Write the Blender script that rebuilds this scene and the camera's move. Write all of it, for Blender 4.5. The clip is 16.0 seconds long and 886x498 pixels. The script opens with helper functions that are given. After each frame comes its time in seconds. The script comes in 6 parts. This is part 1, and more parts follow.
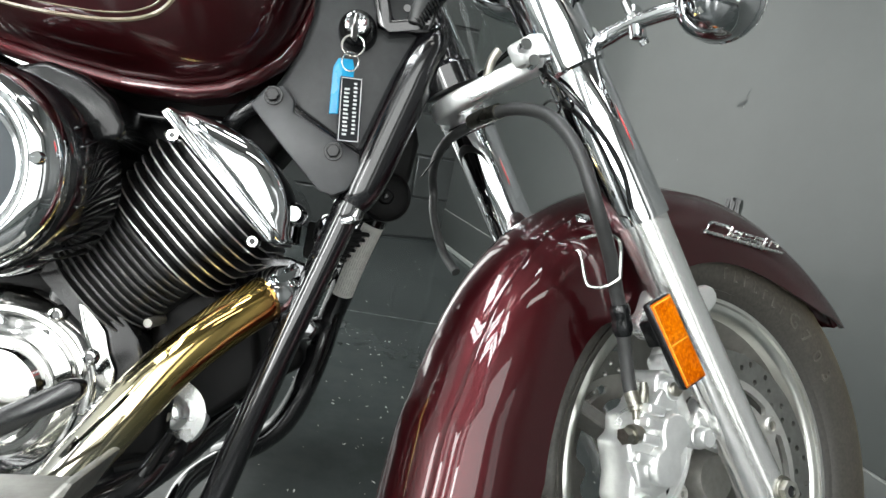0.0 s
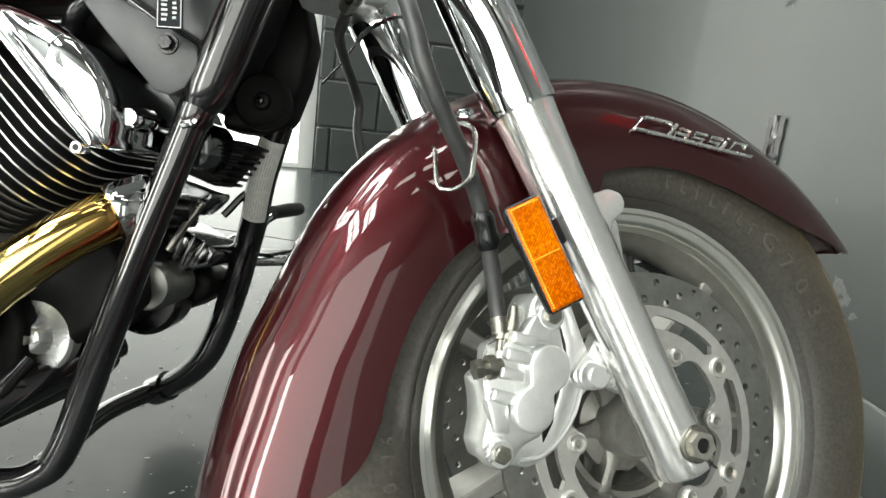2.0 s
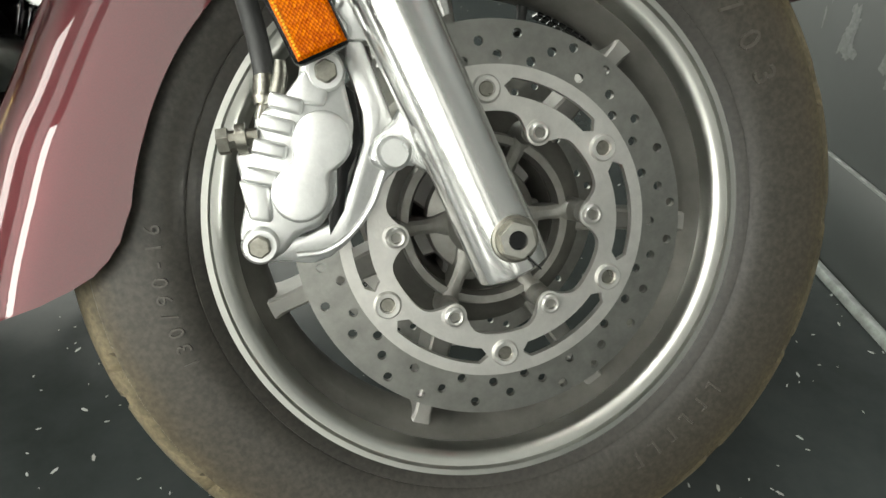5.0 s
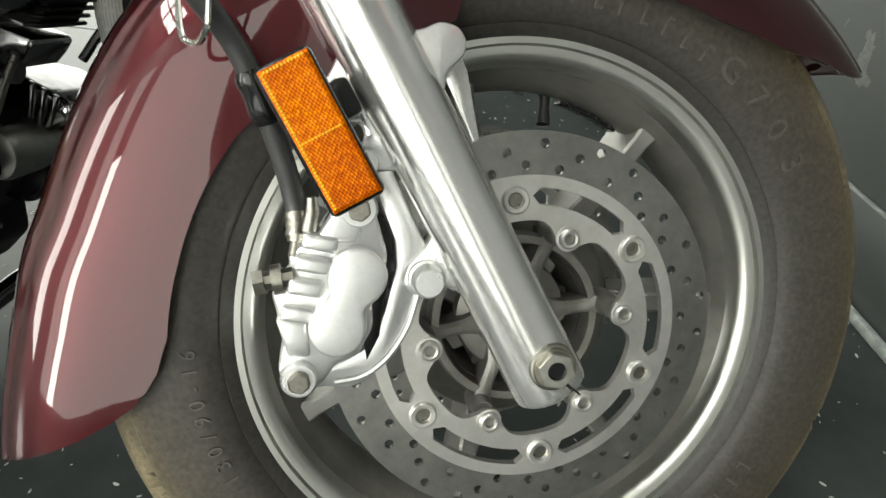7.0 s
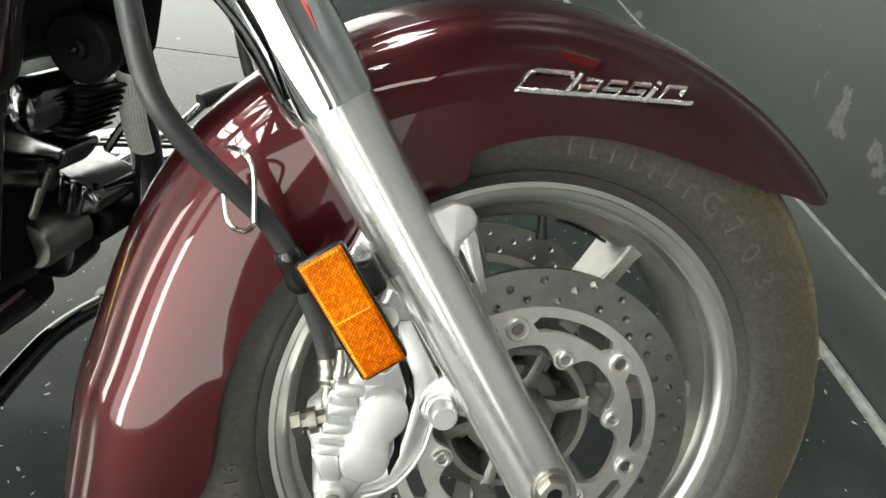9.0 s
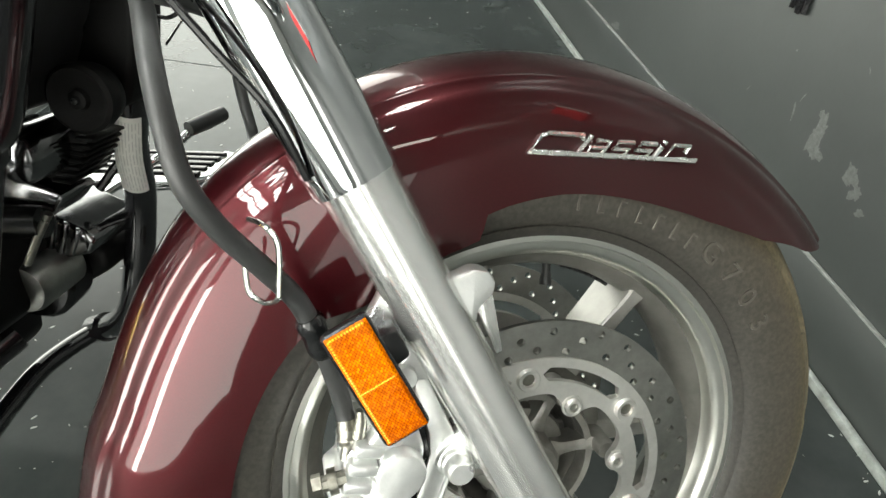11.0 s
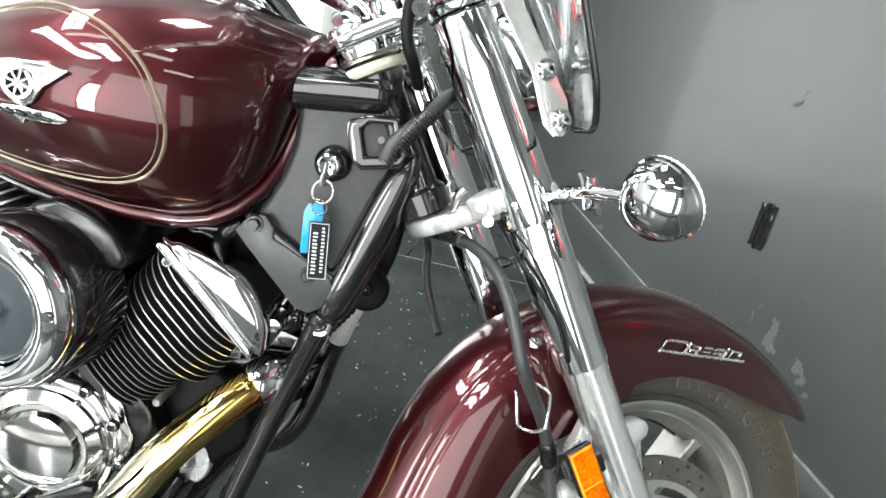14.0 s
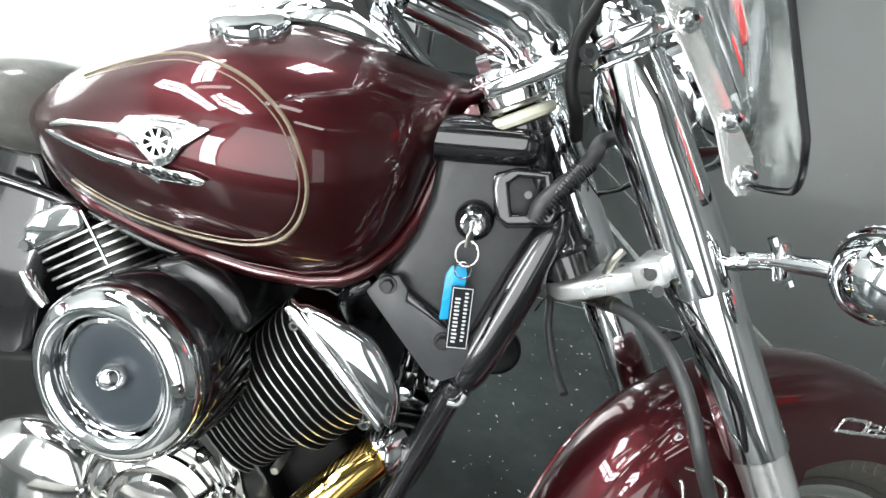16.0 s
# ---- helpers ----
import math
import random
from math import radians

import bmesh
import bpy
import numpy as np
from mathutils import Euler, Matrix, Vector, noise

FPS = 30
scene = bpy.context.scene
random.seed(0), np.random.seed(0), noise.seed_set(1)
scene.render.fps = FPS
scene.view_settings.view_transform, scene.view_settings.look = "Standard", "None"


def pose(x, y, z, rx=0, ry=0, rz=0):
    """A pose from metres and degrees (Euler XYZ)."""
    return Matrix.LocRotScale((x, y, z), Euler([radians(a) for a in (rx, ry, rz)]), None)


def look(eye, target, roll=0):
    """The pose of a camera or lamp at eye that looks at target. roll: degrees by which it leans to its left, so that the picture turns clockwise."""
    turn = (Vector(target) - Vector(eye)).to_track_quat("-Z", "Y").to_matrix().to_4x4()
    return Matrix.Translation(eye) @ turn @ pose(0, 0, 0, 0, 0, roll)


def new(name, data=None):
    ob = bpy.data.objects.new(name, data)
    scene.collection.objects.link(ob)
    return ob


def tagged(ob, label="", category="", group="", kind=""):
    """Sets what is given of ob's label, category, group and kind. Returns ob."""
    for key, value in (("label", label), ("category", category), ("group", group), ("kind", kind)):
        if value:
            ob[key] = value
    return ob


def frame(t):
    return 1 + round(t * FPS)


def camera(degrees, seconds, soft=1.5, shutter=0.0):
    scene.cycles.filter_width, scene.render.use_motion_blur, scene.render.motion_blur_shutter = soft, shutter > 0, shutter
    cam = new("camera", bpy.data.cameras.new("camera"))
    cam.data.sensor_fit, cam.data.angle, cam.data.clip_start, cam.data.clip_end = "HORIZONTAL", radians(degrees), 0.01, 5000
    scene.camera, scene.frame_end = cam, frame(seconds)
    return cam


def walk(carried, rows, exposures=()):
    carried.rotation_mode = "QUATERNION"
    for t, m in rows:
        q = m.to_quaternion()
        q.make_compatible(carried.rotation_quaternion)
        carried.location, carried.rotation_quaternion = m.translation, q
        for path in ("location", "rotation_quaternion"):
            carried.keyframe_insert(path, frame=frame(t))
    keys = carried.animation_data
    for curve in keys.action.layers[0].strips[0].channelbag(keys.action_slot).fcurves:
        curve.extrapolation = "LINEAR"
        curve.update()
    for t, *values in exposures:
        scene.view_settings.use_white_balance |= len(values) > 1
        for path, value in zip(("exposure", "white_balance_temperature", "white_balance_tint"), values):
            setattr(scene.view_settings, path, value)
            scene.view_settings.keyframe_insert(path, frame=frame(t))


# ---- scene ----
cam = camera(68.3, 16.0)
ROWS = [
    (0, (-0.4116, -0.7022, 0.6823), (-0.3102, 0.2676, 0.4606), 10.99),
    (0.5, (-0.3646, -0.6929, 0.6815), (-0.2682, 0.2697, 0.4283), 11.28),
    (1, (-0.3396, -0.6955, 0.6849), (-0.2084, 0.2619, 0.4277), 11.46),
    (1.5, (-0.2535, -0.6474, 0.6709), (-0.2008, 0.3119, 0.3934), 9.62),
    (2, (-0.1608, -0.6087, 0.6486), (-0.2082, 0.3408, 0.3386), 8.06),
    (2.5, (-0.0894, -0.5838, 0.6319), (-0.2122, 0.3526, 0.3030), 7.18),
    (3, (-0.0160, -0.5522, 0.6120), (-0.1932, 0.3713, 0.2717), 7.14),
    (3.5, (0.0294, -0.5281, 0.5990), (-0.1672, 0.3811, 0.2319), 6.70),
    (4, (0.0637, -0.5173, 0.5699), (-0.1133, 0.3689, 0.1419), 5.06),
    (4.2, (0.0683, -0.5100, 0.5769), (-0.0881, 0.3562, 0.1024), 5.43),
    (6.3, (0.0367, -0.4316, 0.5976), (-0.1112, 0.3548, -0.0022), 2.35),
    (6.5, (0.0339, -0.4279, 0.6056), (-0.1164, 0.3626, 0.0118), 1.61),
    (7, (0.0220, -0.4264, 0.6667), (-0.1164, 0.3612, 0.0662), 2.73),
    (7.5, (0.0131, -0.4299, 0.6968), (-0.1084, 0.3772, 0.1191), 3.85),
    (8, (0.0080, -0.4192, 0.7194), (-0.0987, 0.3884, 0.1394), 4.16),
    (8.5, (-0.0114, -0.4067, 0.7537), (-0.1099, 0.3908, 0.1586), 3.99),
    (8.7, (-0.0068, -0.4030, 0.7758), (-0.1230, 0.3727, 0.1555), 3.45),
    (10.8, (-0.0356, -0.3610, 0.8475), (-0.1053, 0.3654, 0.1638), 5.09),
    (11, (-0.0482, -0.3750, 0.8444), (-0.1117, 0.3801, 0.1919), 5.17),
    (11.5, (-0.0746, -0.4425, 0.8815), (-0.1441, 0.3548, 0.2819), 5.61),
    (12, (-0.1065, -0.4983, 0.9175), (-0.1887, 0.3177, 0.3453), 7.18),
    (12.5, (-0.1625, -0.5488, 0.9584), (-0.2416, 0.2819, 0.4074), 8.42),
    (13, (-0.2357, -0.6010, 0.9867), (-0.2697, 0.2549, 0.4706), 10.82),
    (13.5, (-0.2906, -0.6307, 1.0037), (-0.2844, 0.2440, 0.5191), 12.51),
    (14, (-0.3407, -0.6575, 1.0178), (-0.3189, 0.2332, 0.5638), 13.56),
    (14.5, (-0.3728, -0.6687, 1.0291), (-0.3679, 0.2318, 0.5942), 13.68),
    (15, (-0.4000, -0.6346, 1.0378), (-0.4185, 0.2725, 0.6172), 13.14),
    (15.5, (-0.4232, -0.5926, 1.0247), (-0.4672, 0.3087, 0.5937), 12.29),
    (16, (-0.4563, -0.5806, 1.0147), (-0.5129, 0.3080, 0.5595), 11.84),
]
walk(cam, [(t, look(eye, aim, roll)) for t, eye, aim, roll in ROWS],
     exposures=[(0.0, -0.25, 6550, 10), (1.5, -0.1, 6800, 7), (2.5, -0.20, 6900, 7), (3.5, -0.40, 7000, 7), (6.5, -0.48, 7000, 7), (8.5, -0.27, 7000, 7), (11.0, 0.13, 6950, 7), (12.5, 0.29, 6800, 7), (13.5, 0.23, 6650, 8.5), (14.5, 0.11, 6500, 10), (16.0, -0.05, 6450, 10)])

# ---- frames of the machine: body leaning on its side stand, fork turned to its left ----
BODY = pose(0, 0, 0.2928, -14.6035, 0, 0)
FORK = pose(0, 0, 0.2928, -27.5724, -22.5593, 33.5369)
YM = 0.012   # middle plane of the fork and mudguard
YW = 0.004   # middle plane of the rim and tyre
LEG = FORK @ pose(-0.010, -0.126, 0, -3.3, 0.9, 0) @ Matrix.Translation((0, 0.098, 0))   # near leg
BM = 0.04    # body's middle plane

# ---- world and light ----
world = bpy.data.worlds.new("world")
scene.world = world
world.use_nodes = True
world.node_tree.nodes["Background"].inputs[0].default_value = (0.75, 0.82, 0.85, 1)
world.node_tree.nodes["Background"].inputs[1].default_value = 0.12


# ---- materials ----
def material(name, colour, rough=0.5, metal=0.0, coat=0.0, vary=0.12, scale=30.0, bump=0.0, bump_scale=200.0,
             rough_vary=0.08, stretch=(1, 1, 1), transmission=0.0, coat_rough=0.03, ior=1.5, island=0.0):
    m = bpy.data.materials.new(name)
    m.use_nodes = True
    nt = m.node_tree
    b = nt.nodes["Principled BSDF"]
    b.inputs["Metallic"].default_value = metal
    b.inputs["Coat Weight"].default_value = coat
    b.inputs["Coat Roughness"].default_value = coat_rough
    b.inputs["Transmission Weight"].default_value = transmission
    b.inputs["IOR"].default_value = ior
    tc = nt.nodes.new("ShaderNodeTexCoord")
    mp = nt.nodes.new("ShaderNodeMapping")
    mp.inputs["Scale"].default_value = stretch
    nt.links.new(tc.outputs["Object"], mp.inputs[0])
    n1 = nt.nodes.new("ShaderNodeTexNoise")
    n1.inputs["Scale"].default_value = scale
    n1.inputs["Detail"].default_value = 6
    n1.inputs["Roughness"].default_value = 0.65
    nt.links.new(mp.outputs[0], n1.inputs["Vector"])
    ramp = nt.nodes.new("ShaderNodeValToRGB")
    c = colour
    ramp.color_ramp.elements[0].position, ramp.color_ramp.elements[1].position = 0.3, 0.72
    ramp.color_ramp.elements[0].color = tuple(max(0, v * (1 - vary)) for v in c) + (1,)
    ramp.color_ramp.elements[1].color = tuple(min(1, v * (1 + vary)) for v in c) + (1,)
    nt.links.new(n1.outputs["Fac"], ramp.inputs[0])
    nt.links.new(ramp.outputs[0], b.inputs["Base Color"])
    n2 = nt.nodes.new("ShaderNodeTexNoise")
    n2.inputs["Scale"].default_value = scale * 0.17
    n2.inputs["Detail"].default_value = 8
    nt.links.new(mp.outputs[0], n2.inputs["Vector"])
    mr = nt.nodes.new("ShaderNodeMapRange")
    mr.inputs[1].default_value, mr.inputs[2].default_value = 0.3, 0.7
    mr.inputs[3].default_value, mr.inputs[4].default_value = max(0.0, rough - rough_vary), rough + rough_vary
    nt.links.new(n2.outputs["Fac"], mr.inputs[0])
    nt.links.new(mr.outputs[0], b.inputs["Roughness"])
    if bump:
        n3 = nt.nodes.new("ShaderNodeTexNoise")
        n3.inputs["Scale"].default_value = bump_scale
        n3.inputs["Detail"].default_value = 5
        nt.links.new(mp.outputs[0], n3.inputs["Vector"])
        bp = nt.nodes.new("ShaderNodeBump")
        bp.inputs["Strength"].default_value = bump
        bp.inputs["Distance"].default_value = 0.002
        nt.links.new(n3.outputs["Fac"], bp.inputs["Height"])
        nt.links.new(bp.outputs[0], b.inputs["Normal"])
    return m


def glow(name, colour, strength):
    m = bpy.data.materials.new(name)
    m.use_nodes = True
    nt = m.node_tree
    nt.nodes.remove(nt.nodes["Principled BSDF"])
    e = nt.nodes.new("ShaderNodeEmission")
    e.inputs[0].default_value = tuple(colour) + (1,)
    e.inputs[1].default_value = strength
    nt.links.new(e.outputs[0], nt.nodes["Material Output"].inputs[0])
    return m


def ramp(nt, fac, stops):
    r = nt.nodes.new("ShaderNodeValToRGB")
    while len(r.color_ramp.elements) < len(stops):
        r.color_ramp.elements.new(0.5)
    for e, (p, c) in zip(r.color_ramp.elements, stops):
        e.position, e.color = p, tuple(c) + (1,)
    nt.links.new(fac, r.inputs[0])
    return r.outputs[0]


def prisms():
    """Amber plastic moulded in small prism cells, their sparkle put into the colour."""
    m = material("amber_reflector_plastic", (0.5, 0.1, 0.004), 0.26, 0.0, 0.0, vary=0.15, scale=160, ior=1.33)
    nt = m.node_tree
    b = nt.nodes["Principled BSDF"]
    b.inputs["Specular IOR Level"].default_value = 0.2
    tc = nt.nodes.new("ShaderNodeTexCoord")
    mp = nt.nodes.new("ShaderNodeMapping")
    mp.inputs["Rotation"].default_value = (0, 0.55, 0)
    mp.inputs["Scale"].default_value = (1, 0.0, 0.72)
    nt.links.new(tc.outputs["Object"], mp.inputs[0])
    vo = nt.nodes.new("ShaderNodeTexVoronoi")
    vo.inputs["Scale"].default_value = 600
    vo.inputs["Randomness"].default_value = 0.18
    nt.links.new(mp.outputs[0], vo.inputs["Vector"])
    sep = nt.nodes.new("ShaderNodeSeparateColor")
    nt.links.new(vo.outputs["Color"], sep.inputs[0])
    big = nt.nodes.new("ShaderNodeTexNoise")
    big.inputs["Scale"].default_value = 18
    nt.links.new(tc.outputs["Object"], big.inputs["Vector"])
    mix = nt.nodes.new("ShaderNodeMath")
    mix.operation = "MULTIPLY_ADD"
    mix.inputs[1].default_value = 0.26
    nt.links.new(sep.outputs[0], mix.inputs[0])
    half = nt.nodes.new("ShaderNodeMath")
    half.operation = "MULTIPLY"
    half.inputs[1].default_value = 0.5
    nt.links.new(big.outputs["Fac"], half.inputs[0])
    nt.links.new(half.outputs[0], mix.inputs[2])
    # random cell tones paint the sparkle, broad noise the brighter zones
    col = ramp(nt, mix.outputs[0], [(0.16, (0.42, 0.065, 0.0)), (0.34, (0.62, 0.130, 0.0)), (0.50, (0.78, 0.195, 0.0)), (0.62, (0.95, 0.31, 0.0))])
    line = ramp(nt, vo.outputs["Distance"], [(0.36, (1, 1, 1)), (0.62, (0.55, 0.42, 0.3))])
    mul = nt.nodes.new("ShaderNodeMix")
    mul.data_type, mul.blend_type = "RGBA", "MULTIPLY"
    mul.inputs[0].default_value = 1.0
    nt.links.new(col, mul.inputs[6])
    nt.links.new(line, mul.inputs[7])
    nt.links.new(mul.outputs[2], b.inputs["Base Color"])
    bp = nt.nodes.new("ShaderNodeBump")
    bp.inputs["Strength"].default_value = 0.5
    bp.inputs["Distance"].default_value = 0.001
    nt.links.new(vo.outputs["Distance"], bp.inputs["Height"])
    nt.links.new(bp.outputs[0], b.inputs["Normal"])
    return m


def gilded():
    """Chrome turned gold by heat near the engine, plain chrome further down the pipe."""
    m = material("heat_gilded_chrome", (0.85, 0.55, 0.14), 0.07, 1.0, vary=0.18, scale=9, rough_vary=0.03)
    nt = m.node_tree
    tc = nt.nodes.new("ShaderNodeTexCoord")
    sx = nt.nodes.new("ShaderNodeSeparateXYZ")
    nt.links.new(tc.outputs["Object"], sx.inputs[0])
    no = nt.nodes.new("ShaderNodeTexNoise")
    no.inputs["Scale"].default_value = 22
    nt.links.new(tc.outputs["Object"], no.inputs["Vector"])
    ad = nt.nodes.new("ShaderNodeMath")
    ad.operation = "MULTIPLY_ADD"
    ad.inputs[1].default_value = 0.05
    nt.links.new(no.outputs["Fac"], ad.inputs[0])
    nt.links.new(sx.outputs[0], ad.inputs[2])
    mr = nt.nodes.new("ShaderNodeMapRange")
    mr.inputs[1].default_value, mr.inputs[2].default_value = -0.635, -0.47
    nt.links.new(ad.outputs[0], mr.inputs[0])
    col = ramp(nt, mr.outputs[0], [(0.0, (0.66, 0.64, 0.58)), (0.22, (0.74, 0.66, 0.46)), (0.45, (0.84, 0.64, 0.26)), (0.80, (0.78, 0.52, 0.16)), (0.97, (0.45, 0.22, 0.07))])
    nt.links.new(col, nt.nodes["Principled BSDF"].inputs["Base Color"])
    return m


def worn_rubber():
    """Black tyre rubber, dusty and tan towards the worn tread."""
    m = material("tyre_rubber", (0.03, 0.028, 0.025), 0.46, 0.0, vary=0.30, scale=22, rough_vary=0.08, bump=0.10, bump_scale=420)
    nt = m.node_tree
    b = nt.nodes["Principled BSDF"]
    tc = nt.nodes.new("ShaderNodeTexCoord")
    fl = nt.nodes.new("ShaderNodeVectorMath")
    fl.operation = "MULTIPLY"
    fl.inputs[1].default_value = (1, 0, 1)
    nt.links.new(tc.outputs["Object"], fl.inputs[0])
    ln = nt.nodes.new("ShaderNodeVectorMath")
    ln.operation = "LENGTH"
    nt.links.new(fl.outputs[0], ln.inputs[0])
    no = nt.nodes.new("ShaderNodeTexNoise")
    no.inputs["Scale"].default_value = 34
    no.inputs["Detail"].default_value = 2.5
    nt.links.new(tc.outputs["Object"], no.inputs["Vector"])
    ad = nt.nodes.new("ShaderNodeMath")
    ad.operation = "MULTIPLY_ADD"
    ad.inputs[1].default_value = 0.020
    nt.links.new(no.outputs["Fac"], ad.inputs[0])
    nt.links.new(ln.outputs["Value"], ad.inputs[2])
    mr = nt.nodes.new("ShaderNodeMapRange")
    mr.inputs[1].default_value, mr.inputs[2].default_value = 0.221, 0.329
    nt.links.new(ad.outputs[0], mr.inputs[0])
    col = ramp(nt, mr.outputs[0], [(0.0, (0.032, 0.030, 0.027)), (0.30, (0.053, 0.049, 0.042)), (0.62, (0.068, 0.059, 0.046)), (0.76, (0.100, 0.081, 0.052)), (0.86, (0.23, 0.19, 0.12)), (0.95, (0.13, 0.107, 0.070))])
    fine = nt.nodes.new("ShaderNodeTexNoise")
    fine.inputs["Scale"].default_value = 240
    fine.inputs["Detail"].default_value = 6
    nt.links.new(tc.outputs["Object"], fine.inputs["Vector"])
    spots = ramp(nt, fine.outputs["Fac"], [(0.35, (0.72, 0.72, 0.72)), (0.7, (1.25, 1.25, 1.22))])
    mul = nt.nodes.new("ShaderNodeMix")
    mul.data_type, mul.blend_type = "RGBA", "MULTIPLY"
    mul.inputs[0].default_value = 1.0
    nt.links.new(col, mul.inputs[6])
    nt.links.new(spots, mul.inputs[7])
    nt.links.new(mul.outputs[2], b.inputs["Base Color"])
    return m


PAINT = material("burgundy_paint", (0.052, 0.0028, 0.0052), 0.36, 0.8, 1.0, vary=0.16, scale=1200, rough_vary=0.05, coat_rough=0.012, bump=0.05, bump_scale=14)
PEEL = PAINT.node_tree
PEEL.links.new(next(n for n in PEEL.nodes if n.type == "BUMP").outputs[0], PEEL.nodes["Principled BSDF"].inputs["Coat Normal"])
CHROME = material("chrome", (0.70, 0.71, 0.72), 0.045, 1.0, vary=0.02, scale=40, rough_vary=0.025)
SATIN = material("brushed_aluminium", (0.94, 0.94, 0.92), 0.21, 0.9, vary=0.04, scale=60, rough_vary=0.04, stretch=(1, 1, 0.04), bump=0.012, bump_scale=900)
CASTING = material("silver_painted_casting", (0.80, 0.81, 0.80), 0.30, 0.78, 0.15, vary=0.07, scale=80, bump=0.08, bump_scale=420)
RIMM = material("wheel_aluminium", (0.70, 0.705, 0.665), 0.30, 1.0, vary=0.05, scale=45, rough_vary=0.03, bump=0.03, bump_scale=600)
DISCM = material("disc_steel", (0.33, 0.33, 0.31), 0.38, 1.0, vary=0.16, scale=70, rough_vary=0.08, bump=0.05, bump_scale=900)
CARRIER = material("carrier_aluminium", (0.72, 0.71, 0.68), 0.40, 0.9, vary=0.08, scale=90, bump=0.08, bump_scale=500)
BOLTM = material("zinc_bolt", (0.33, 0.32, 0.28), 0.33, 1.0, vary=0.22, scale=200)
NUTM = material("bright_axle_nut", (0.62, 0.61, 0.56), 0.30, 1.0, vary=0.15, scale=150)
GLOSS = material("gloss_black_enamel", (0.008, 0.008, 0.009), 0.12, 0.0, 0.8, vary=0.2, scale=40, rough_vary=0.04)
BLACK = material("satin_black_plastic", (0.007, 0.0075, 0.008), 0.20, 0.0, vary=0.3, scale=60, rough_vary=0.06, bump=0.05, bump_scale=700, ior=1.49)
FINBLK = material("black_cylinder_enamel", (0.017, 0.017, 0.017), 0.36, 0.0, vary=0.4, scale=90, bump=0.2, bump_scale=500)
HOSE = material("rubber_hose", (0.035, 0.036, 0.036), 0.46, 0.0, vary=0.25, scale=50, bump=0.08, bump_scale=500)
TYRE = worn_rubber()
# rubber lightened so its colour carries the highlights on the raised letters
TREAD = material("tyre_lettering_rubber", (0.085, 0.078, 0.066), 0.36, 0.0, vary=0.3, scale=60, bump=0.2, bump_scale=420)
GOLD = gilded()
AMBER = prisms()
LEATHER = material("seat_vinyl", (0.15, 0.15, 0.135), 0.35, 0.0, 0.9, vary=0.2, scale=60, bump=0.08, bump_scale=350, coat_rough=0.08)
STRIPE = material("pale_gold_pinstripe", (0.20, 0.160, 0.108), 0.35, 0.3, 0.6, vary=0.06, scale=60)
LABEL = material("white_sticker", (0.62, 0.62, 0.58), 0.5, vary=0.06, scale=80)
JOINT = material("pale_joint_filler", (0.20, 0.21, 0.20), 0.55, vary=0.4, scale=30, bump=0.2, bump_scale=120)
# paler amber stands in for the light the beads throw back
BEAD = material("bright_amber_beads", (1.0, 0.50, 0.03), 0.12, 0.0, 0.8, vary=0.2, scale=400)
INK = material("grey_print", (0.44, 0.44, 0.42), 0.6, vary=0.1, scale=80)
WHITEINK = material("white_print", (0.55, 0.56, 0.55), 0.5, vary=0.05, scale=80)
BLUE = material("blue_key_tag_plastic", (0.015, 0.30, 0.55), 0.25, 0.0, 0.5, vary=0.06, scale=60)
TAGBLK = material("black_key_tag_plastic", (0.010, 0.011, 0.013), 0.35, 0.0, 0.0, ior=1.2, vary=0.1, scale=60)
STEEL = material("key_steel", (0.55, 0.55, 0.52), 0.25, 1.0, vary=0.1, scale=90)
WALLM = material("dark_grey_wall_paint", (0.044, 0.049, 0.047), 0.38, 0.0, 0.12, vary=0.12, scale=3.0, rough_vary=0.08, bump=0.06, bump_scale=90)
BLOCKM = material("dark_grey_block_paint", (0.042, 0.047, 0.046), 0.42, 0.0, vary=0.14, scale=9, bump=0.25, bump_scale=160)
MORTAR = material("painted_mortar", (0.045, 0.05, 0.05), 0.7, vary=0.15, scale=30, bump=0.2, bump_scale=200)
FLOORM = material("dark_sealed_concrete", (0.038, 0.044, 0.043), 0.23, 0.0, 0.10, vary=0.36, scale=3.5, rough_vary=0.10, bump=0.10, bump_scale=22, coat_rough=0.05, ior=1.30)
CAULK = material("pale_caulk_line", (0.26, 0.28, 0.265), 0.5, vary=0.4, scale=40)
SCUFF = material("pale_wall_scuff", (0.105, 0.110, 0.106), 0.45, vary=0.35, scale=120, bump=0.2, bump_scale=160)
FLECK = material("pale_floor_flecks", (0.38, 0.39, 0.37), 0.6, vary=0.3, scale=60)
TAPE = material("black_gloss_tape", (0.012, 0.012, 0.013), 0.16, 0.0, 0.5, vary=0.2, scale=50, bump=0.3, bump_scale=60)
WHITEW = material("white_wall_paint", (0.60, 0.61, 0.59), 0.6, vary=0.05, scale=3)
CEIL = material("dark_ceiling_paint", (0.07, 0.07, 0.068), 0.7, vary=0.1, scale=3)
MIDW = material("grey_room_paint", (0.26, 0.268, 0.26), 0.6, vary=0.08, scale=3)
TUBEBLK = material("gloss_black_frame_paint", (0.006, 0.006, 0.007), 0.20, 0.0, 0.9, vary=0.2, scale=40, rough_vary=0.05, coat_rough=0.04, ior=1.48)
SHROUD = material("satin_black_shroud", (0.026, 0.028, 0.029), 0.32, 0.0, vary=0.25, scale=40, ior=1.40, bump=0.08, bump_scale=500)
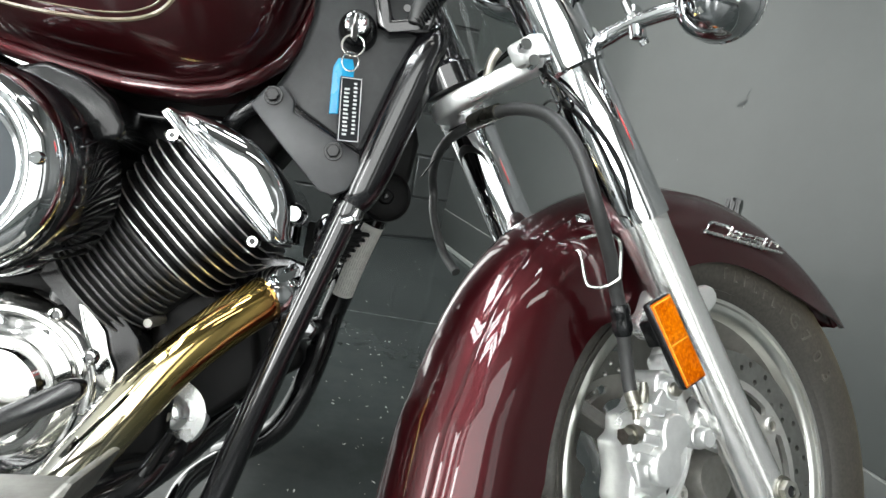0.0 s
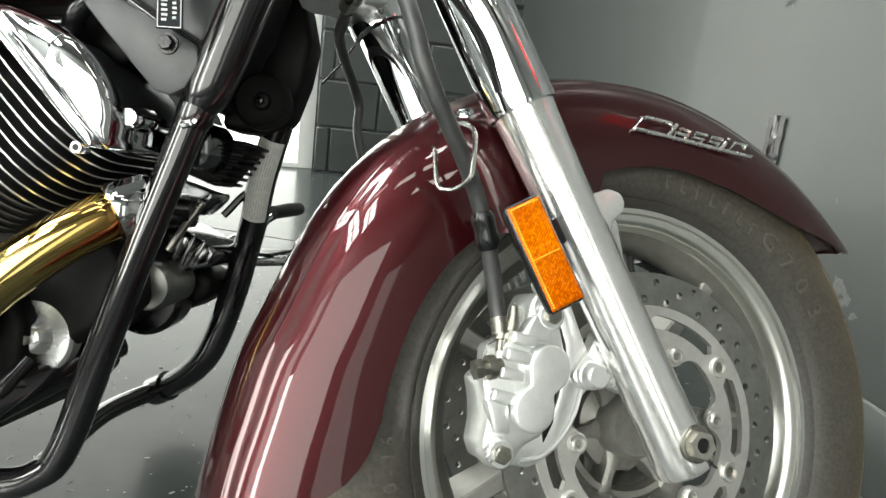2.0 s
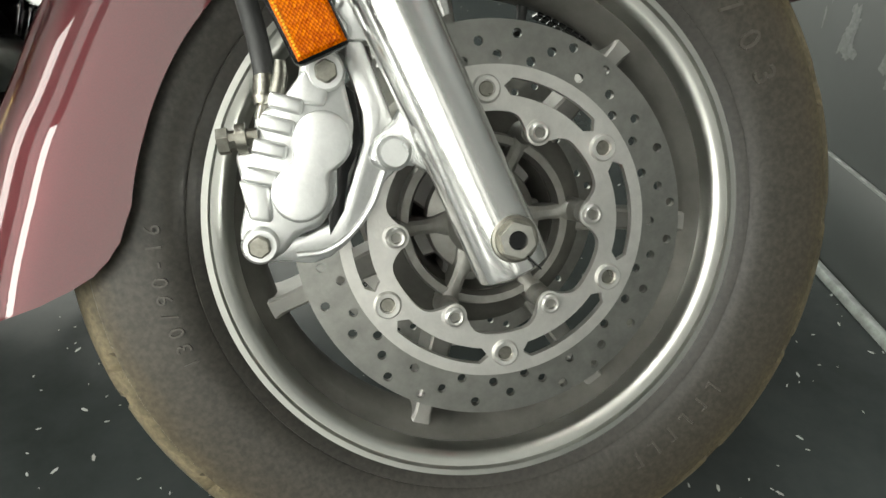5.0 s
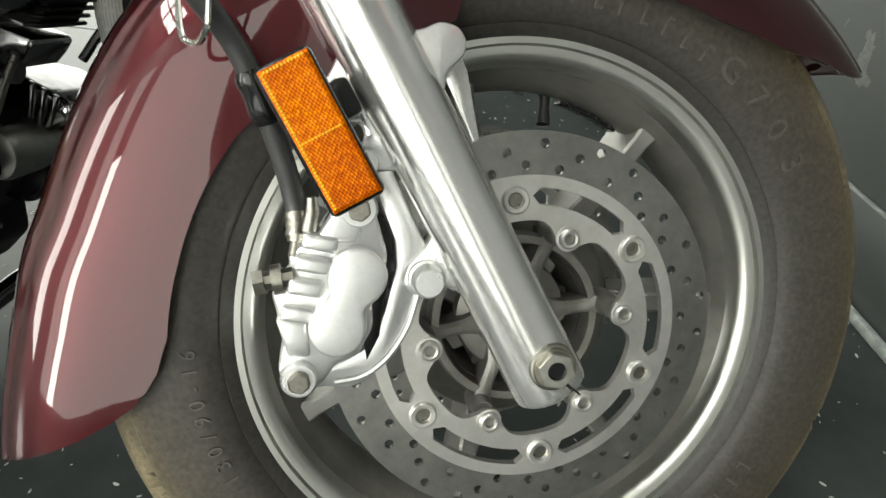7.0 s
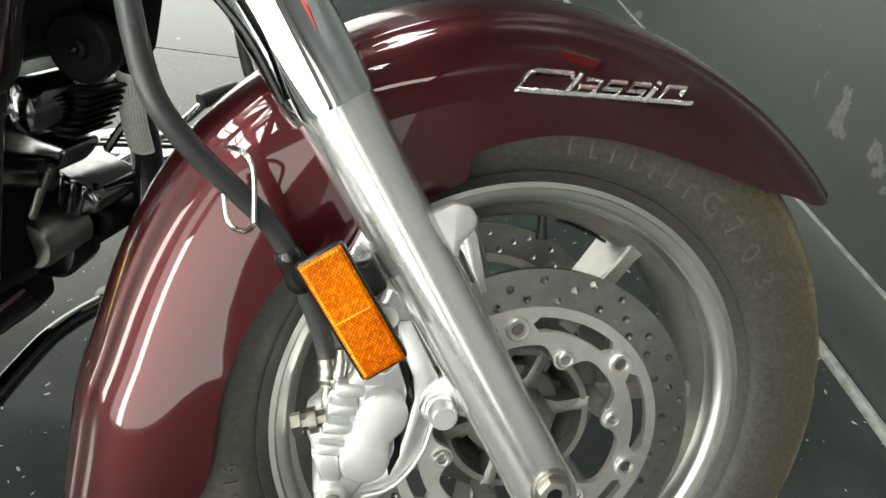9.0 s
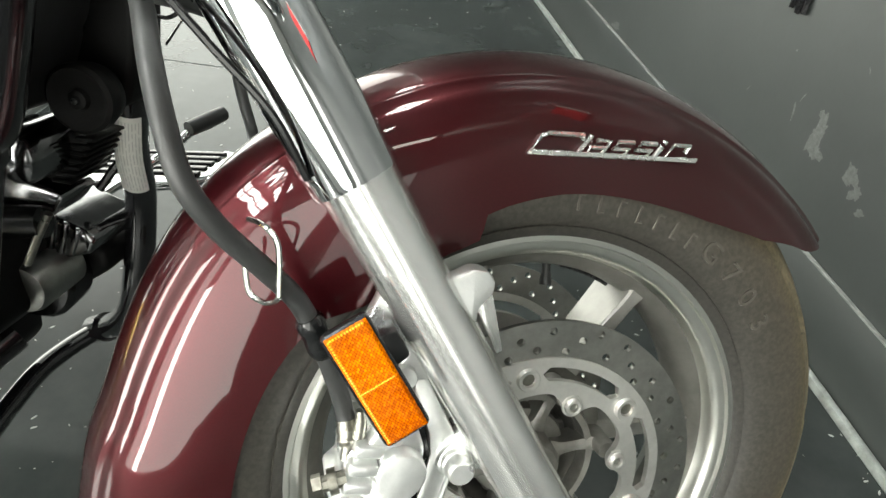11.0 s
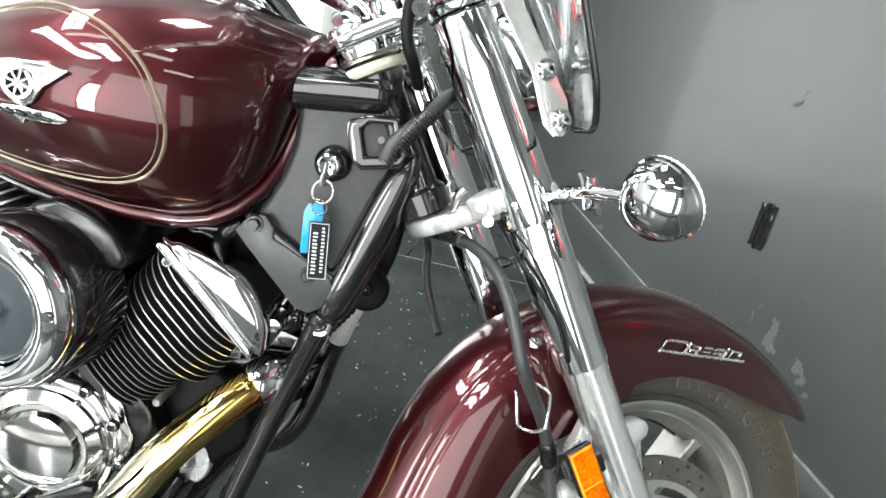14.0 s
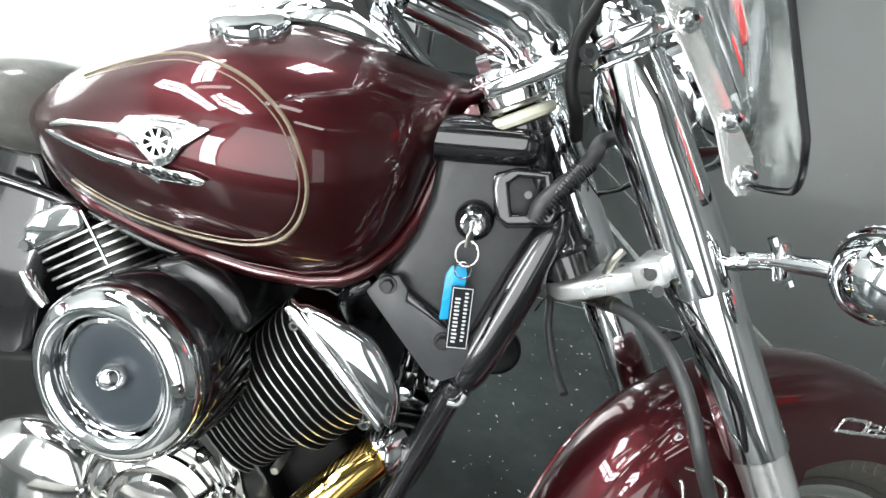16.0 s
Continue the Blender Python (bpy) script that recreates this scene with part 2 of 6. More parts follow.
# chrome with its colour lowered in place of darker reflections on the covers
CASEM = material("dimmed_case_chrome", (0.50, 0.50, 0.49), 0.09, 1.0, vary=0.06, scale=40, rough_vary=0.04)
BRACKETM = material("dark_grey_bracket_paint", (0.044, 0.046, 0.048), 0.36, 0.0, vary=0.15, scale=50, bump=0.06, bump_scale=500)
MATTE = material("matte_black_moulding", (0.004, 0.004, 0.004), 0.5, 0.0, vary=0.3, scale=60, ior=1.25, bump=0.15, bump_scale=600)
HUBM = material("dark_hub_casting", (0.27, 0.265, 0.245), 0.45, 0.6, vary=0.2, scale=60, bump=0.15, bump_scale=300)
BOWLM = material("dull_bowl_casting", (0.13, 0.127, 0.115), 0.5, 0.5, vary=0.2, scale=60, bump=0.12, bump_scale=300)
DARKM = material("dark_chrome_casting", (0.20, 0.20, 0.205), 0.16, 1.0, vary=0.25, scale=40, rough_vary=0.08)
EMB = material("bright_badge_chrome", (0.92, 0.92, 0.90), 0.26, 1.0, vary=0.05, scale=300, rough_vary=0.06)
EMBLEMM = material("polished_emblem_chrome", (0.85, 0.85, 0.84), 0.14, 1.0, vary=0.05, scale=300, rough_vary=0.05)
FAINT = material("faint_wall_bead", (0.20, 0.21, 0.20), 0.5, vary=0.4, scale=40)
# duller casting, with the shade inside the rim mixed into its colour
BARRELM = material("dull_shaded_barrel", (0.20, 0.195, 0.178), 0.42, 0.45, vary=0.3, scale=24, rough_vary=0.10, bump=0.06, bump_scale=300)
SPOKEM = material("dull_spoke_aluminium", (0.33, 0.325, 0.305), 0.45, 0.6, vary=0.12, scale=45, rough_vary=0.08, bump=0.08, bump_scale=500)
CREAM = material("cream_seal_rubber", (0.52, 0.51, 0.41), 0.40, 0.0, vary=0.15, scale=60)
REDM = material("red_sign_paint", (0.62, 0.012, 0.012), 0.5, vary=0.08, scale=20)
PLEX = material("clear_windscreen_plastic", (0.93, 0.96, 0.95), 0.02, 0.0, transmission=1.0, vary=0.01, scale=20, rough_vary=0.015, ior=1.30)
LAMPGLOW = glow("fill_light_glow", (1.0, 0.98, 0.93), 9.5)
SKYGLOW = glow("daylight_pane", (0.93, 0.98, 1.0), 34.0)
# glow of the unseen panels added across the aisle
SIDEGLOW = glow("side_panel_glow", (0.97, 1.0, 0.99), 5.0)
DIMGLOW = glow("fill_panel_glow", (0.97, 1.0, 0.99), 1.9)
BRIGHT = glow("clear_window_daylight", (0.97, 1.0, 1.0), 18.0)
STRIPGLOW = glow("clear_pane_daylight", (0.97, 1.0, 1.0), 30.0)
WINGLOW = glow("bright_window_daylight", (0.96, 1.0, 0.98), 5.2)


# ---- mesh helpers ----
def v3(x, y, z):
    return Vector((x, y, z))


def finish(bm, angle=38):
    bmesh.ops.recalc_face_normals(bm, faces=bm.faces[:])
    return bm


def part(name, bm, mats, parent, label="", m=None, angle=38, kind="", category="", group=""):
    """Links a bmesh as one mesh object; m: its place in its parent."""
    finish(bm)
    me = bpy.data.meshes.new(name)
    bm.to_mesh(me)
    bm.free()
    for k in (mats if isinstance(mats, (list, tuple)) else (mats,)):
        me.materials.append(k)
    for p in me.polygons:
        p.use_smooth = True
    me.set_sharp_from_angle(angle=radians(angle))
    ob = new(name, me)
    if parent is not None:
        ob.parent = parent
    if m is not None:
        ob.matrix_basis = m
    return tagged(ob, label, category, group, kind)


def twin(ob, m, parent=None):
    """A second part on the same mesh."""
    o = ob.copy()
    scene.collection.objects.link(o)
    o.parent = parent or ob.parent
    o.matrix_basis = m
    return o


def spline(pts, n=8, closed=False):
    """Points of a smooth curve through pts."""
    P = [Vector(p) for p in pts]
    out = []
    N = len(P)
    for i in range(N if closed else N - 1):
        p0 = P[(i - 1) % N] if closed or i > 0 else P[0] * 2 - P[1]
        p1, p2 = P[i], P[(i + 1) % N]
        p3 = P[(i + 2) % N] if closed or i + 2 < N else P[-1] * 2 - P[-2]
        for k in range(n):
            t = k / n
            out.append(0.5 * ((2 * p1) + (p2 - p0) * t + (2 * p0 - 5 * p1 + 4 * p2 - p3) * t * t + (3 * p1 - p0 - 3 * p2 + p3) * t ** 3))
    if not closed:
        out.append(P[-1].copy())
    return out


def curve1(table, x):
    """Smooth-ish reading of a table of (x, y) pairs."""
    if x <= table[0][0]:
        return table[0][1]
    for (a, b), (c, d) in zip(table, table[1:]):
        if x <= c:
            return b + (d - b) * (x - a) / (c - a)
    return table[-1][1]


def smooth1(table, x):
    """A smooth reading of a table of (x, y) pairs."""
    if x <= table[0][0]:
        return table[0][1]
    if x >= table[-1][0]:
        return table[-1][1]
    k = max(i for i, p in enumerate(table) if p[0] <= x)
    (x0, y0), (x1, y1) = table[k], table[k + 1]

    def slope(i):
        if i <= 0 or i >= len(table) - 1:
            j = min(max(i, 0), len(table) - 2)
            return (table[j + 1][1] - table[j][1]) / (table[j + 1][0] - table[j][0])
        return (table[i + 1][1] - table[i - 1][1]) / (table[i + 1][0] - table[i - 1][0])

    h = x1 - x0
    t = (x - x0) / h
    return (2 * t ** 3 - 3 * t * t + 1) * y0 + (t ** 3 - 2 * t * t + t) * h * slope(k) + (3 * t * t - 2 * t ** 3) * y1 + (t ** 3 - t * t) * h * slope(k + 1)


def loft(bm, rings, ring_closed=True, ends=True, path_closed=False, mat=0):
    vs = [[bm.verts.new(p) for p in r] for r in rings]
    n = len(vs[0])
    for i in range(len(vs) if path_closed else len(vs) - 1):
        a, b = vs[i], vs[(i + 1) % len(vs)]
        for k in range(n if ring_closed else n - 1):
            f = bm.faces.new((a[k], a[(k + 1) % n], b[(k + 1) % n], b[k]))
            f.material_index = mat
    if ends and ring_closed and not path_closed:
        for r in (vs[0], vs[-1]):
            bm.faces.new(r).material_index = mat
    return bm


def tube(pts, r, seg=12, bm=None, closed=False, ends=True, squash=1.0, mat=0):
    """A round bar along pts; r: one radius or one for each point."""
    bm = bm or bmesh.new()
    P = [Vector(p) for p in pts]
    rs = [r] * len(P) if isinstance(r, (int, float)) else list(r)
    rings, side = [], None
    for i, p in enumerate(P):
        if closed:
            d = P[(i + 1) % len(P)] - P[i - 1]
        else:
            d = P[min(i + 1, len(P) - 1)] - P[max(i - 1, 0)]
        d.normalize()
        if side is None:
            side = d.orthogonal().normalized()
        side = (side - d * side.dot(d)).normalized()
        up = d.cross(side)
        rings.append([p + (side * math.cos(2 * math.pi * k / seg) + up * math.sin(2 * math.pi * k / seg) * squash) * rs[i] for k in range(seg)])
    return loft(bm, rings, True, ends, closed, mat)


def ring_y(prof, cx=0.0, cz=0.0, seg=48, bm=None, closed=False, cy=0.0, mat=0, ends=True):
    """Turns a profile of (radius, y) about the y direction through (cx, cz)."""
    bm = bm or bmesh.new()
    rows = [[v3(cx + max(r, 1e-4) * math.cos(2 * math.pi * k / seg), cy + y, cz + max(r, 1e-4) * math.sin(2 * math.pi * k / seg)) for k in range(seg)] for r, y in prof]
    return loft(bm, rows, True, ends and not closed, closed, mat)


def ring_z(prof, cx=0.0, cy=0.0, seg=40, bm=None, ends=True, mat=0):
    """Turns a profile of (radius, z) about the z direction through (cx, cy)."""
    bm = bm or bmesh.new()
    rows = [[v3(cx + max(r, 1e-4) * math.cos(2 * math.pi * k / seg), cy + max(r, 1e-4) * math.sin(2 * math.pi * k / seg), z) for k in range(seg)] for r, z in prof]
    return loft(bm, rows, True, ends, False, mat)


def round_edges(bm, width, seg=2, angle=30):
    es = [e for e in bm.edges if len(e.link_faces) == 2 and e.calc_face_angle(0) > radians(angle)]
    if es and width > 0:
        bmesh.ops.bevel(bm, geom=es, offset=width, segments=seg, profile=0.5, affect="EDGES", clamp_overlap=True)
    return bm


def slab(outline, y0, y1, bevel=0.0, seg=2, bm=None):
    """A plate with an outline in (x, z), from y0 to y1, with rounded edges."""
    b = bmesh.new()
    lo = [b.verts.new((x, y0, z)) for x, z in outline]
    hi = [b.verts.new((x, y1, z)) for x, z in outline]
    n = len(lo)
    b.faces.new(lo)
    b.faces.new(hi[::-1])
    for i in range(n):
        b.faces.new((lo[i], lo[(i + 1) % n], hi[(i + 1) % n], hi[i]))
    bmesh.ops.recalc_face_normals(b, faces=b.faces[:])
    round_edges(b, bevel, seg, 25)
    return merge(bm, b)


def block(size, bevel=0.0, m=None, seg=2, bm=None):
    b = bmesh.new()
    bmesh.ops.create_cube(b, size=1)
    bmesh.ops.transform(b, matrix=Matrix.Diagonal((*size, 1)), verts=b.verts[:])
    round_edges(b, bevel, seg)
    if m is not None:
        bmesh.ops.transform(b, matrix=m, verts=b.verts[:])
    return merge(bm, b)


def merge(bm, other):
    if bm is None:
        return other
    me = bpy.data.meshes.new("tmp")
    other.to_mesh(me)
    other.free()
    bm.from_mesh(me)
    bpy.data.meshes.remove(me)
    return bm


def moved(bm, m):
    bmesh.ops.transform(bm, matrix=m, verts=bm.verts[:])
    return bm


def circle2(cx, cz, r, n=10, a0=0.0):
    return [(cx + r * math.cos(a0 + 2 * math.pi * k / n), cz + r * math.sin(a0 + 2 * math.pi * k / n)) for k in range(n)]


def pierced(outer, holes, y0, y1):
    """A plate with an outline and holes in (x, z)."""
    bm = bmesh.new()
    for lp in [outer] + holes:
        vs = [bm.verts.new((x, y0, z)) for x, z in lp]
        for i in range(len(vs)):
            bm.edges.new((vs[i], vs[(i + 1) % len(vs)]))
    bmesh.ops.triangle_fill(bm, use_beauty=True, use_dissolve=False, edges=bm.edges[:], normal=(0, -1, 0))
    r = bmesh.ops.extrude_face_region(bm, geom=bm.faces[:])
    bmesh.ops.translate(bm, vec=(0, y1 - y0, 0), verts=[g for g in r["geom"] if isinstance(g, bmesh.types.BMVert)])
    return bm


def lettering(text, size, depth, shear=0.0):
    cu = bpy.data.curves.new("lettering", "FONT")
    cu.body, cu.size, cu.extrude, cu.shear, cu.align_x, cu.resolution_u = text, size, depth, shear, "CENTER", 3
    ob = new("lettering", cu)
    me = bpy.data.meshes.new_from_object(ob.evaluated_get(bpy.context.evaluated_depsgraph_get()))
    bpy.data.objects.remove(ob)
    bpy.data.curves.remove(cu)
    bm = bmesh.new()
    bm.from_mesh(me)
    bpy.data.meshes.remove(me)
    return bm


def hexagon(r, y0, y1, cx=0.0, cz=0.0, bevel=0.001, turn=0.2):
    return slab(circle2(cx, cz, r, 6, turn), y0, y1, bevel, 1)


def thing(name, label, category, m=None, group="", kind=""):
    e = new(name)
    if m is not None:
        e.matrix_basis = m
    return tagged(e, label, category, group, kind)

# ---- the room ----
WALL = Matrix(((-0.3018, 0.9534, 0, 0.622), (0.9534, 0.3018, 0, 0.1247), (0, 0, 1, 0), (0, 0, 0, 1)))      # x: along the wall to the corner, y: into the wall
BACK = Matrix(((-0.9534, 0.3018, 0, -0.098), (-0.3018, -0.9534, 0, 2.441), (0, 0, 1, 0), (0, 0, 0, 1)))     # x: from the corner, y: into the room
HIGH = 4.2


def shape(name, bm, mats, label="", m=None, kind="structure", category=""):
    return part(name, bm, mats, None, label, m, kind=kind, category=category)


def box_between(a, b, bevel=0.0):
    c = [(p + q) / 2 for p, q in zip(a, b)]
    return block([abs(q - p) for p, q in zip(a, b)], bevel, Matrix.Translation(c))


# two slabs of sealed concrete with a sawn joint between them
floor = shape("floor", box_between((-6, -5.5, -0.12), (4, 1.226, 0.0)), FLOORM, "dark grey sealed concrete floor, scuffed and glossy")
shape("floor_far", box_between((-6, 1.234, -0.12), (4, 4.5, 0.0)), FLOORM, "dark grey sealed concrete floor beyond the sawn joint")
shape("floor_joint", box_between((-6, 1.226, -0.12), (4, 1.234, -0.002)), JOINT, "pale filled joint in the concrete floor")

wall_right = shape("wall_right", box_between((-6.5, 0.0, 0.0), (2.425, 0.15, HIGH)), WALLM, "plain dark grey painted wall with scuffs", WALL)
shape("baseboard", box_between((-6.5, -0.006, 0.004), (2.425, -0.001, 0.162), 0.002), WALLM, "dark grey painted base course of the wall", WALL)
shape("trim_upper", box_between((-6.5, -0.008, 0.1625), (2.42, -0.001, 0.1665), 0.001), FAINT, "thin pale bead along the top of the base course", WALL)
shape("trim_lower", box_between((-6.5, -0.020, 0.0005), (2.41, -0.0065, 0.018), 0.004), CAULK, "pale caulk bead where wall meets floor", WALL)

wall_back = shape("wall_back", box_between((-0.1, -0.16, 0.0), (0.85, -0.012, HIGH)), MORTAR, "dark grey painted concrete block wall", BACK)
bw, bh = 0.40, 0.20
block_mesh = {}
for course in range(21):
    x = 0.0 if course % 2 == 0 else -bw / 2
    while x < 0.855:
        x0, x1 = max(x, 0.0) + 0.004, min(x + bw, 0.862) - 0.004
        if x1 - x0 > 0.03:
            key = round(x1 - x0, 3)
            if key not in block_mesh:
                ob = part("block", block((x1 - x0, 0.05, bh - 0.009), 0.004, seg=1), BLOCKM, wall_back)
                block_mesh[key] = ob
            else:
                ob = twin(block_mesh[key], Matrix(), wall_back)
            ob.matrix_basis = Matrix.Translation(((x0 + x1) / 2, -0.025, course * bh + bh / 2 + 0.002))
        x += bw

# the bright glazed front beside the block wall
win = thing("window_1", "tall bright shop window washed out by daylight", "", BACK, kind="structure")
part("pane", box_between((0.93, -0.16, 0.02), (5.2, -0.15, 2.0)), WINGLOW, win, "daylight behind the glass")
part("window_frame", box_between((0.864, -0.17, 0.0), (0.93, -0.05, HIGH), 0.004), WHITEW, win, "white painted reveal")
part("window_sill", box_between((0.93, -0.18, -0.02), (5.2, -0.05, 0.02), 0.004), WHITEW, win)
part("lintel", box_between((0.93, -0.17, 2.0), (5.2, -0.05, HIGH), 0.004), MIDW, win)

FY = -2.9    # the white front wall across the aisle
wl = thing("window_2", "tall bright window at the end of the front wall", "", kind="structure")
part("pane", box_between((-4.9, FY, 0.4), (-3.55, FY + 0.015, 3.4)), BRIGHT, wl, "daylight behind the glass")
part("window_frame", merge(box_between((-4.97, FY, 0.33), (-4.9, FY + 0.05, 3.47), 0.004), box_between((-3.55, FY, 0.33), (-3.48, FY + 0.05, 3.47), 0.004)), WHITEW, wl)
# unseen glow panels, sized to the bright reflections in tank and mudguard
wf = thing("glow_panel", "unseen glowing panels fitted to the bright shapes mirrored in the paint", "", kind="structure")
part("pane", box_between((-1.52, FY, 0.42), (0.50, FY + 0.015, 3.25)), SIDEGLOW, wf, "plain unseen glowing panel")
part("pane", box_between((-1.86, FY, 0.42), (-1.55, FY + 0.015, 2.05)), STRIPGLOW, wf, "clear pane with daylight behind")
part("pane", box_between((-2.46, FY, 0.42), (-1.89, FY + 0.015, 3.25)), SIDEGLOW, wf, "plain unseen glowing panel")
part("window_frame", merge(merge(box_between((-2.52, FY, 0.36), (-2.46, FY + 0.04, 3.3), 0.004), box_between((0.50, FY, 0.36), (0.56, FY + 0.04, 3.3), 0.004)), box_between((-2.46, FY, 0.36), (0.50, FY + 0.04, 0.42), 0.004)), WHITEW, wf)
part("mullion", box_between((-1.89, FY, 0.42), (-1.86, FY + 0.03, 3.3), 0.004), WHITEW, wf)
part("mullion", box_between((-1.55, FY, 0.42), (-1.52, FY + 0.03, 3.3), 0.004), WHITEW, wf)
# dim panel added out of view to light the fork leg and caliper
wr = thing("fill_panel", "unseen dim glow panel added to brighten fork leg and caliper", "", kind="structure")
part("pane", box_between((1.05, FY, 0.3), (1.75, FY + 0.015, 2.6)), DIMGLOW, wr, "plain unseen glowing panel")
part("window_frame", merge(box_between((0.99, FY, 0.24), (1.05, FY + 0.04, 2.66), 0.004), box_between((1.75, FY, 0.24), (1.81, FY + 0.04, 2.66), 0.004)), WHITEW, wr)
shape("wall_left", box_between((-5.2, FY - 0.2, 0.0), (-5.0, 2.0, HIGH)), MIDW, "plain mid grey wall")
shape("wall_front", box_between((-5.2, FY - 0.2, 0.0), (3.2, FY, HIGH)), MIDW, "plain mid grey wall across the aisle")
shape("ceiling", box_between((-6, -5.5, HIGH), (4, 4.5, HIGH + 0.12)), CEIL, "pale painted ceiling")

# three unseen lamps added under the ceiling as fill
for lx, ly in ((-0.6, -1.5), (0.7, -2.3), (-2.6, -0.9)):
    la = thing("fill_light", "long unseen ceiling light, added to brighten the bike", "ceiling light", Matrix.Translation((lx, ly, HIGH - 0.035)), group="ceiling lights")
    part("housing", block((1.25, 0.24, 0.05), 0.006), WHITEW, la)
    part("diffuser", block((1.2, 0.19, 0.02), 0.004, Matrix.Translation((0, 0, -0.034))), LAMPGLOW, la, "glowing diffuser")
# (centre x, centre y, width, length, turn, rows of panes)
for sx, sy, sw, sl, sturn, rows_n in ((-3.47, -1.38, 0.56, 3.3, 41, 5), (-2.02, -1.95, 0.50, 1.35, 33, 3), (-3.1, 0.32, 0.88, 1.75, 0, 2), (-0.97, 1.36, 0.62, 1.0, -12, 1), (-0.45, -0.88, 0.26, 0.52, 90, 1)):
    sk = thing("skylight", "paired daylight panes set in the ceiling", "skylight", Matrix.Translation((sx, sy, HIGH - 0.012)) @ Matrix.Rotation(math.radians(sturn), 4, "Z"), group="skylights", kind="structure")
    step = sl / rows_n
    for k in (-1, 1):
        for e in range(rows_n):
            part("pane", block((sw / 2 - 0.04, step - 0.05, 0.01), 0.0, Matrix.Translation((k * sw / 4, (e + 0.5) * step - sl / 2, 0))), SKYGLOW, sk, "bright daylight pane")
    part("mullion", block((0.05, sl, 0.02), 0.003), WHITEW, sk)
    for e in range(1, rows_n):
        part("crossbar", block((sw, 0.04, 0.022), 0.003, Matrix.Translation((0, e * step - sl / 2, 0))), WHITEW, sk)

# a red and white sign high on the grey wall
ban = thing("sign", "red and white painted sign board on the wall", "sign", WALL @ Matrix.Translation((-0.22, -0.012, 1.48)))
part("red_panel", block((0.17, 0.012, 0.30), 0.003), REDM, ban, "plain red panel")
part("white_panel", block((0.03, 0.012, 0.30), 0.003, Matrix.Translation((0.106, 0, 0))), LABEL, ban, "plain white panel")

# black tape and scuffs on the wall
tp = thing("wall_tape", "strips of crumpled glossy black tape on the grey wall", "tape", WALL @ Matrix.Translation((0.698, -0.003, 0.527)) @ pose(0, 0, 0, 0, 6, 0))
for k, (dx, w, h) in enumerate(((-0.0165, 0.012, 0.108), (0.0, 0.0135, 0.114), (0.0165, 0.011, 0.104))):
    b = bmesh.new()
    rows = []
    for i in range(9):
        z = -h / 2 + h * i / 8
        j = 0.0018 * math.sin(i * 2.1 + k)
        rows.append([v3(dx - w / 2 + j, -0.001, z), v3(dx - w / 4, -0.004 - 0.002 * ((i + k) % 2), z), v3(dx, -0.002, z), v3(dx + w / 4, -0.005 - 0.0015 * ((i + k + 1) % 2), z), v3(dx + w / 2 + j, -0.001, z), v3(dx, 0.001, z)])
    loft(b, rows, True, True)
    part("strip", b, TAPE, tp)
rnd = random.Random(4)


def patch(x, z, w, h, turn, seed):
    """A thin irregular smear on the wall."""
    r = random.Random(seed)
    bm = bmesh.new()
    n = 40
    ph = [r.uniform(0, 6.28) for _ in range(6)]
    ring = []
    for k in range(n):
        a = 2 * math.pi * k / n
        q = 1 + 0.22 * math.sin(2 * a + ph[0]) + 0.16 * math.sin(3 * a + ph[1]) + 0.12 * math.sin(5 * a + ph[2]) + 0.09 * math.sin(9 * a + ph[3]) + 0.07 * math.sin(14 * a + ph[4])
        ring.append(bm.verts.new((w / 2 * q * math.cos(a), 0, h / 2 * q * math.sin(a))))
    mid = bm.verts.new((0, -0.0003, 0))
    for k in range(n):
        bm.faces.new((mid, ring[(k + 1) % n], ring[k]))
    return moved(bm, Matrix.Translation((x, 0, z)) @ pose(0, 0, 0, 0, turn, 0))


smears = None
for i, (x, z, w, h, tn) in enumerate(((0.536, 0.333, 0.030, 0.056, -12), (0.526, 0.308, 0.034, 0.030, -8), (0.541, 0.360, 0.016, 0.022, 20), (0.437, 0.318, 0.024, 0.040, 25), (0.415, 0.300, 0.024, 0.022, 60), (0.39, 0.282, 0.018, 0.012, 10), (0.607, 0.335, 0.006, 0.026, 12), (0.60, 0.365, 0.0022, 0.020, -20), (0.93, 0.64, 0.003, 0.004, 0), (0.757, 0.797, 0.004, 0.009, 30), (1.35, 0.18, 0.05, 0.018, 5), (0.66, 0.42, 0.004, 0.004, 0), (0.50, 0.46, 0.0015, 0.012, 40), (0.74, 0.31, 0.0015, 0.018, -30))):
    smears = merge(smears, patch(x, z, w, h, tn, i))
part("wall_scuffs", smears, SCUFF, None, "pale plaster smears and chips on the grey wall", WALL @ Matrix.Translation((0, -0.0005, 0)), kind="stuff", category="scuffs")
dk = merge(patch(0.762, 0.803, 0.030, 0.011, 35, 31), patch(0.752, 0.83, 0.004, 0.024, -30, 32))
part("wall_marks", dk, MORTAR, None, "dark rubbed marks on the grey wall", WALL @ Matrix.Translation((0, -0.0005, 0)), kind="stuff", category="marks")

# pale flecks and grit on the floor
verts, faces = [], []
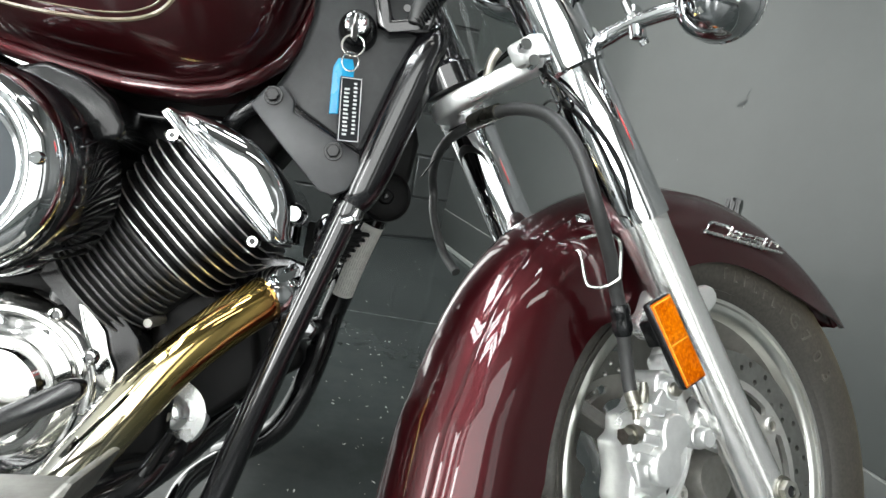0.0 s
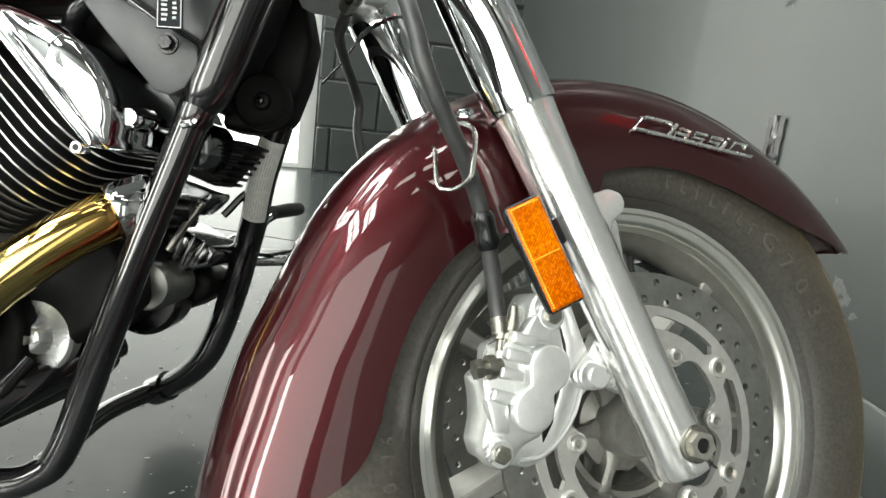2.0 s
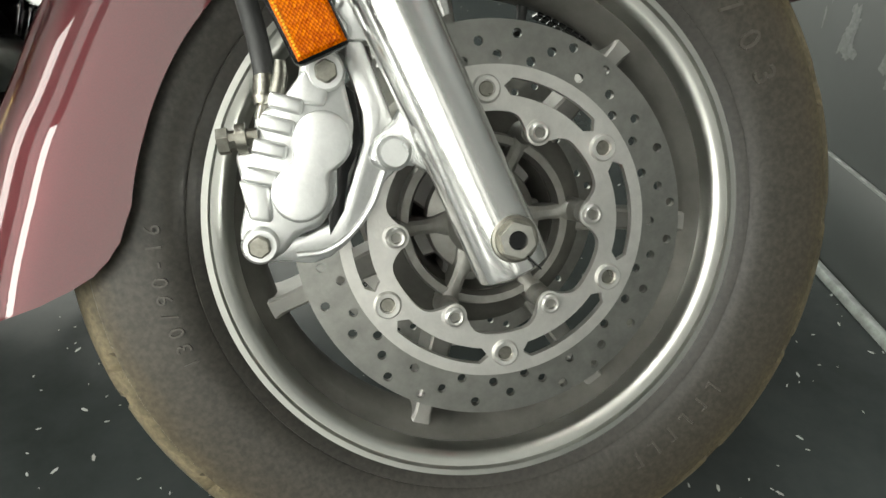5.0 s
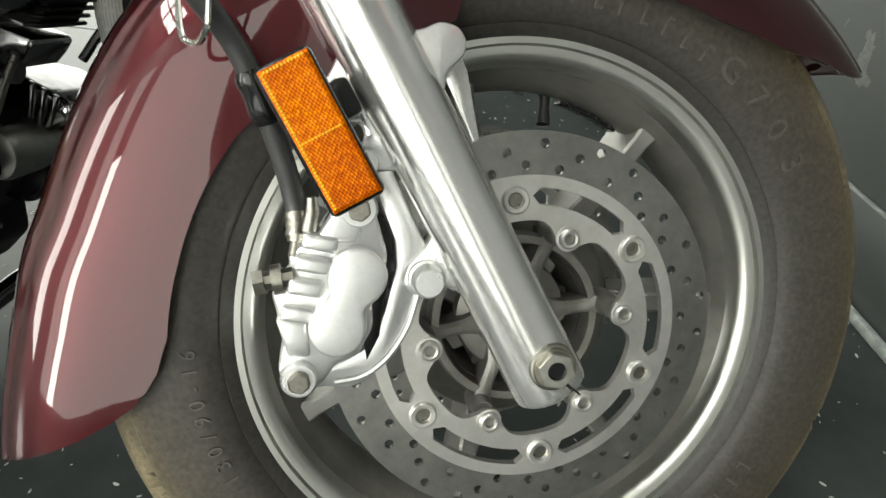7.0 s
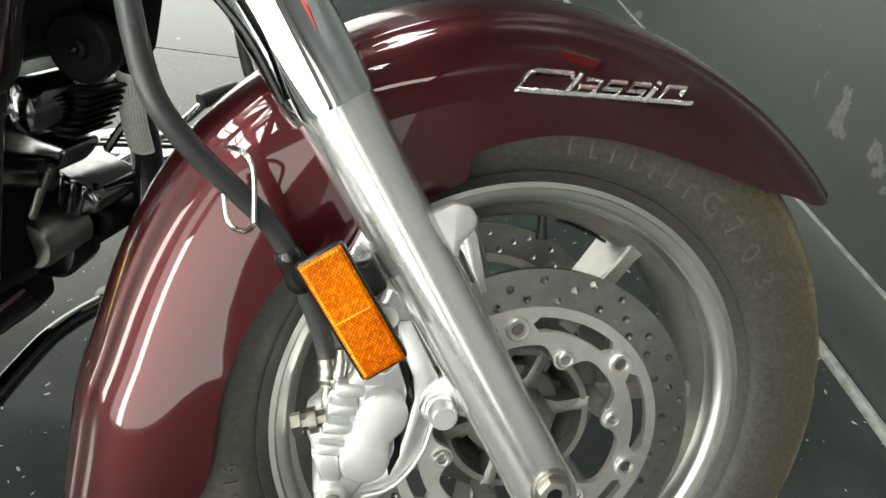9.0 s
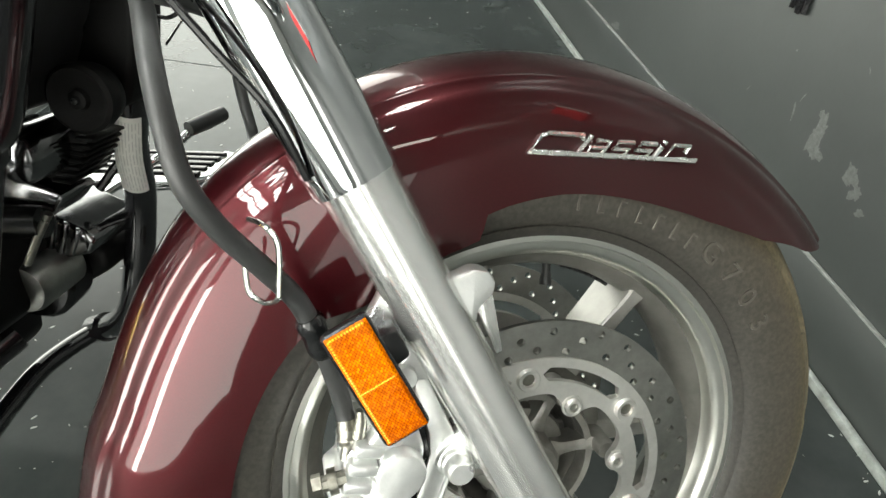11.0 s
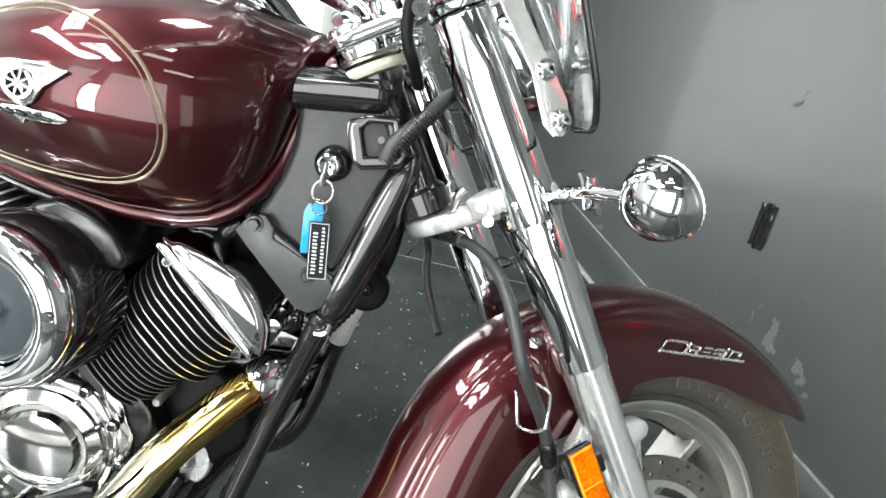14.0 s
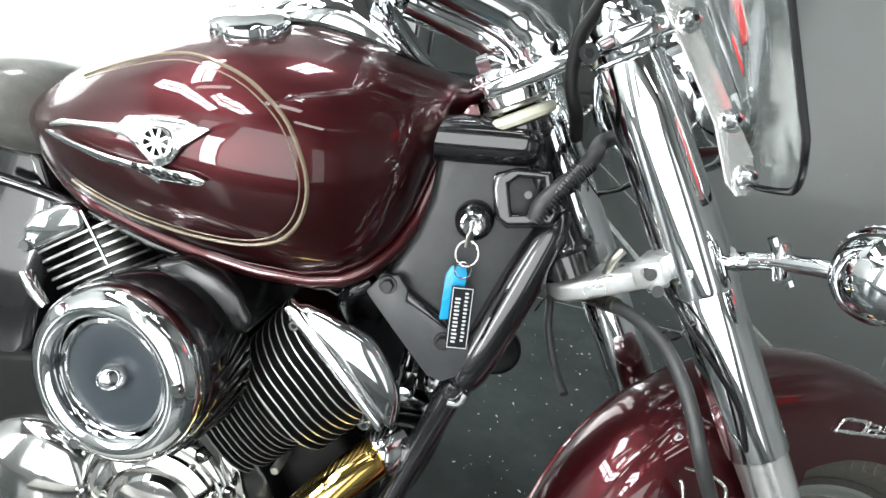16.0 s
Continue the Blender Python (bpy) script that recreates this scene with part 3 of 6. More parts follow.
for i in range(1500):
    if i < 1050:
        x, y = rnd.uniform(-0.9, 0.75), rnd.uniform(-0.35, 1.1)
    else:
        x, y = rnd.uniform(-1.6, 0.6), rnd.uniform(-0.5, 2.1)
    s, a = rnd.choice((0.0008, 0.0012, 0.0016, 0.0022, 0.0034)), rnd.uniform(0, 3.14)
    n0 = len(verts)
    for k in range(5):
        q = a + k * 1.2566
        verts.append((x + s * 1.5 * math.cos(q) * math.cos(a) - s * 0.6 * math.sin(q) * math.sin(a), y + s * 1.5 * math.cos(q) * math.sin(a) + s * 0.6 * math.sin(q) * math.cos(a), 0.0006))
    verts.append((x, y, 0.0016))
    for k in range(5):
        faces.append((n0 + k, n0 + (k + 1) % 5, n0 + 5))
me = bpy.data.meshes.new("floor_flecks")
me.from_pydata(verts, [], faces)
me.materials.append(FLECK)
tagged(new("floor_flecks", me), "scattered pale grit and paint flecks on the dark floor", "grit", kind="stuff")


# ---- the motorcycle ----
bike = thing("motorcycle", "burgundy and chrome cruiser motorcycle leaning on its side stand", "motorcycle")

# -- front wheel, in the fork's frame --
H = 0.0545
rim_prof = [(0.2172, -H), (0.2188, -H + 0.003), (0.2172, -H + 0.007), (0.206, -H + 0.010), (0.200, -0.030), (0.192, -0.012), (0.190, 0.0), (0.192, 0.012), (0.200, 0.030),
            (0.206, H - 0.010), (0.2172, H - 0.007), (0.2188, H - 0.003), (0.2172, H), (0.2105, H - 0.0005), (0.2090, H - 0.0042), (0.2040, H - 0.0050), (0.1995, H - 0.0065), (0.1975, H - 0.011), (0.1945, H - 0.021), (0.1860, 0.024), (0.1800, 0.014),
            (0.1785, 0.0), (0.1800, -0.014), (0.1860, -0.024), (0.1945, -H + 0.021), (0.1975, -H + 0.011), (0.1995, -H + 0.0065), (0.2040, -H + 0.0050), (0.2090, -H + 0.0042), (0.2105, -H + 0.0005)]
rim = ring_y(rim_prof, seg=128, closed=True, cy=YW)
# faces inside the lip get the barrel colour that holds the rim's shade
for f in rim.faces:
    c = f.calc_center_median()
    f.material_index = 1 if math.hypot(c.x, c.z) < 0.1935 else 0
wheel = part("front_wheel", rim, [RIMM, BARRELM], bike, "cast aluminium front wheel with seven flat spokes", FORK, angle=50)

# tyre: carcass with shoulder sipes
ty = bmesh.new()
tp_prof = [(0.2085, -0.048), (0.2168, -0.0560), (0.2240, -0.0590), (0.2250, -0.0572), (0.2310, -0.0620), (0.2430, -0.0648), (0.2560, -0.0655), (0.2700, -0.0648), (0.2850, -0.0620), (0.2940, -0.0588), (0.2948, -0.0572), (0.3000, -0.0548), (0.3060, -0.0500),
           (0.3125, -0.0410), (0.3170, -0.0300), (0.3195, -0.0210), (0.3150, -0.0195), (0.3155, -0.0155), (0.3205, -0.0140), (0.3225, 0.0)]
tp_prof = tp_prof + [(r, -y) for r, y in tp_prof[-2::-1]]
N = 448
rows = []
for r, y in tp_prof:
    row = []
    for k in range(N):
        a = 2 * math.pi * k / N
        rr = r
        side = 1 if y > 0 else 0
        if 0.2955 < r < 0.3200 and abs(y) > 0.0205:
            ph = (k + (0.3180 - r) * 520 + side * 14) % 28
            if ph < 3.8:
                rr = r - 0.0095
        row.append(v3(rr * math.cos(a), YW + y, rr * math.sin(a)))
    rows.append(row)
loft(ty, rows, True, False)
ty.normal_update()
part("tyre", ty, TYRE, wheel, "worn black tyre with dusty tan shoulder and sipes", angle=30)

# raised moulding on the sidewall: plain bars for a maker's name, and the size code
def moulded_bar(a_deg, r, flip):
    a = radians(a_deg)
    b = block((0.0020, 0.0012, 0.015), 0.0003, seg=1)
    merge(b, block((0.0050, 0.0012, 0.0016), 0.0003, Matrix.Translation((0.003, 0, 0.0062 * flip)), seg=1))
    return part("moulded_bar", b, TREAD, wheel, m=Matrix.Translation((r * math.cos(a), YW - 0.0652, r * math.sin(a))) @ pose(0, 0, 0, 0, 90 - a_deg, 0))


for k in range(7):
    moulded_bar(55 - k * 4.4, 0.2465, 1 - 2 * (k % 2))
for k in range(6):
    moulded_bar(-62 - k * 4.2, 0.2485, 2 * (k % 2) - 1)


def on_tyre(word, a_start, step, r, size, name):
    bm = None
    for k, ch in enumerate(word):
        a = radians(a_start - k * step)
        b = lettering(ch, size, 0.0009)
        moved(b, Matrix.Translation((r * math.cos(a), YW - 0.0658, r * math.sin(a))) @ pose(0, 0, 0, 0, 90 - math.degrees(a), 0) @ pose(0, 0, 0, 90, 0, 0) @ Matrix.Translation((0, -size * 0.35, 0)))
        bm = merge(bm, b)
    part(name, bm, TREAD, wheel, "raised black lettering on the sidewall")


on_tyre("G703", 22.6, 7.1, 0.2515, 0.028, "sidewall_lettering")
on_tyre("130/90-16", 178.0, 3.0, 0.2465, 0.016, "sidewall_size_code")

# hub, spokes
hub_prof = [(0.012, -0.072), (0.026, -0.072), (0.030, -0.066), (0.031, -0.045), (0.045, -0.040), (0.047, -0.034), (0.044, -0.028), (0.040, 0.0), (0.044, 0.028), (0.047, 0.034), (0.045, 0.040), (0.031, 0.045), (0.030, 0.066), (0.012, 0.072)]
part("hub", ring_y(hub_prof, seg=48, cy=YM), HUBM, wheel)
part("hub_ring", ring_y([(0.062, -0.056), (0.068, -0.056), (0.070, -0.050), (0.069, -0.036), (0.064, -0.034), (0.061, -0.040)], seg=72, closed=True, cy=YM), HUBM, wheel)
bowl = [(0.093, -0.020), (0.086, -0.027), (0.074, -0.033), (0.066, -0.038), (0.060, -0.040), (0.057, -0.034), (0.055, -0.010), (0.053, 0.030), (0.044, 0.032), (0.044, 0.034), (0.066, 0.038), (0.086, 0.027), (0.093, 0.020)]
part("hub_bowl", ring_y(bowl, seg=72, closed=True, cy=YM), BOWLM, wheel, "dark cast hub bowl")
for k in range(6):
    a = 39.6 + 60 * k
    b = bmesh.new()
    loft(b, [[v3(r, YM + y0, -w), v3(r, YM + y0 - 0.003, -w * 0.45), v3(r, YM + y0 - 0.003, w * 0.45), v3(r, YM + y0, w), v3(r, YM - 0.030, w), v3(r, YM - 0.030, -w)] for r, y0, w in ((0.030, -0.050, 0.0100), (0.040, -0.052, 0.0062), (0.052, -0.053, 0.0054), (0.064, -0.055, 0.0062), (0.074, -0.060, 0.0085))])
    merge(b, ring_y([(0.008, -0.072), (0.009, -0.069), (0.010, -0.045), (0.009, -0.040)], 0.0755, 0.0, 20, cy=YM))
    part("disc_arm", b, HUBM, wheel, m=pose(0, 0, 0, 0, -a, 0))
spoke0 = None
for k in range(7):
    a = 23.0 - k * 360 / 7
    if spoke0 is None:
        b = bmesh.new()
        rows = []
        for i in range(17):
            t = i / 16
            r = 0.040 + (0.186 - 0.040) * t
            w = 0.0108 - 0.0038 * t + 0.0022 * max(0.0, (t - 0.90) / 0.10) ** 2 + 0.006 * (1 - t) ** 3
            y0, y1 = -0.020 - 0.012 * t, 0.020 + 0.012 * t
            e = 0.0022
            rows.append([v3(r, YM + y0, -w + e), v3(r, YM + y0, w - e), v3(r, YM + y0 + e, w), v3(r, YM + y1 - e, w), v3(r, YM + y1, w - e), v3(r, YM + y1, -w + e), v3(r, YM + y1 - e, -w), v3(r, YM + y0 + e, -w)])
        loft(b, rows)
        spoke0 = part("spoke", b, SPOKEM, wheel, m=pose(0, 0, 0, 0, -a, 0))
    else:
        twin(spoke0, pose(0, 0, 0, 0, -a, 0))
# valve
part("valve", tube([v3(0.118, YM, 0.1435), v3(0.112, YM - 0.002, 0.134), v3(0.109, YM - 0.003, 0.1295), v3(0.1035, YM - 0.005, 0.121), v3(0.1015, YM - 0.006, 0.118)], [0.0068, 0.0044, 0.0040, 0.0058, 0.0056], 12), HOSE, wheel, "black rubber tyre valve with cap")
for k in range(8):
    a = 45.0 - 2.3 * k
    part("balance_weight", block((0.0035, 0.016, 0.0062), 0.0008, pose(0, 0, 0, 0, -a, 0) @ Matrix.Translation((0.1765, YM + 0.002, 0)), 1), BLACK, wheel, "black stick-on balance weight")

# -- brake discs --
R_H = (0.134, 0.124, 0.140, 0.122, 0.133, 0.142, 0.125, 0.141, 0.130, 0.121)


def brake_disc(y, hand):
    holes = [circle2(0, 0, 0.1105, 96)]
    for k in range(60):
        a = radians(70.4 - 6 * k)
        holes.append(circle2(R_H[k % 10] * math.cos(a), R_H[k % 10] * math.sin(a), 0.0036, 12))
    disc = part("brake_disc", pierced(circle2(0, 0, 0.149, 120), holes, y - 0.0024, y + 0.0024), DISCM, wheel, "drilled steel brake disc")
    # carrier: rim, slots and scalloped inner edge
    inner = []
    for k in range(180):
        a = 2 * math.pi * k / 180
        d = (math.degrees(a) - 39.6 + 30) % 60 - 30
        inner.append(((0.0845 - 0.0165 * math.exp(-(abs(d) / 10.5) ** 2.6)) * math.cos(a), (0.0845 - 0.0165 * math.exp(-(abs(d) / 10.5) ** 2.6)) * math.sin(a)))
    slots = []
    for k in range(6):
        a0, a1 = 20.5 + 60 * k, 58.5 + 60 * k
        sl = []
        for i in range(15):
            a = radians(a0 + (a1 - a0) * i / 14)
            sl.append((0.1085 * math.cos(a), 0.1085 * math.sin(a)))
        am = radians(a1 + 3.2)
        sl.append((0.1025 * math.cos(am), 0.1025 * math.sin(am)))
        for i in range(15):
            a = radians(a1 - (a1 - a0) * i / 14)
            sl.append((0.0960 * math.cos(a), 0.0960 * math.sin(a)))
        am = radians(a0 - 3.2)
        sl.append((0.1025 * math.cos(am), 0.1025 * math.sin(am)))
        slots.append(sl)
    part("disc_carrier", pierced(circle2(0, 0, 0.1175, 120), [inner] + slots, y - 0.0042, y + 0.002), CARRIER, wheel, "pale aluminium disc carrier")
    for k in range(6):
        a = radians(9.2 + 60 * k)
        cx, cz = 0.1002 * math.cos(a), 0.1002 * math.sin(a)
        s = hand
        part("disc_button", ring_y([(0.0058, -0.0035 * s), (0.0062, -0.0072 * s), (0.0090, -0.0074 * s), (0.0103, -0.0060 * s), (0.0106, -0.0035 * s), (0.0106, 0.004 * s), (0.0058, 0.004 * s)], cx, cz, 28, cy=y, closed=True), CARRIER, wheel)
        part("button_pin", ring_y([(0.0005, -0.0050 * s), (0.0048, -0.0050 * s), (0.0058, -0.0040 * s), (0.0058, 0.003 * s)], cx, cz, 20, cy=y), BOLTM, wheel, "dull zinc rivet in the button")
        a = radians(39.6 + 60 * k)
        cx, cz = 0.0757 * math.cos(a), 0.0757 * math.sin(a)
        b = ring_y([(0.0040, -0.0045 * s), (0.0042, -0.0082 * s), (0.0058, -0.0086 * s), (0.0074, -0.0074 * s), (0.0080, -0.0052 * s), (0.0098, -0.0050 * s), (0.0100, -0.003 * s), (0.0040, -0.003 * s)], cx, cz, 24, cy=y, closed=True)
        part("disc_bolt", b, CARRIER, wheel)
        part("bolt_socket", hexagon(0.0041, y - 0.0056 * s, y - 0.0025 * s, cx, cz, 0.0), HUBM, wheel)


brake_disc(-0.0715, 1)
brake_disc(0.0955, -1)

# -- front mudguard --
RK = [(6.5, 0.3405), (12, 0.3385), (18, 0.3360), (32, 0.3335), (46, 0.3345), (60, 0.3378), (75, 0.3405), (90, 0.342), (104, 0.343), (113, 0.342), (127, 0.339), (136, 0.341), (142, 0.348), (150, 0.356), (157, 0.368), (164.4, 0.383)]
RE = [(6.5, 0.336), (7.0, 0.3300), (8.0, 0.3220), (9.5, 0.3145), (12, 0.3070), (18, 0.2863), (24, 0.2745), (30, 0.266), (38, 0.2600), (45, 0.2570), (60, 0.2540), (70, 0.2490), (74, 0.246), (75.2, 0.236), (76.5, 0.228), (80, 0.2265), (101, 0.2265), (105, 0.234), (109, 0.2445), (116, 0.2485),
      (123, 0.250), (138, 0.252), (150, 0.2555), (155.4, 0.264), (158, 0.273), (160, 0.284), (161.5, 0.300), (162.8, 0.322), (163.6, 0.345), (164.4, 0.381)]
SIDE = [(0.0, 0.062), (0.002, 0.0665), (0.010, 0.0735), (0.024, 0.0805), (0.040, 0.0850), (0.055, 0.0872), (0.080, 0.0875), (0.120, 0.0865)]
ths = sorted(set([6.5, 6.7, 7.0, 7.5, 8, 8.7, 9.5, 10.5, 12, 14, 16, 18] + [20 + 2 * i for i in range(27)] + [73, 74, 74.6, 75.2, 75.8, 76.5, 78] + [80 + 2 * i for i in range(37)] + [154, 155.4, 157, 158, 159, 160, 160.8, 161.5, 162.2, 162.8, 163.2, 163.6, 164, 164.4]))


def guard_section(th, inset):
    rk, re = smooth1(RK, th), curve1(RE, th)
    dep = rk - re
    crown = min(1.0, max(0.12, (th - 6.2) / 5.0)) ** 0.6
    half = []
    for f in (1.0, 0.90, 0.80, 0.70, 0.60, 0.50, 0.41, 0.33, 0.26, 0.19, 0.13, 0.08, 0.03):
        half.append((smooth1(SIDE, dep * f), rk - dep * f))
    half += [(0.0624, rk + 0.0008), (0.0612, rk + 0.0034), (0.0594, rk + 0.0052), (0.0574, rk + 0.0044), (0.0560, rk + 0.0014), (0.0540, rk + 0.0012), (0.0490, rk + 0.0012 + 0.0055 * crown), (0.0400, rk + 0.0012 + 0.0120 * crown), (0.0280, rk + 0.0012 + 0.0180 * crown), (0.0140, rk + 0.0012 + 0.0215 * crown), (0.0, rk + 0.0012 + 0.0228 * crown)]
    return [(max(o - inset * 0.9, 0.0) if o > 0 else 0.0, max(r - inset * (0.15 if o > 0.08 else 1.0), re if inset == 0 else re + 0.0002)) for o, r in half]


rings = []
for th in ths:
    c, s_ = math.cos(radians(th)), math.sin(radians(th))
    o, i_ = guard_section(th, 0.0), guard_section(th, 0.0032)
    loop = [v3(r * c, YM - y, r * s_) for y, r in o] + [v3(r * c, YM + y, r * s_) for y, r in o[-2::-1]]
    loop += [v3(r * c, YM + y, r * s_) for y, r in i_] + [v3(r * c, YM - y, r * s_) for y, r in i_[-2::-1]]
    rings.append(loop)
guard = part("front_mudguard", loft(bmesh.new(), rings), PAINT, bike, "deep burgundy painted front mudguard with a raised crease", FORK, angle=60)

# badge: italic chrome word over a bar
bl, br = Vector((0.1202, -0.0, 0.2705)), Vector((0.2422, 0.0, 0.1928))
ang = math.degrees(math.atan2(br.z - bl.z, br.x - bl.x))
BADGE = Matrix.Translation(((bl.x + br.x) / 2, YM - 0.0895, (bl.z + br.z) / 2)) @ pose(0, 0, 0, 0, -ang, 0) @ pose(0, 0, 0, 90, 0, 0)
STROKES = {"C": [[(1.20, 0.72), (1.12, 1.0), (0.12, 1.0), (0.0, 0.85), (0.0, 0.0), (1.0, 0.0)]], "l": [[(0.25, 1.15), (0.25, 0.0)]], "a": [[(0.1, 1.0), (0.95, 1.0), (1.0, 0.0), (0.05, 0.0), (0.0, 0.5), (0.95, 0.5)]],
           "s": [[(1.0, 1.0), (0.05, 1.0), (0.0, 0.5), (1.0, 0.5), (0.95, 0.0), (0.0, 0.0)]], "i": [[(0.25, 0.85), (0.25, 0.0)], [(0.25, 1.25), (0.25, 1.05)]], "c": [[(0.95, 0.45), (0.95, 1.0), (0.05, 1.0), (0.0, 0.0), (1.25, 0.0)]]}
word = None
for ch, x0, wd, ht in (("C", 0.0, 0.0290, 0.0140), ("l", 0.0385, 0.0, 0.0125), ("a", 0.0445, 0.0140, 0.0108), ("s", 0.0640, 0.0140, 0.0108), ("s", 0.0835, 0.0140, 0.0108), ("i", 0.1035, 0.0, 0.0108), ("c", 0.1120, 0.0165, 0.0108)):
    for st in STROKES[ch]:
        pts = [v3(-0.0715 + x0 + px * wd + py * ht * 0.72, py * ht - 0.0068, 0.0) for px, py in st]
        word = tube(pts, 0.0019, 8, word)
badge = part("badge", word, EMB, guard, "chrome italic script badge: Classic", BADGE)
part("badge_bar", slab([(-0.0735, -0.0092), (-0.0710, -0.0052), (0.0725, -0.0052), (0.0700, -0.0094)], -0.0022, 0.0022, 0.0010, 1), EMB, guard, "chrome bar under the script", BADGE @ pose(0, 0, 0, -90, 0, 0))

# mudguard rivet bosses beside the fork
for cx, cz in ((-0.030, 0.338), (0.040, 0.330)):
    part("guard_bolt", moved(ring_y([(0.003, -0.006), (0.007, -0.005), (0.0095, -0.002), (0.010, 0.002)], 0, 0, 20), pose(cx, YM - 0.062, cz, -50, 0, 0)), CHROME, guard)

# -- fork legs --
def fork_leg(y, near):
    prof = [(0.010, -0.0215), (0.0225, -0.0210), (0.0250, -0.0190), (0.0257, -0.0150), (0.0257, 0.0), (0.0250, 0.06), (0.0248, 0.14), (0.0252, 0.24), (0.0268, 0.300), (0.0276, 0.322), (0.0265, 0.3235)]
    leg = part("fork_leg", ring_z(prof, 0.0, y, 56), SATIN, bike, "satin aluminium lower fork leg", LEG if near else FORK)
    cov = [(0.0300, 0.318), (0.0308, 0.3165), (0.0312, 0.320), (0.0313, 0.400), (0.0318, 0.505), (0.0300, 0.508)]
    part("fork_cover", ring_z(cov, -0.001, y, 56), CHROME, leg, "polished chrome fork cover")
    cov = [(0.0325, 0.494), (0.0352, 0.4925), (0.0358, 0.497), (0.0350, 0.560), (0.0338, 0.650), (0.0332, 0.722), (0.0310, 0.726)]
    part("upper_fork_cover", ring_z(cov, -0.002, y, 56), CHROME, leg, "polished chrome upper fork shroud")
    cap = [(0.0345, 0.728), (0.0360, 0.731), (0.0360, 0.760), (0.0345, 0.7635), (0.0270, 0.765), (0.0262, 0.774), (0.0235, 0.7785), (0.008, 0.780)]
    part("fork_cap", ring_z(cap, -0.002, y, 40), CHROME, leg, "chrome fork top cap")
    s = -1 if near else 1
    # lugs cast on the leg: front one for the mudguard stay, rear ones for the caliper
    b = slab([(0.012, 0.234), (0.026, 0.226), (0.040, 0.2255), (0.049, 0.218), (0.050, 0.208), (0.044, 0.2005), (0.030, 0.197), (0.018, 0.180), (0.010, 0.170)], y - 0.010, y + 0.012, 0.004)
    part("mudguard_lug", b, CASTING, leg)
    part("mudguard_stay", slab([(0.030, 0.215), (0.047, 0.210), (0.0455, 0.1916), (0.0330, 0.1500), (0.0275, 0.1500), (0.030, 0.185)], y + 0.012 * -s - 0.002, y + 0.012 * -s + 0.002, 0.001), SATIN, leg)
    b = slab([(-0.012, 0.118), (-0.030, 0.104), (-0.046, 0.099), (-0.055, 0.092), (-0.055, 0.082), (-0.047, 0.075), (-0.032, 0.073), (-0.012, 0.050)], y - 0.006 + 0.020 * near, y + 0.012 + 0.020 * near, 0.004)
    part("caliper_lug", b, CASTING, leg)
    b = slab([(-0.012, 0.246), (-0.030, 0.232), (-0.046, 0.222), (-0.050, 0.210), (-0.043, 0.199), (-0.030, 0.196), (-0.030, 0.186), (-0.040, 0.180), (-0.043, 0.170), (-0.034, 0.162), (-0.012, 0.150)], y - 0.004 + 0.018 * near, y + 0.014 + 0.018 * near, 0.004)
    part("bracket_lug", b, CASTING, leg)
    b = ring_y([(0.0060, -0.010), (0.0085, -0.010), (0.0095, -0.008), (0.0095, 0.010), (0.003, 0.010)], -0.040, 0.171, 24, cy=y + 0.018 * near)
    part("lug_boss", b, CASTING, leg)
    # axle end
    b = ring_y([(0.0058, 0.010), (0.0058, -0.0125), (0.0075, -0.0145), (0.0165, -0.0125), (0.0178, -0.0095), (0.0178, 0.0)], 0.004, 0.0, 40, cy=y + 0.0265 * s)
    if near:
        part("axle_washer", ring_y([(0.006, 0.010), (0.006, -0.0005), (0.0130, -0.0010), (0.0135, 0.0004), (0.0150, 0.0008), (0.0156, 0.0020), (0.0156, 0.010)], 0.004, 0.0035, 40, cy=y - 0.0268), BOLTM, leg, "zinc axle washer with rust tint")
        b = pierced(circle2(0.004, 0.0035, 0.0118, 6, 0.35), [circle2(0.004, 0.0035, 0.0062, 20)], y - 0.0340, y - 0.0268)
        part("axle_nut", b, NUTM, leg, "hexagonal axle nut with a hollow centre")
        part("axle_end", ring_y([(0.0060, -0.0325), (0.0050, -0.0327), (0.0044, -0.0290), (0.0044, -0.010)], 0.004, 0.0035, 24, cy=y), BLACK, leg, "dark hollow axle end")
        part("pinch_slot", block((0.0011, 0.004, 0.013), 0.0, pose(0.0090, y - 0.0248, -0.0155, 0, -22, 0)), BLACK, leg, "narrow dark pinch slot")
    return leg


leg = fork_leg(-0.098, True)
fork_leg(0.122, False)

# reflector on the near leg
REFL = pose(0.0035, 0.006, -0.001)
part("reflector_back", block((0.0352, 0.0115, 0.0925), 0.0045, Matrix.Translation((-0.058, -0.1322, 0.1995)), 3), BLACK, leg, "black reflector housing", REFL)
b = bmesh.new()
nx, nz = 14, 42
grid = [[None] * (nz + 1) for _ in range(nx + 1)]
for i in range(nx + 1):
    for j in range(nz + 1):
        hgt = 0.0007 if (i + j) % 2 else 0.0
        if i in (0, nx) or j in (0, nz):
            hgt = -0.0012
        grid[i][j] = b.verts.new((-0.058 + 0.0306 * (i / nx - 0.5), -0.1386 - hgt, 0.1995 + 0.0876 * (j / nz - 0.5)))
for i in range(nx):
    for j in range(nz):
        b.faces.new((grid[i][j], grid[i + 1][j], grid[i + 1][j + 1], grid[i][j + 1]))
part("reflector_lens", b, AMBER, leg, "amber reflector lens with moulded prisms", REFL, angle=3)
bead = None
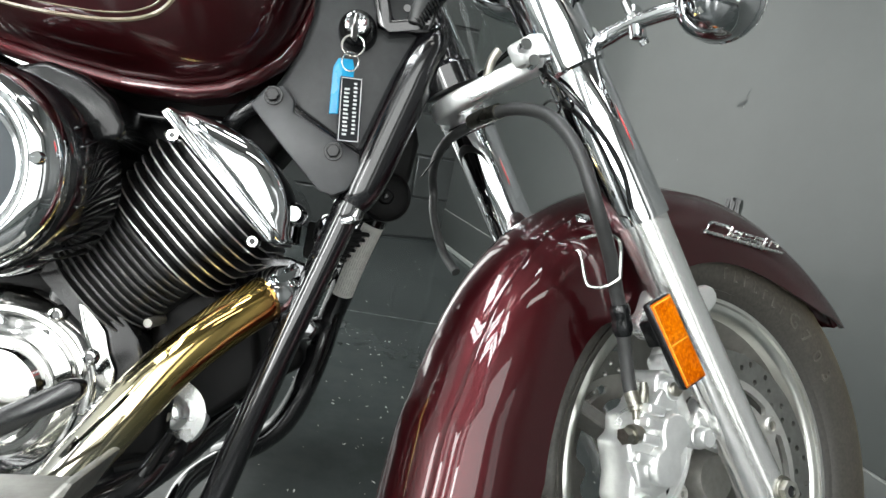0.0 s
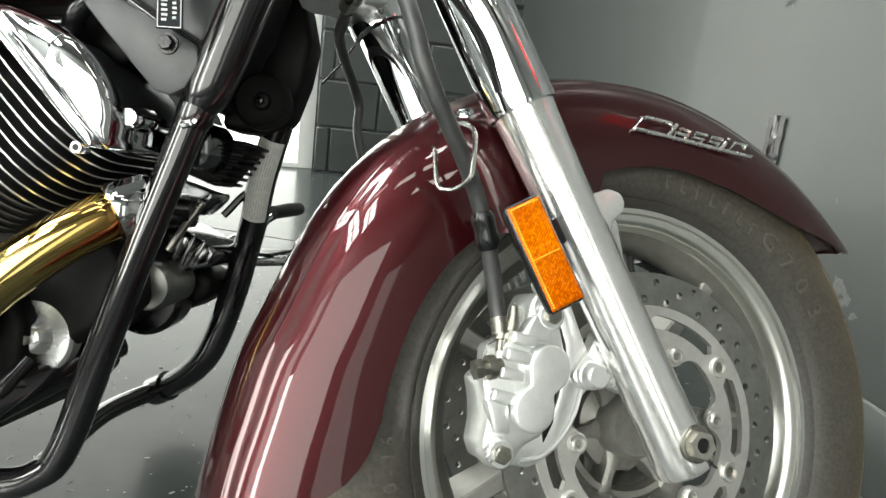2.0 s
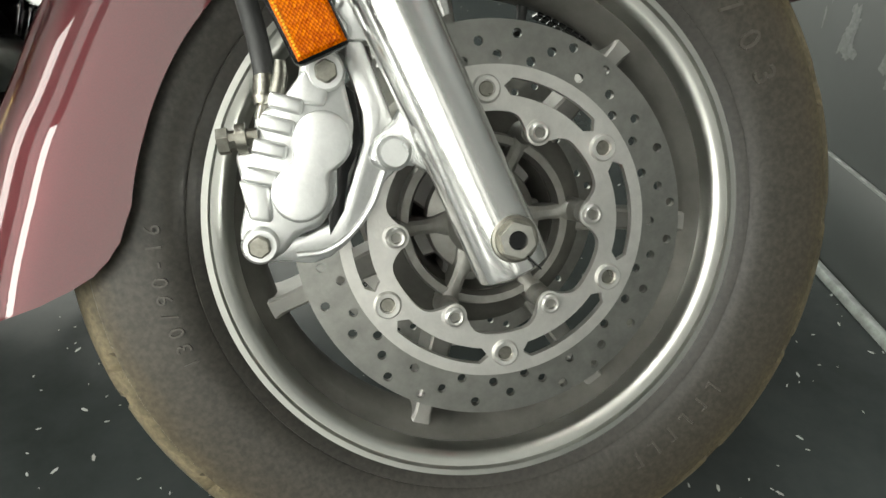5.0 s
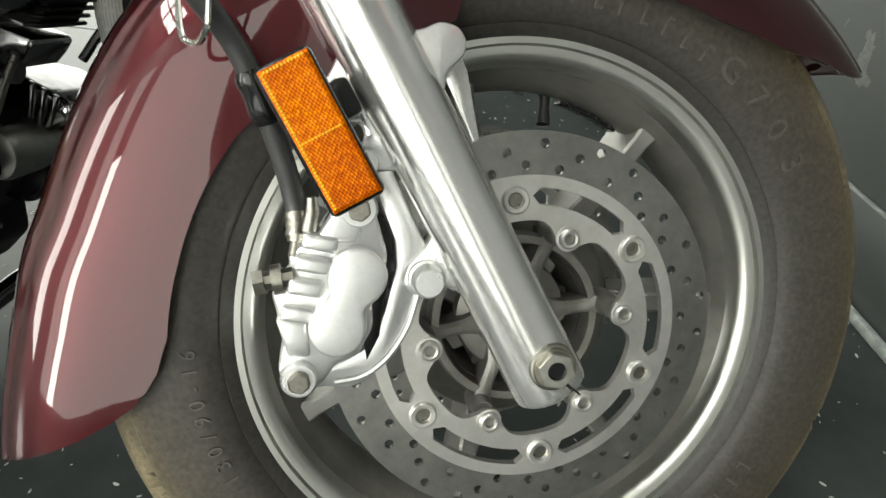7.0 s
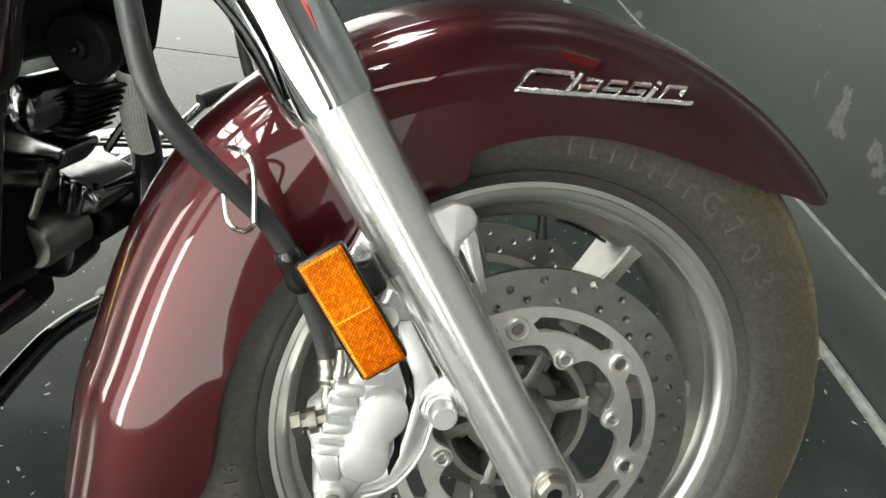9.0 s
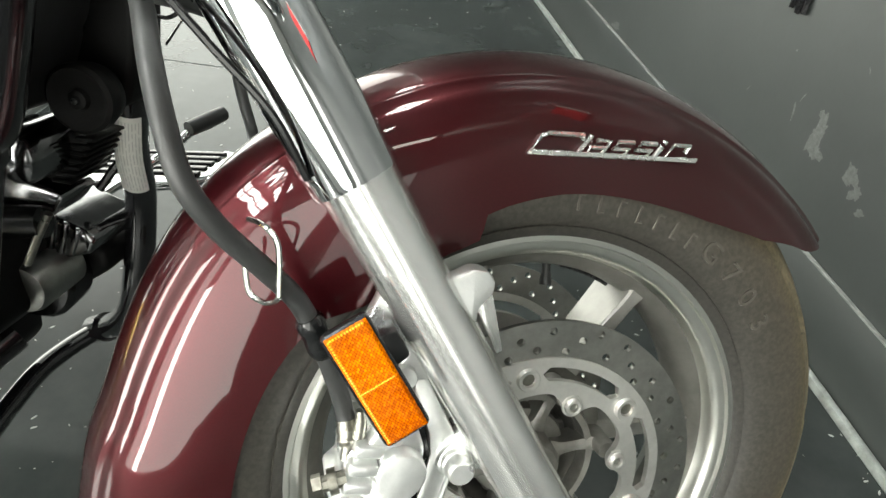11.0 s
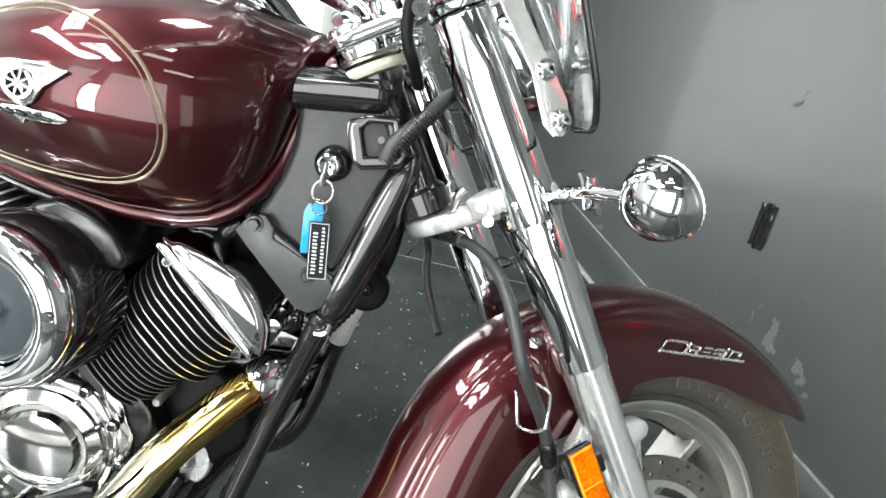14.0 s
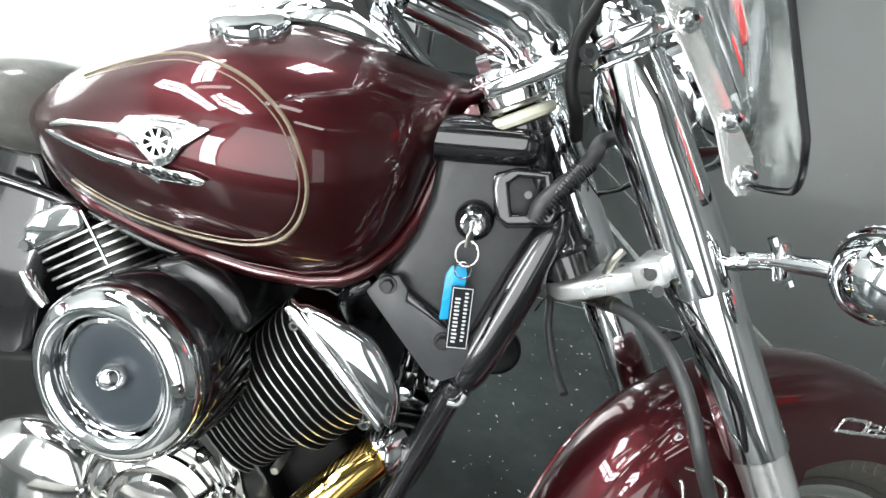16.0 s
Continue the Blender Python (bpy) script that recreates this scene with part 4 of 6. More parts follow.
for k in range(40):
    bead = merge(bead, block((0.0018, 0.0012, 0.0016), 0.0004, Matrix.Translation((-0.0712, -0.1388, 0.1585 + 0.0021 * k)), 1))
for k in range(12):
    bead = merge(bead, block((0.0016, 0.0012, 0.0018), 0.0004, Matrix.Translation((-0.0695 + 0.0021 * k, -0.1388, 0.2412)), 1))
    bead = merge(bead, block((0.0020, 0.0012, 0.0012), 0.0003, Matrix.Translation((-0.0695 + 0.0021 * k, -0.1388, 0.1985)), 1))
part("reflector_beading", bead, BEAD, leg, "rows of moulded beads, returned light put into their bright amber", REFL, kind="stuff")
part("reflector_stay", slab([(-0.064, 0.225), (-0.030, 0.222), (-0.030, 0.200), (-0.064, 0.196)], -0.129, -0.100, 0.003), BLACK, leg, "", REFL)

# -- near brake caliper --
cal = part("brake_caliper", slab([(-0.052, 0.166), (-0.048, 0.152), (-0.054, 0.138), (-0.060, 0.112), (-0.068, 0.102), (-0.082, 0.094), (-0.092, 0.074), (-0.110, 0.062), (-0.126, 0.064), (-0.138, 0.058), (-0.152, 0.056), (-0.162, 0.066), (-0.160, 0.080),
           (-0.146, 0.098), (-0.140, 0.116), (-0.137, 0.128), (-0.122, 0.131), (-0.113, 0.146), (-0.094, 0.144), (-0.080, 0.152), (-0.072, 0.163), (-0.062, 0.170)], -0.109, -0.060, 0.0045, 3), CASTING, bike, "silver painted twin piston brake caliper", FORK @ Matrix.Translation((-0.0025, -0.003, 0)))
bone = []
p1, p2, mid = Vector((-0.083, 0.112)), Vector((-0.1115, 0.088)), Vector((-0.09725, 0.100))
for k in range(64):
    u = Vector((math.cos(2 * math.pi * k / 64), math.sin(2 * math.pi * k / 64)))
    lo, hi = 0.005, 0.060
    for _ in range(30):
        q = (lo + hi) / 2
        p = mid + u * q
        inside = (0.0186 / max((p - p1).length, 1e-5)) ** 3.6 + (0.0180 / max((p - p2).length, 1e-5)) ** 3.6 > 1
        lo, hi = (q, hi) if inside else (lo, q)
    bone.append((mid.x + u.x * lo, mid.y + u.y * lo))
b = slab(bone, -0.1215, -0.100, 0.0026, 3)
part("piston_housing", b, CASTING, cal)
for q, back in (((-0.1015, 0.1490), -0.1190), ((-0.1125, 0.1395), -0.1205), ((-0.1235, 0.1285), -0.1195), ((-0.1365, 0.1150), -0.1165)):
    # cast fluid passages and ribs running in under the piston cover
    d = Vector((0.0170, -0.0140))
    n = Vector((0.0052, 0.0063)) * 0.62
    part("caliper_rib", slab([(q[0] - n.x, q[1] - n.y), (q[0] + n.x, q[1] + n.y), (q[0] + d.x + n.x, q[1] + d.y + n.y), (q[0] + d.x - n.x, q[1] + d.y - n.y)], back, -0.100, 0.0026, 3), CASTING, cal)
part("caliper_step", slab([(-0.1420, 0.1130), (-0.1260, 0.1010), (-0.1360, 0.0790), (-0.1480, 0.0870)], -0.1140, -0.100, 0.0028, 3), CASTING, cal)
part("caliper_step", slab([(-0.0960, 0.1440), (-0.0740, 0.1560), (-0.0600, 0.1440), (-0.0720, 0.1300)], -0.1160, -0.100, 0.0030, 3), CASTING, cal)
for cx, cz, y in ((-0.150, 0.0695, -0.104), (-0.0618, 0.1488, -0.106)):
    part("caliper_boss", ring_y([(0.003, -0.011), (0.0105, -0.011), (0.0122, -0.009), (0.0126, 0.0), (0.0126, 0.012)], cx, cz, 28, cy=y), CASTING, cal)
    part("caliper_bolt", hexagon(0.0078, y - 0.0165, y - 0.009, cx, cz, 0.0012), BOLTM, cal, "zinc caliper bolt")
# bracket arm behind the caliper
arm = slab([(-0.030, 0.158), (-0.040, 0.162), (-0.047, 0.150), (-0.052, 0.116), (-0.060, 0.100), (-0.080, 0.078), (-0.092, 0.067), (-0.106, 0.0605), (-0.122, 0.0605), (-0.134, 0.066), (-0.150, 0.078), (-0.160, 0.070), (-0.156, 0.056), (-0.1425, 0.0510), (-0.128, 0.0410), (-0.114, 0.0395), (-0.100, 0.0425), (-0.0775, 0.0540), (-0.062, 0.068), (-0.046, 0.073), (-0.036, 0.086), (-0.034, 0.112)], -0.098, -0.084, 0.003)
part("caliper_bracket", arm, CASTING, cal, "silver caliper bracket")
part("bracket_ridge", tube(spline([(-0.0560, -0.0985, 0.0760), (-0.0740, -0.0985, 0.0590), (-0.0960, -0.0985, 0.0475), (-0.1160, -0.0985, 0.0450), (-0.1340, -0.0985, 0.0510)], 6), 0.0024, 8), CASTING, cal)
# solid black laid in for the shade between caliper and bracket
part("pad_gap_fill", slab([(-0.058, 0.148), (-0.050, 0.130), (-0.060, 0.100), (-0.078, 0.085), (-0.092, 0.064), (-0.108, 0.053), (-0.100, 0.075), (-0.075, 0.112)], -0.0995, -0.070, 0.001), BLACK, cal, "black slab standing for brake pads and the shade in their gap")
b = ring_y([(0.003, -0.0155), (0.0088, -0.0155), (0.0106, -0.0130), (0.0110, -0.004), (0.0125, -0.003), (0.0128, 0.010)], -0.0455, 0.0850, 32, cy=-0.105)
part("bracket_bolt", b, CASTING, cal, "domed silver bracket bolt")
# banjo and hose end
b = tube([v3(-0.136, -0.112, 0.137), v3(-0.118, -0.112, 0.131)], 0.0062, 8)
part("banjo_bolt", b, BOLTM, cal, "zinc banjo bolt")
part("banjo_head", tube([v3(-0.1415, -0.112, 0.1388), v3(-0.135, -0.112, 0.1367)], 0.0086, 6), BOLTM, cal)
part("banjo_ring", tube([v3(-0.1305, -0.112, 0.1352), v3(-0.1245, -0.112, 0.1332)], 0.0098, 20), BOLTM, cal)
part("bleed_nipple", tube([v3(-0.096, -0.104, 0.150), v3(-0.088, -0.104, 0.160), v3(-0.084, -0.104, 0.168)], [0.006, 0.0048, 0.0035], 10), BOLTM, cal)
HPTS = [(-0.115, -0.1085, 0.140), (-0.106, -0.104, 0.152), (-0.0985, -0.098, 0.168), (-0.091, -0.1000, 0.195), (-0.083, -0.1075, 0.235), (-0.080, -0.1140, 0.268), (-0.084, -0.1280, 0.300), (-0.0905, -0.1420, 0.338), (-0.0915, -0.1480, 0.370), (-0.084, -0.1430, 0.400), (-0.074, -0.1270, 0.432), (-0.0650, -0.0950, 0.462), (-0.0640, -0.0500, 0.482), (-0.0660, -0.0050, 0.490)]
hs = spline(HPTS, 8)
hose = part("brake_hose", tube(hs[14:], 0.0072, 14), HOSE, bike, "black rubber brake hose", FORK)
part("hose_ferrule", tube(hs[5:15], [0.0062, 0.0064, 0.0080, 0.0080, 0.0072, 0.0080, 0.0080, 0.0074, 0.0080, 0.0076], 14), BOLTM, hose, "crimped zinc hose ferrule")
part("hose_pipe", tube(hs[0:7], 0.0042, 10), BOLTM, hose)
part("hose_grommet", tube(hs[29:37], [0.0085, 0.0105, 0.0105, 0.0098, 0.0098, 0.0105, 0.0105, 0.0085], 16), BLACK, hose, "black rubber grommet on the hose")
part("hose_fitting", tube([v3(-0.0650, -0.030, 0.487), v3(-0.0660, -0.004, 0.4905), v3(-0.068, 0.022, 0.493)], [0.0090, 0.0098, 0.0085], 12), BOLTM, hose, "tarnished brass hose union")
# wire guide round the hose
loop = spline([(-0.080, -0.094, 0.326), (-0.071, -0.120, 0.3235), (-0.0675, -0.130, 0.315), (-0.0700, -0.132, 0.306), (-0.0820, -0.132, 0.286), (-0.0870, -0.131, 0.2795), (-0.0960, -0.118, 0.2765), (-0.1030, -0.107, 0.281), (-0.1035, -0.104, 0.289), (-0.0930, -0.099, 0.311), (-0.0900, -0.094, 0.317)], 6)
part("hose_guide", tube(loop, 0.0020, 8), STEEL, hose, "bent steel wire hose guide")
part("cable_tie", tube(spline([(-0.062, -0.088, 0.463), (-0.058, -0.102, 0.470), (-0.048, -0.106, 0.463), (-0.046, -0.094, 0.455), (-0.056, -0.084, 0.455)], 4, True), 0.0014, 6, closed=True), BLACK, hose, "black cable tie")
part("cable_tie_tail", tube([v3(-0.05, -0.106, 0.464), v3(-0.012, -0.118, 0.474)], 0.0011, 6), BLACK, hose)
# thin wire down the near leg
part("sensor_wire", tube(spline([(-0.038, -0.085, 0.512), (-0.046, -0.120, 0.470), (-0.040, -0.132, 0.430), (-0.030, -0.134, 0.380), (-0.032, -0.128, 0.335)], 8), 0.0026, 8), BLACK, bike, "thin black cable beside the fork", FORK)
# hose on the far side
fh = part("far_brake_hose", tube(spline([(-0.068, 0.024, 0.490), (-0.066, 0.085, 0.490), (-0.050, 0.155, 0.480), (-0.036, 0.205, 0.464), (-0.034, 0.226, 0.440), (-0.049, 0.222, 0.415), (-0.060, 0.216, 0.385), (-0.069, 0.205, 0.352), (-0.080, 0.175, 0.325)], 8), 0.0062, 12), HOSE, bike, "black rubber brake hose of the far side", FORK)
part("cable_tie", tube([v3(-0.040, 0.128, 0.487), v3(-0.058, 0.150, 0.478), v3(-0.090, 0.146, 0.462)], 0.0012, 6), BLACK, fh)

# -- lower fork yoke and steering stem --
yk = bmesh.new()
out = [(-0.111, 0.012), (-0.108, -0.008), (-0.098, -0.024), (-0.078, -0.044), (-0.054, -0.070), (-0.042, -0.094), (-0.030, -0.122), (0.0, -0.132), (0.026, -0.122), (0.034, -0.098), (0.026, -0.076), (0.004, -0.062), (-0.030, -0.040), (-0.046, 0.012)]
out = out + [(x, 2 * YM - y) for x, y in out[-2:0:-1]]
yk = slab(out, 0, 0.021, 0.005, 3)
moved(yk, Matrix(((1, 0, 0, 0), (0, 0, 1, 0), (0, 1, 0, 0.506), (0, 0, 0, 1))))
merge(yk, block((0.044, 0.034, 0.026), 0.005, pose(-0.040, -0.086, 0.5275, 0, 0, 30)))
yoke = part("fork_yoke", yk, CASTING, bike, "cast silver lower fork yoke", FORK)
for dx, dz in ((-0.056, 0.531), (-0.054, 0.513)):
    part("yoke_bolt", tube([v3(dx, -0.094, dz), v3(dx - 0.005, -0.108, dz)], 0.0062, 10), CHROME, yoke)
part("cable_stay", tube(spline([(-0.066, -0.034, 0.525), (-0.058, -0.044, 0.540), (-0.048, -0.050, 0.547)], 5), 0.0052, 10), BOLTM, yoke, "tarnished steel cable stay")
stem = ring_z([(0.030, 0.530), (0.0345, 0.532), (0.0345, 0.556), (0.030, 0.560), (0.027, 0.565), (0.027, 0.680), (0.030, 0.684), (0.034, 0.688), (0.034, 0.700), (0.031, 0.702)], -0.084, YM, 40)
part("steering_head", stem, GLOSS, bike, "gloss black steering head tube", FORK)
part("bearing_ring", ring_z([(0.034, 0.702), (0.0405, 0.703), (0.0425, 0.707), (0.0410, 0.713), (0.036, 0.715)], -0.084, YM, 40), CREAM, bike, "cream coloured bearing seal", FORK)
part("bearing_nut", ring_z([(0.030, 0.718), (0.036, 0.719), (0.036, 0.727), (0.030, 0.728)], -0.084, YM, 12), BOLTM, bike, "slotted steering nut", FORK)
# upper yoke
out = [(-0.124, 0.012), (-0.122, -0.016), (-0.104, -0.034), (-0.064, -0.058), (-0.040, -0.090), (-0.032, -0.124), (0.0, -0.136), (0.030, -0.128), (0.038, -0.098), (0.028, -0.072), (-0.010, -0.050), (-0.034, 0.012)]
out = out + [(x, 2 * YM - y) for x, y in out[-2:0:-1]]
tyk = moved(slab(out, 0, 0.018, 0.005, 3), Matrix(((1, 0, 0, 0), (0, 0, 1, 0), (0, 1, 0, 0.735), (0, 0, 0, 1))))
topy = part("upper_yoke", tyk, CHROME, bike, "chrome upper fork yoke", FORK)
part("yoke_bolt", tube([v3(-0.046, -0.086, 0.742), v3(-0.048, -0.100, 0.742)], 0.0095, 20), CHROME, topy)
part("bolt_socket", tube([v3(-0.0478, -0.0995, 0.742), v3(-0.0481, -0.1008, 0.742)], 0.0050, 6), BLACK, topy)
part("stem_nut", ring_z([(0.012, 0.760), (0.0175, 0.761), (0.0175, 0.776), (0.0145, 0.781), (0.004, 0.782)], -0.092, YM, 6), CHROME, topy, "chrome steering stem nut")
part("yoke_boss", ring_z([(0.036, 0.721), (0.0425, 0.724), (0.0430, 0.757), (0.0405, 0.7625), (0.012, 0.7635)], -0.078, YM, 48), CHROME, topy, "round chrome boss of the upper yoke")
for dy in (-0.036, 0.036):
    part("bar_riser", tube(spline([(-0.048, YM + dy, 0.756), (-0.058, YM + dy, 0.786), (-0.082, YM + dy * 1.05, 0.815), (-0.118, YM + dy * 1.08, 0.846), (-0.140, YM + dy * 1.1, 0.866)], 5), [0.027] * 3 + [0.024] * 5 + [0.0215] * 10 + [0.0225] * 3, 24), CHROME, topy, "swept chrome handlebar riser")
bar = part("handlebar", tube(spline([(-0.62, -0.42, 1.00), (-0.42, -0.37, 1.06), (-0.25, -0.25, 1.03), (-0.165, -0.130, 0.93), (-0.140, -0.070, 0.882), (-0.136, -0.030, 0.876), (-0.136, YM, 0.876), (-0.136, 0.054, 0.876), (-0.140, 0.094, 0.882), (-0.165, 0.154, 0.93), (-0.25, 0.274, 1.03), (-0.42, 0.394, 1.06)], 6), 0.0125, 16), CHROME, bike, "chrome cruiser handlebar", FORK)
part("bar_clamp", block((0.044, 0.13, 0.034), 0.009, Matrix.Translation((-0.134, YM, 0.876)), 3), CHROME, bar)
part("throttle_cable", tube(spline([(0.060, -0.085, 0.840), (0.010, -0.088, 0.800), (-0.018, -0.090, 0.778), (-0.044, -0.090, 0.760), (-0.060, -0.090, 0.740), (-0.069, -0.088, 0.717), (-0.068, -0.080, 0.694), (-0.060, -0.050, 0.672)], 8), 0.0068, 12), MATTE, bike, "black control cable", FORK)
part("cable_ring", tube([v3(-0.054 + 0.014 * math.cos(a), -0.058 + 0.016 * math.sin(a), 0.692 + 0.004 * math.cos(a)) for a in [2 * math.pi * k / 20 for k in range(20)]], 0.0014, 6, closed=True), STEEL, bike, "thin wire cable ring", FORK)
part("wiring_loom", tube(spline([(-0.118, -0.022, 0.606), (-0.104, -0.030, 0.622), (-0.060, -0.034, 0.636), (-0.030, -0.024, 0.646), (-0.002, 0.010, 0.650), (0.020, 0.02, 0.650)], 8), 0.0092, 12), HOSE, bike, "black sleeved wiring loom", FORK)
rib = None
for k in range(22):
    t = k / 21
    p = v3(-0.118, -0.022, 0.606).lerp(v3(-0.045, -0.031, 0.640), t) + v3(0, -0.008 * math.sin(math.pi * t), 0.004 * math.sin(math.pi * t))
    q = v3(0.87, -0.1, 0.42).normalized()
    rib = merge(rib, tube([p - q * 0.001, p + q * 0.001], 0.0102, 12))
part("loom_ribs", rib, BLACK, bike, "ribbed loom sleeve", FORK)

# headlamp and windscreen
hl = part("headlamp", moved(ring_z([(0.020, -0.105), (0.045, -0.100), (0.070, -0.075), (0.084, -0.035), (0.088, 0.0), (0.092, 0.004), (0.092, 0.014), (0.086, 0.020)], 0, 0, 48), pose(0.125, YM, 0.665, 0, 100, 0)), CHROME, bike, "chrome round headlamp shell", FORK)
part("headlamp_glass", moved(ring_z([(0.086, 0.018), (0.060, 0.030), (0.030, 0.036), (0.004, 0.038)], 0, 0, 40), pose(0.125, YM, 0.665, 0, 100, 0)), PLEX, hl, "clear headlamp lens")
ws = bmesh.new()
plan = spline([(0.046, -0.206, 0), (0.050, -0.190, 0), (0.055, -0.165, 0), (0.070, -0.120, 0), (0.100, -0.070, 0), (0.122, -0.030, 0), (0.130, YM, 0), (0.122, 0.054, 0), (0.100, 0.094, 0), (0.070, 0.144, 0), (0.055, 0.189, 0), (0.050, 0.214, 0), (0.046, 0.230, 0)], 4)
rings = []
for p in plan:
    e = abs(p.y - YM) / 0.218
    zb = 0.567 + 0.045 * max(0.0, (e - 0.86) / 0.14) ** 2.2 + (0.06 * max(0, 0.55 - e))
    row = []
    for i in range(13):
        z = zb + (1.02 - zb) * i / 12
        row.append(v3(p.x + (z - 0.56) * 0.17, p.y * (1 + 0.05 * (z - 0.56)), z))
    n = v3(0.9, (p.y - YM) * 4, 0).normalized() * 0.0035
    rings.append(row + [q - n for q in row[::-1]])
screen = part("windscreen", loft(ws, rings), PLEX, bike, "clear curved windscreen", FORK @ Matrix.Translation((-0.005, -0.003, 0.004)))
edge = [r[0] for r in rings]
part("screen_edge", tube([rings[0][12]] + [r for r in rings[0][11:0:-1]] + edge + rings[-1][1:12], 0.0036, 8), BLACK, screen, "black rubber windscreen edging")
brk = slab([(0.020, 0.760), (0.044, 0.760), (0.060, 0.640), (0.066, 0.600), (0.060, 0.576), (0.048, 0.566), (0.036, 0.570), (0.030, 0.585), (0.036, 0.640), (0.028, 0.700)], -0.132, -0.1285, 0.001)
part("screen_bracket", brk, SATIN, screen, "bright metal windscreen bracket")
part("screen_bracket", slab([(0.062, 0.760), (0.082, 0.760), (0.092, 0.660), (0.072, 0.650)], -0.130, -0.1265, 0.001), CHROME, screen)
part("screen_plate", slab([(0.070, 0.990), (0.170, 0.990), (0.150, 0.655), (0.075, 0.655)], -0.095, -0.092, 0.001), CHROME, screen, "polished inner bracket plate")
for cx, cz in ((0.052, 0.637), (0.051, 0.583), (0.038, 0.734)):
    part("screen_bolt", ring_y([(0.002, -0.008), (0.0055, -0.0075), (0.0075, -0.004), (0.0085, 0.0), (0.0115, 0.001), (0.0115, 0.004)], cx, cz, 24, cy=-0.136), CHROME, screen)
    part("bolt_socket", hexagon(0.0032, -0.1445, -0.140, cx, cz, 0.0), BLACK, screen)

# -- turn signal on its stalk --
sg = part("turn_signal_stalk", tube(spline([(0.022, -0.108, 0.509), (0.030, -0.130, 0.510), (0.038, -0.162, 0.508), (0.046, -0.190, 0.503), (0.052, -0.208, 0.498)], 6), [0.0095] * 8 + [0.0085] * 17, 16), CHROME, bike, "chrome turn signal stalk", FORK)
part("stalk_bolt", ring_y([(0.002, -0.012), (0.008, -0.011), (0.011, -0.006), (0.011, 0.004)], 0.024, 0.509, 20, cy=-0.110), CHROME, sg)
part("stalk_clamp", moved(block((0.016, 0.014, 0.036), 0.004), pose(0.038, -0.160, 0.508, 0, 20, 12)), CHROME, sg, "chrome clamp on the stalk")
part("clamp_bolt", tube([v3(0.040, -0.160, 0.484), v3(0.036, -0.160, 0.533)], 0.0048, 8), CHROME, sg)
prof = [(0.004, -0.037), (0.012, -0.036), (0.022, -0.032), (0.031, -0.024), (0.0375, -0.013), (0.040, -0.004), (0.0405, 0.001), (0.0425, 0.002), (0.0430, 0.006), (0.041, 0.008)]
AIM = pose(0.062, -0.236, 0.491, 0, 88, 6)
part("signal_shell", moved(ring_z(prof, 0, 0, 56), AIM), CHROME, sg, "chrome bullet turn signal shell")
b = bmesh.new()
rows = []
for r, z in ((0.0408, 0.006), (0.0412, 0.011), (0.038, 0.0145), (0.022, 0.017), (0.002, 0.018)):
    rows.append([v3((r + (0.0009 if k % 2 and r > 0.03 else 0)) * math.cos(2 * math.pi * k / 72), (r + (0.0009 if k % 2 and r > 0.03 else 0)) * math.sin(2 * math.pi * k / 72), z) for k in range(72)])
part("signal_lens", moved(loft(b, rows), AIM), material("clear_ribbed_lens", (0.75, 0.77, 0.76), 0.12, 0.0, 0.6, vary=0.05, scale=80), sg, "clear ribbed turn signal lens", angle=5)

# -- fuel tank, in the body's frame --
ZB = [(-1.00, 0.420), (-0.93, 0.388), (-0.86, 0.364), (-0.80, 0.350), (-0.74, 0.341), (-0.68, 0.336), (-0.62, 0.339), (-0.585, 0.349), (-0.560, 0.366), (-0.538, 0.392), (-0.524, 0.425), (-0.516, 0.465), (-0.510, 0.520), (-0.490, 0.545), (-0.470, 0.560)]
ZT = [(-1.00, 0.455), (-0.96, 0.480), (-0.90, 0.520), (-0.84, 0.556), (-0.78, 0.584), (-0.72, 0.602), (-0.66, 0.606), (-0.60, 0.600), (-0.55, 0.588), (-0.50, 0.580), (-0.470, 0.578)]
HW = [(-1.00, 0.050), (-0.96, 0.110), (-0.90, 0.170), (-0.84, 0.203), (-0.78, 0.219), (-0.72, 0.226), (-0.66, 0.222), (-0.62, 0.212), (-0.58, 0.192), (-0.55, 0.168), (-0.53, 0.142), (-0.515, 0.112), (-0.50, 0.066), (-0.470, 0.055)]


def soft(table, x):
    return sum(curve1(table, x + d) * w for d, w in ((-0.012, 0.25), (0, 0.5), (0.012, 0.25)))


def tank_half(x):
    """Half section of the tank at x: (distance from the middle, z), from the lower lip to the crown."""
    zb, zt, w = curve1(ZB, x), soft(ZT, x), soft(HW, x)
    h = zt - zb
    lip = min(0.115, w * 0.62)
    pts = [(lip, zb), (lip + (w - lip) * 0.50, zb + 0.085 * h), (w * 0.93, zb + 0.26 * h), (w, zb + 0.46 * h), (w * 0.955, zb + 0.64 * h), (w * 0.80, zb + 0.81 * h), (w * 0.52, zb + 0.935 * h), (w * 0.22, zt - 0.006 * h), (0.0, zt)]
    return [(p.x, p.y) for p in spline([(a, b, 0) for a, b in pts], 4)]


def tank_y(x, z):
    """The near side's y on the tank at (x, z)."""
    half = tank_half(x)
    best = half[0][0]
    for (a, b), (c, d) in zip(half, half[1:]):
        if b <= z <= d and d > b:
            best = a + (c - a) * (z - b) / (d - b)
    return BM - best


xs = [-1.0 + 0.02 * i for i in range(21)] + [-0.585, -0.57, -0.56, -0.55, -0.54, -0.532, -0.526, -0.520, -0.515, -0.510, -0.505, -0.50, -0.49, -0.48, -0.47]
rings = []
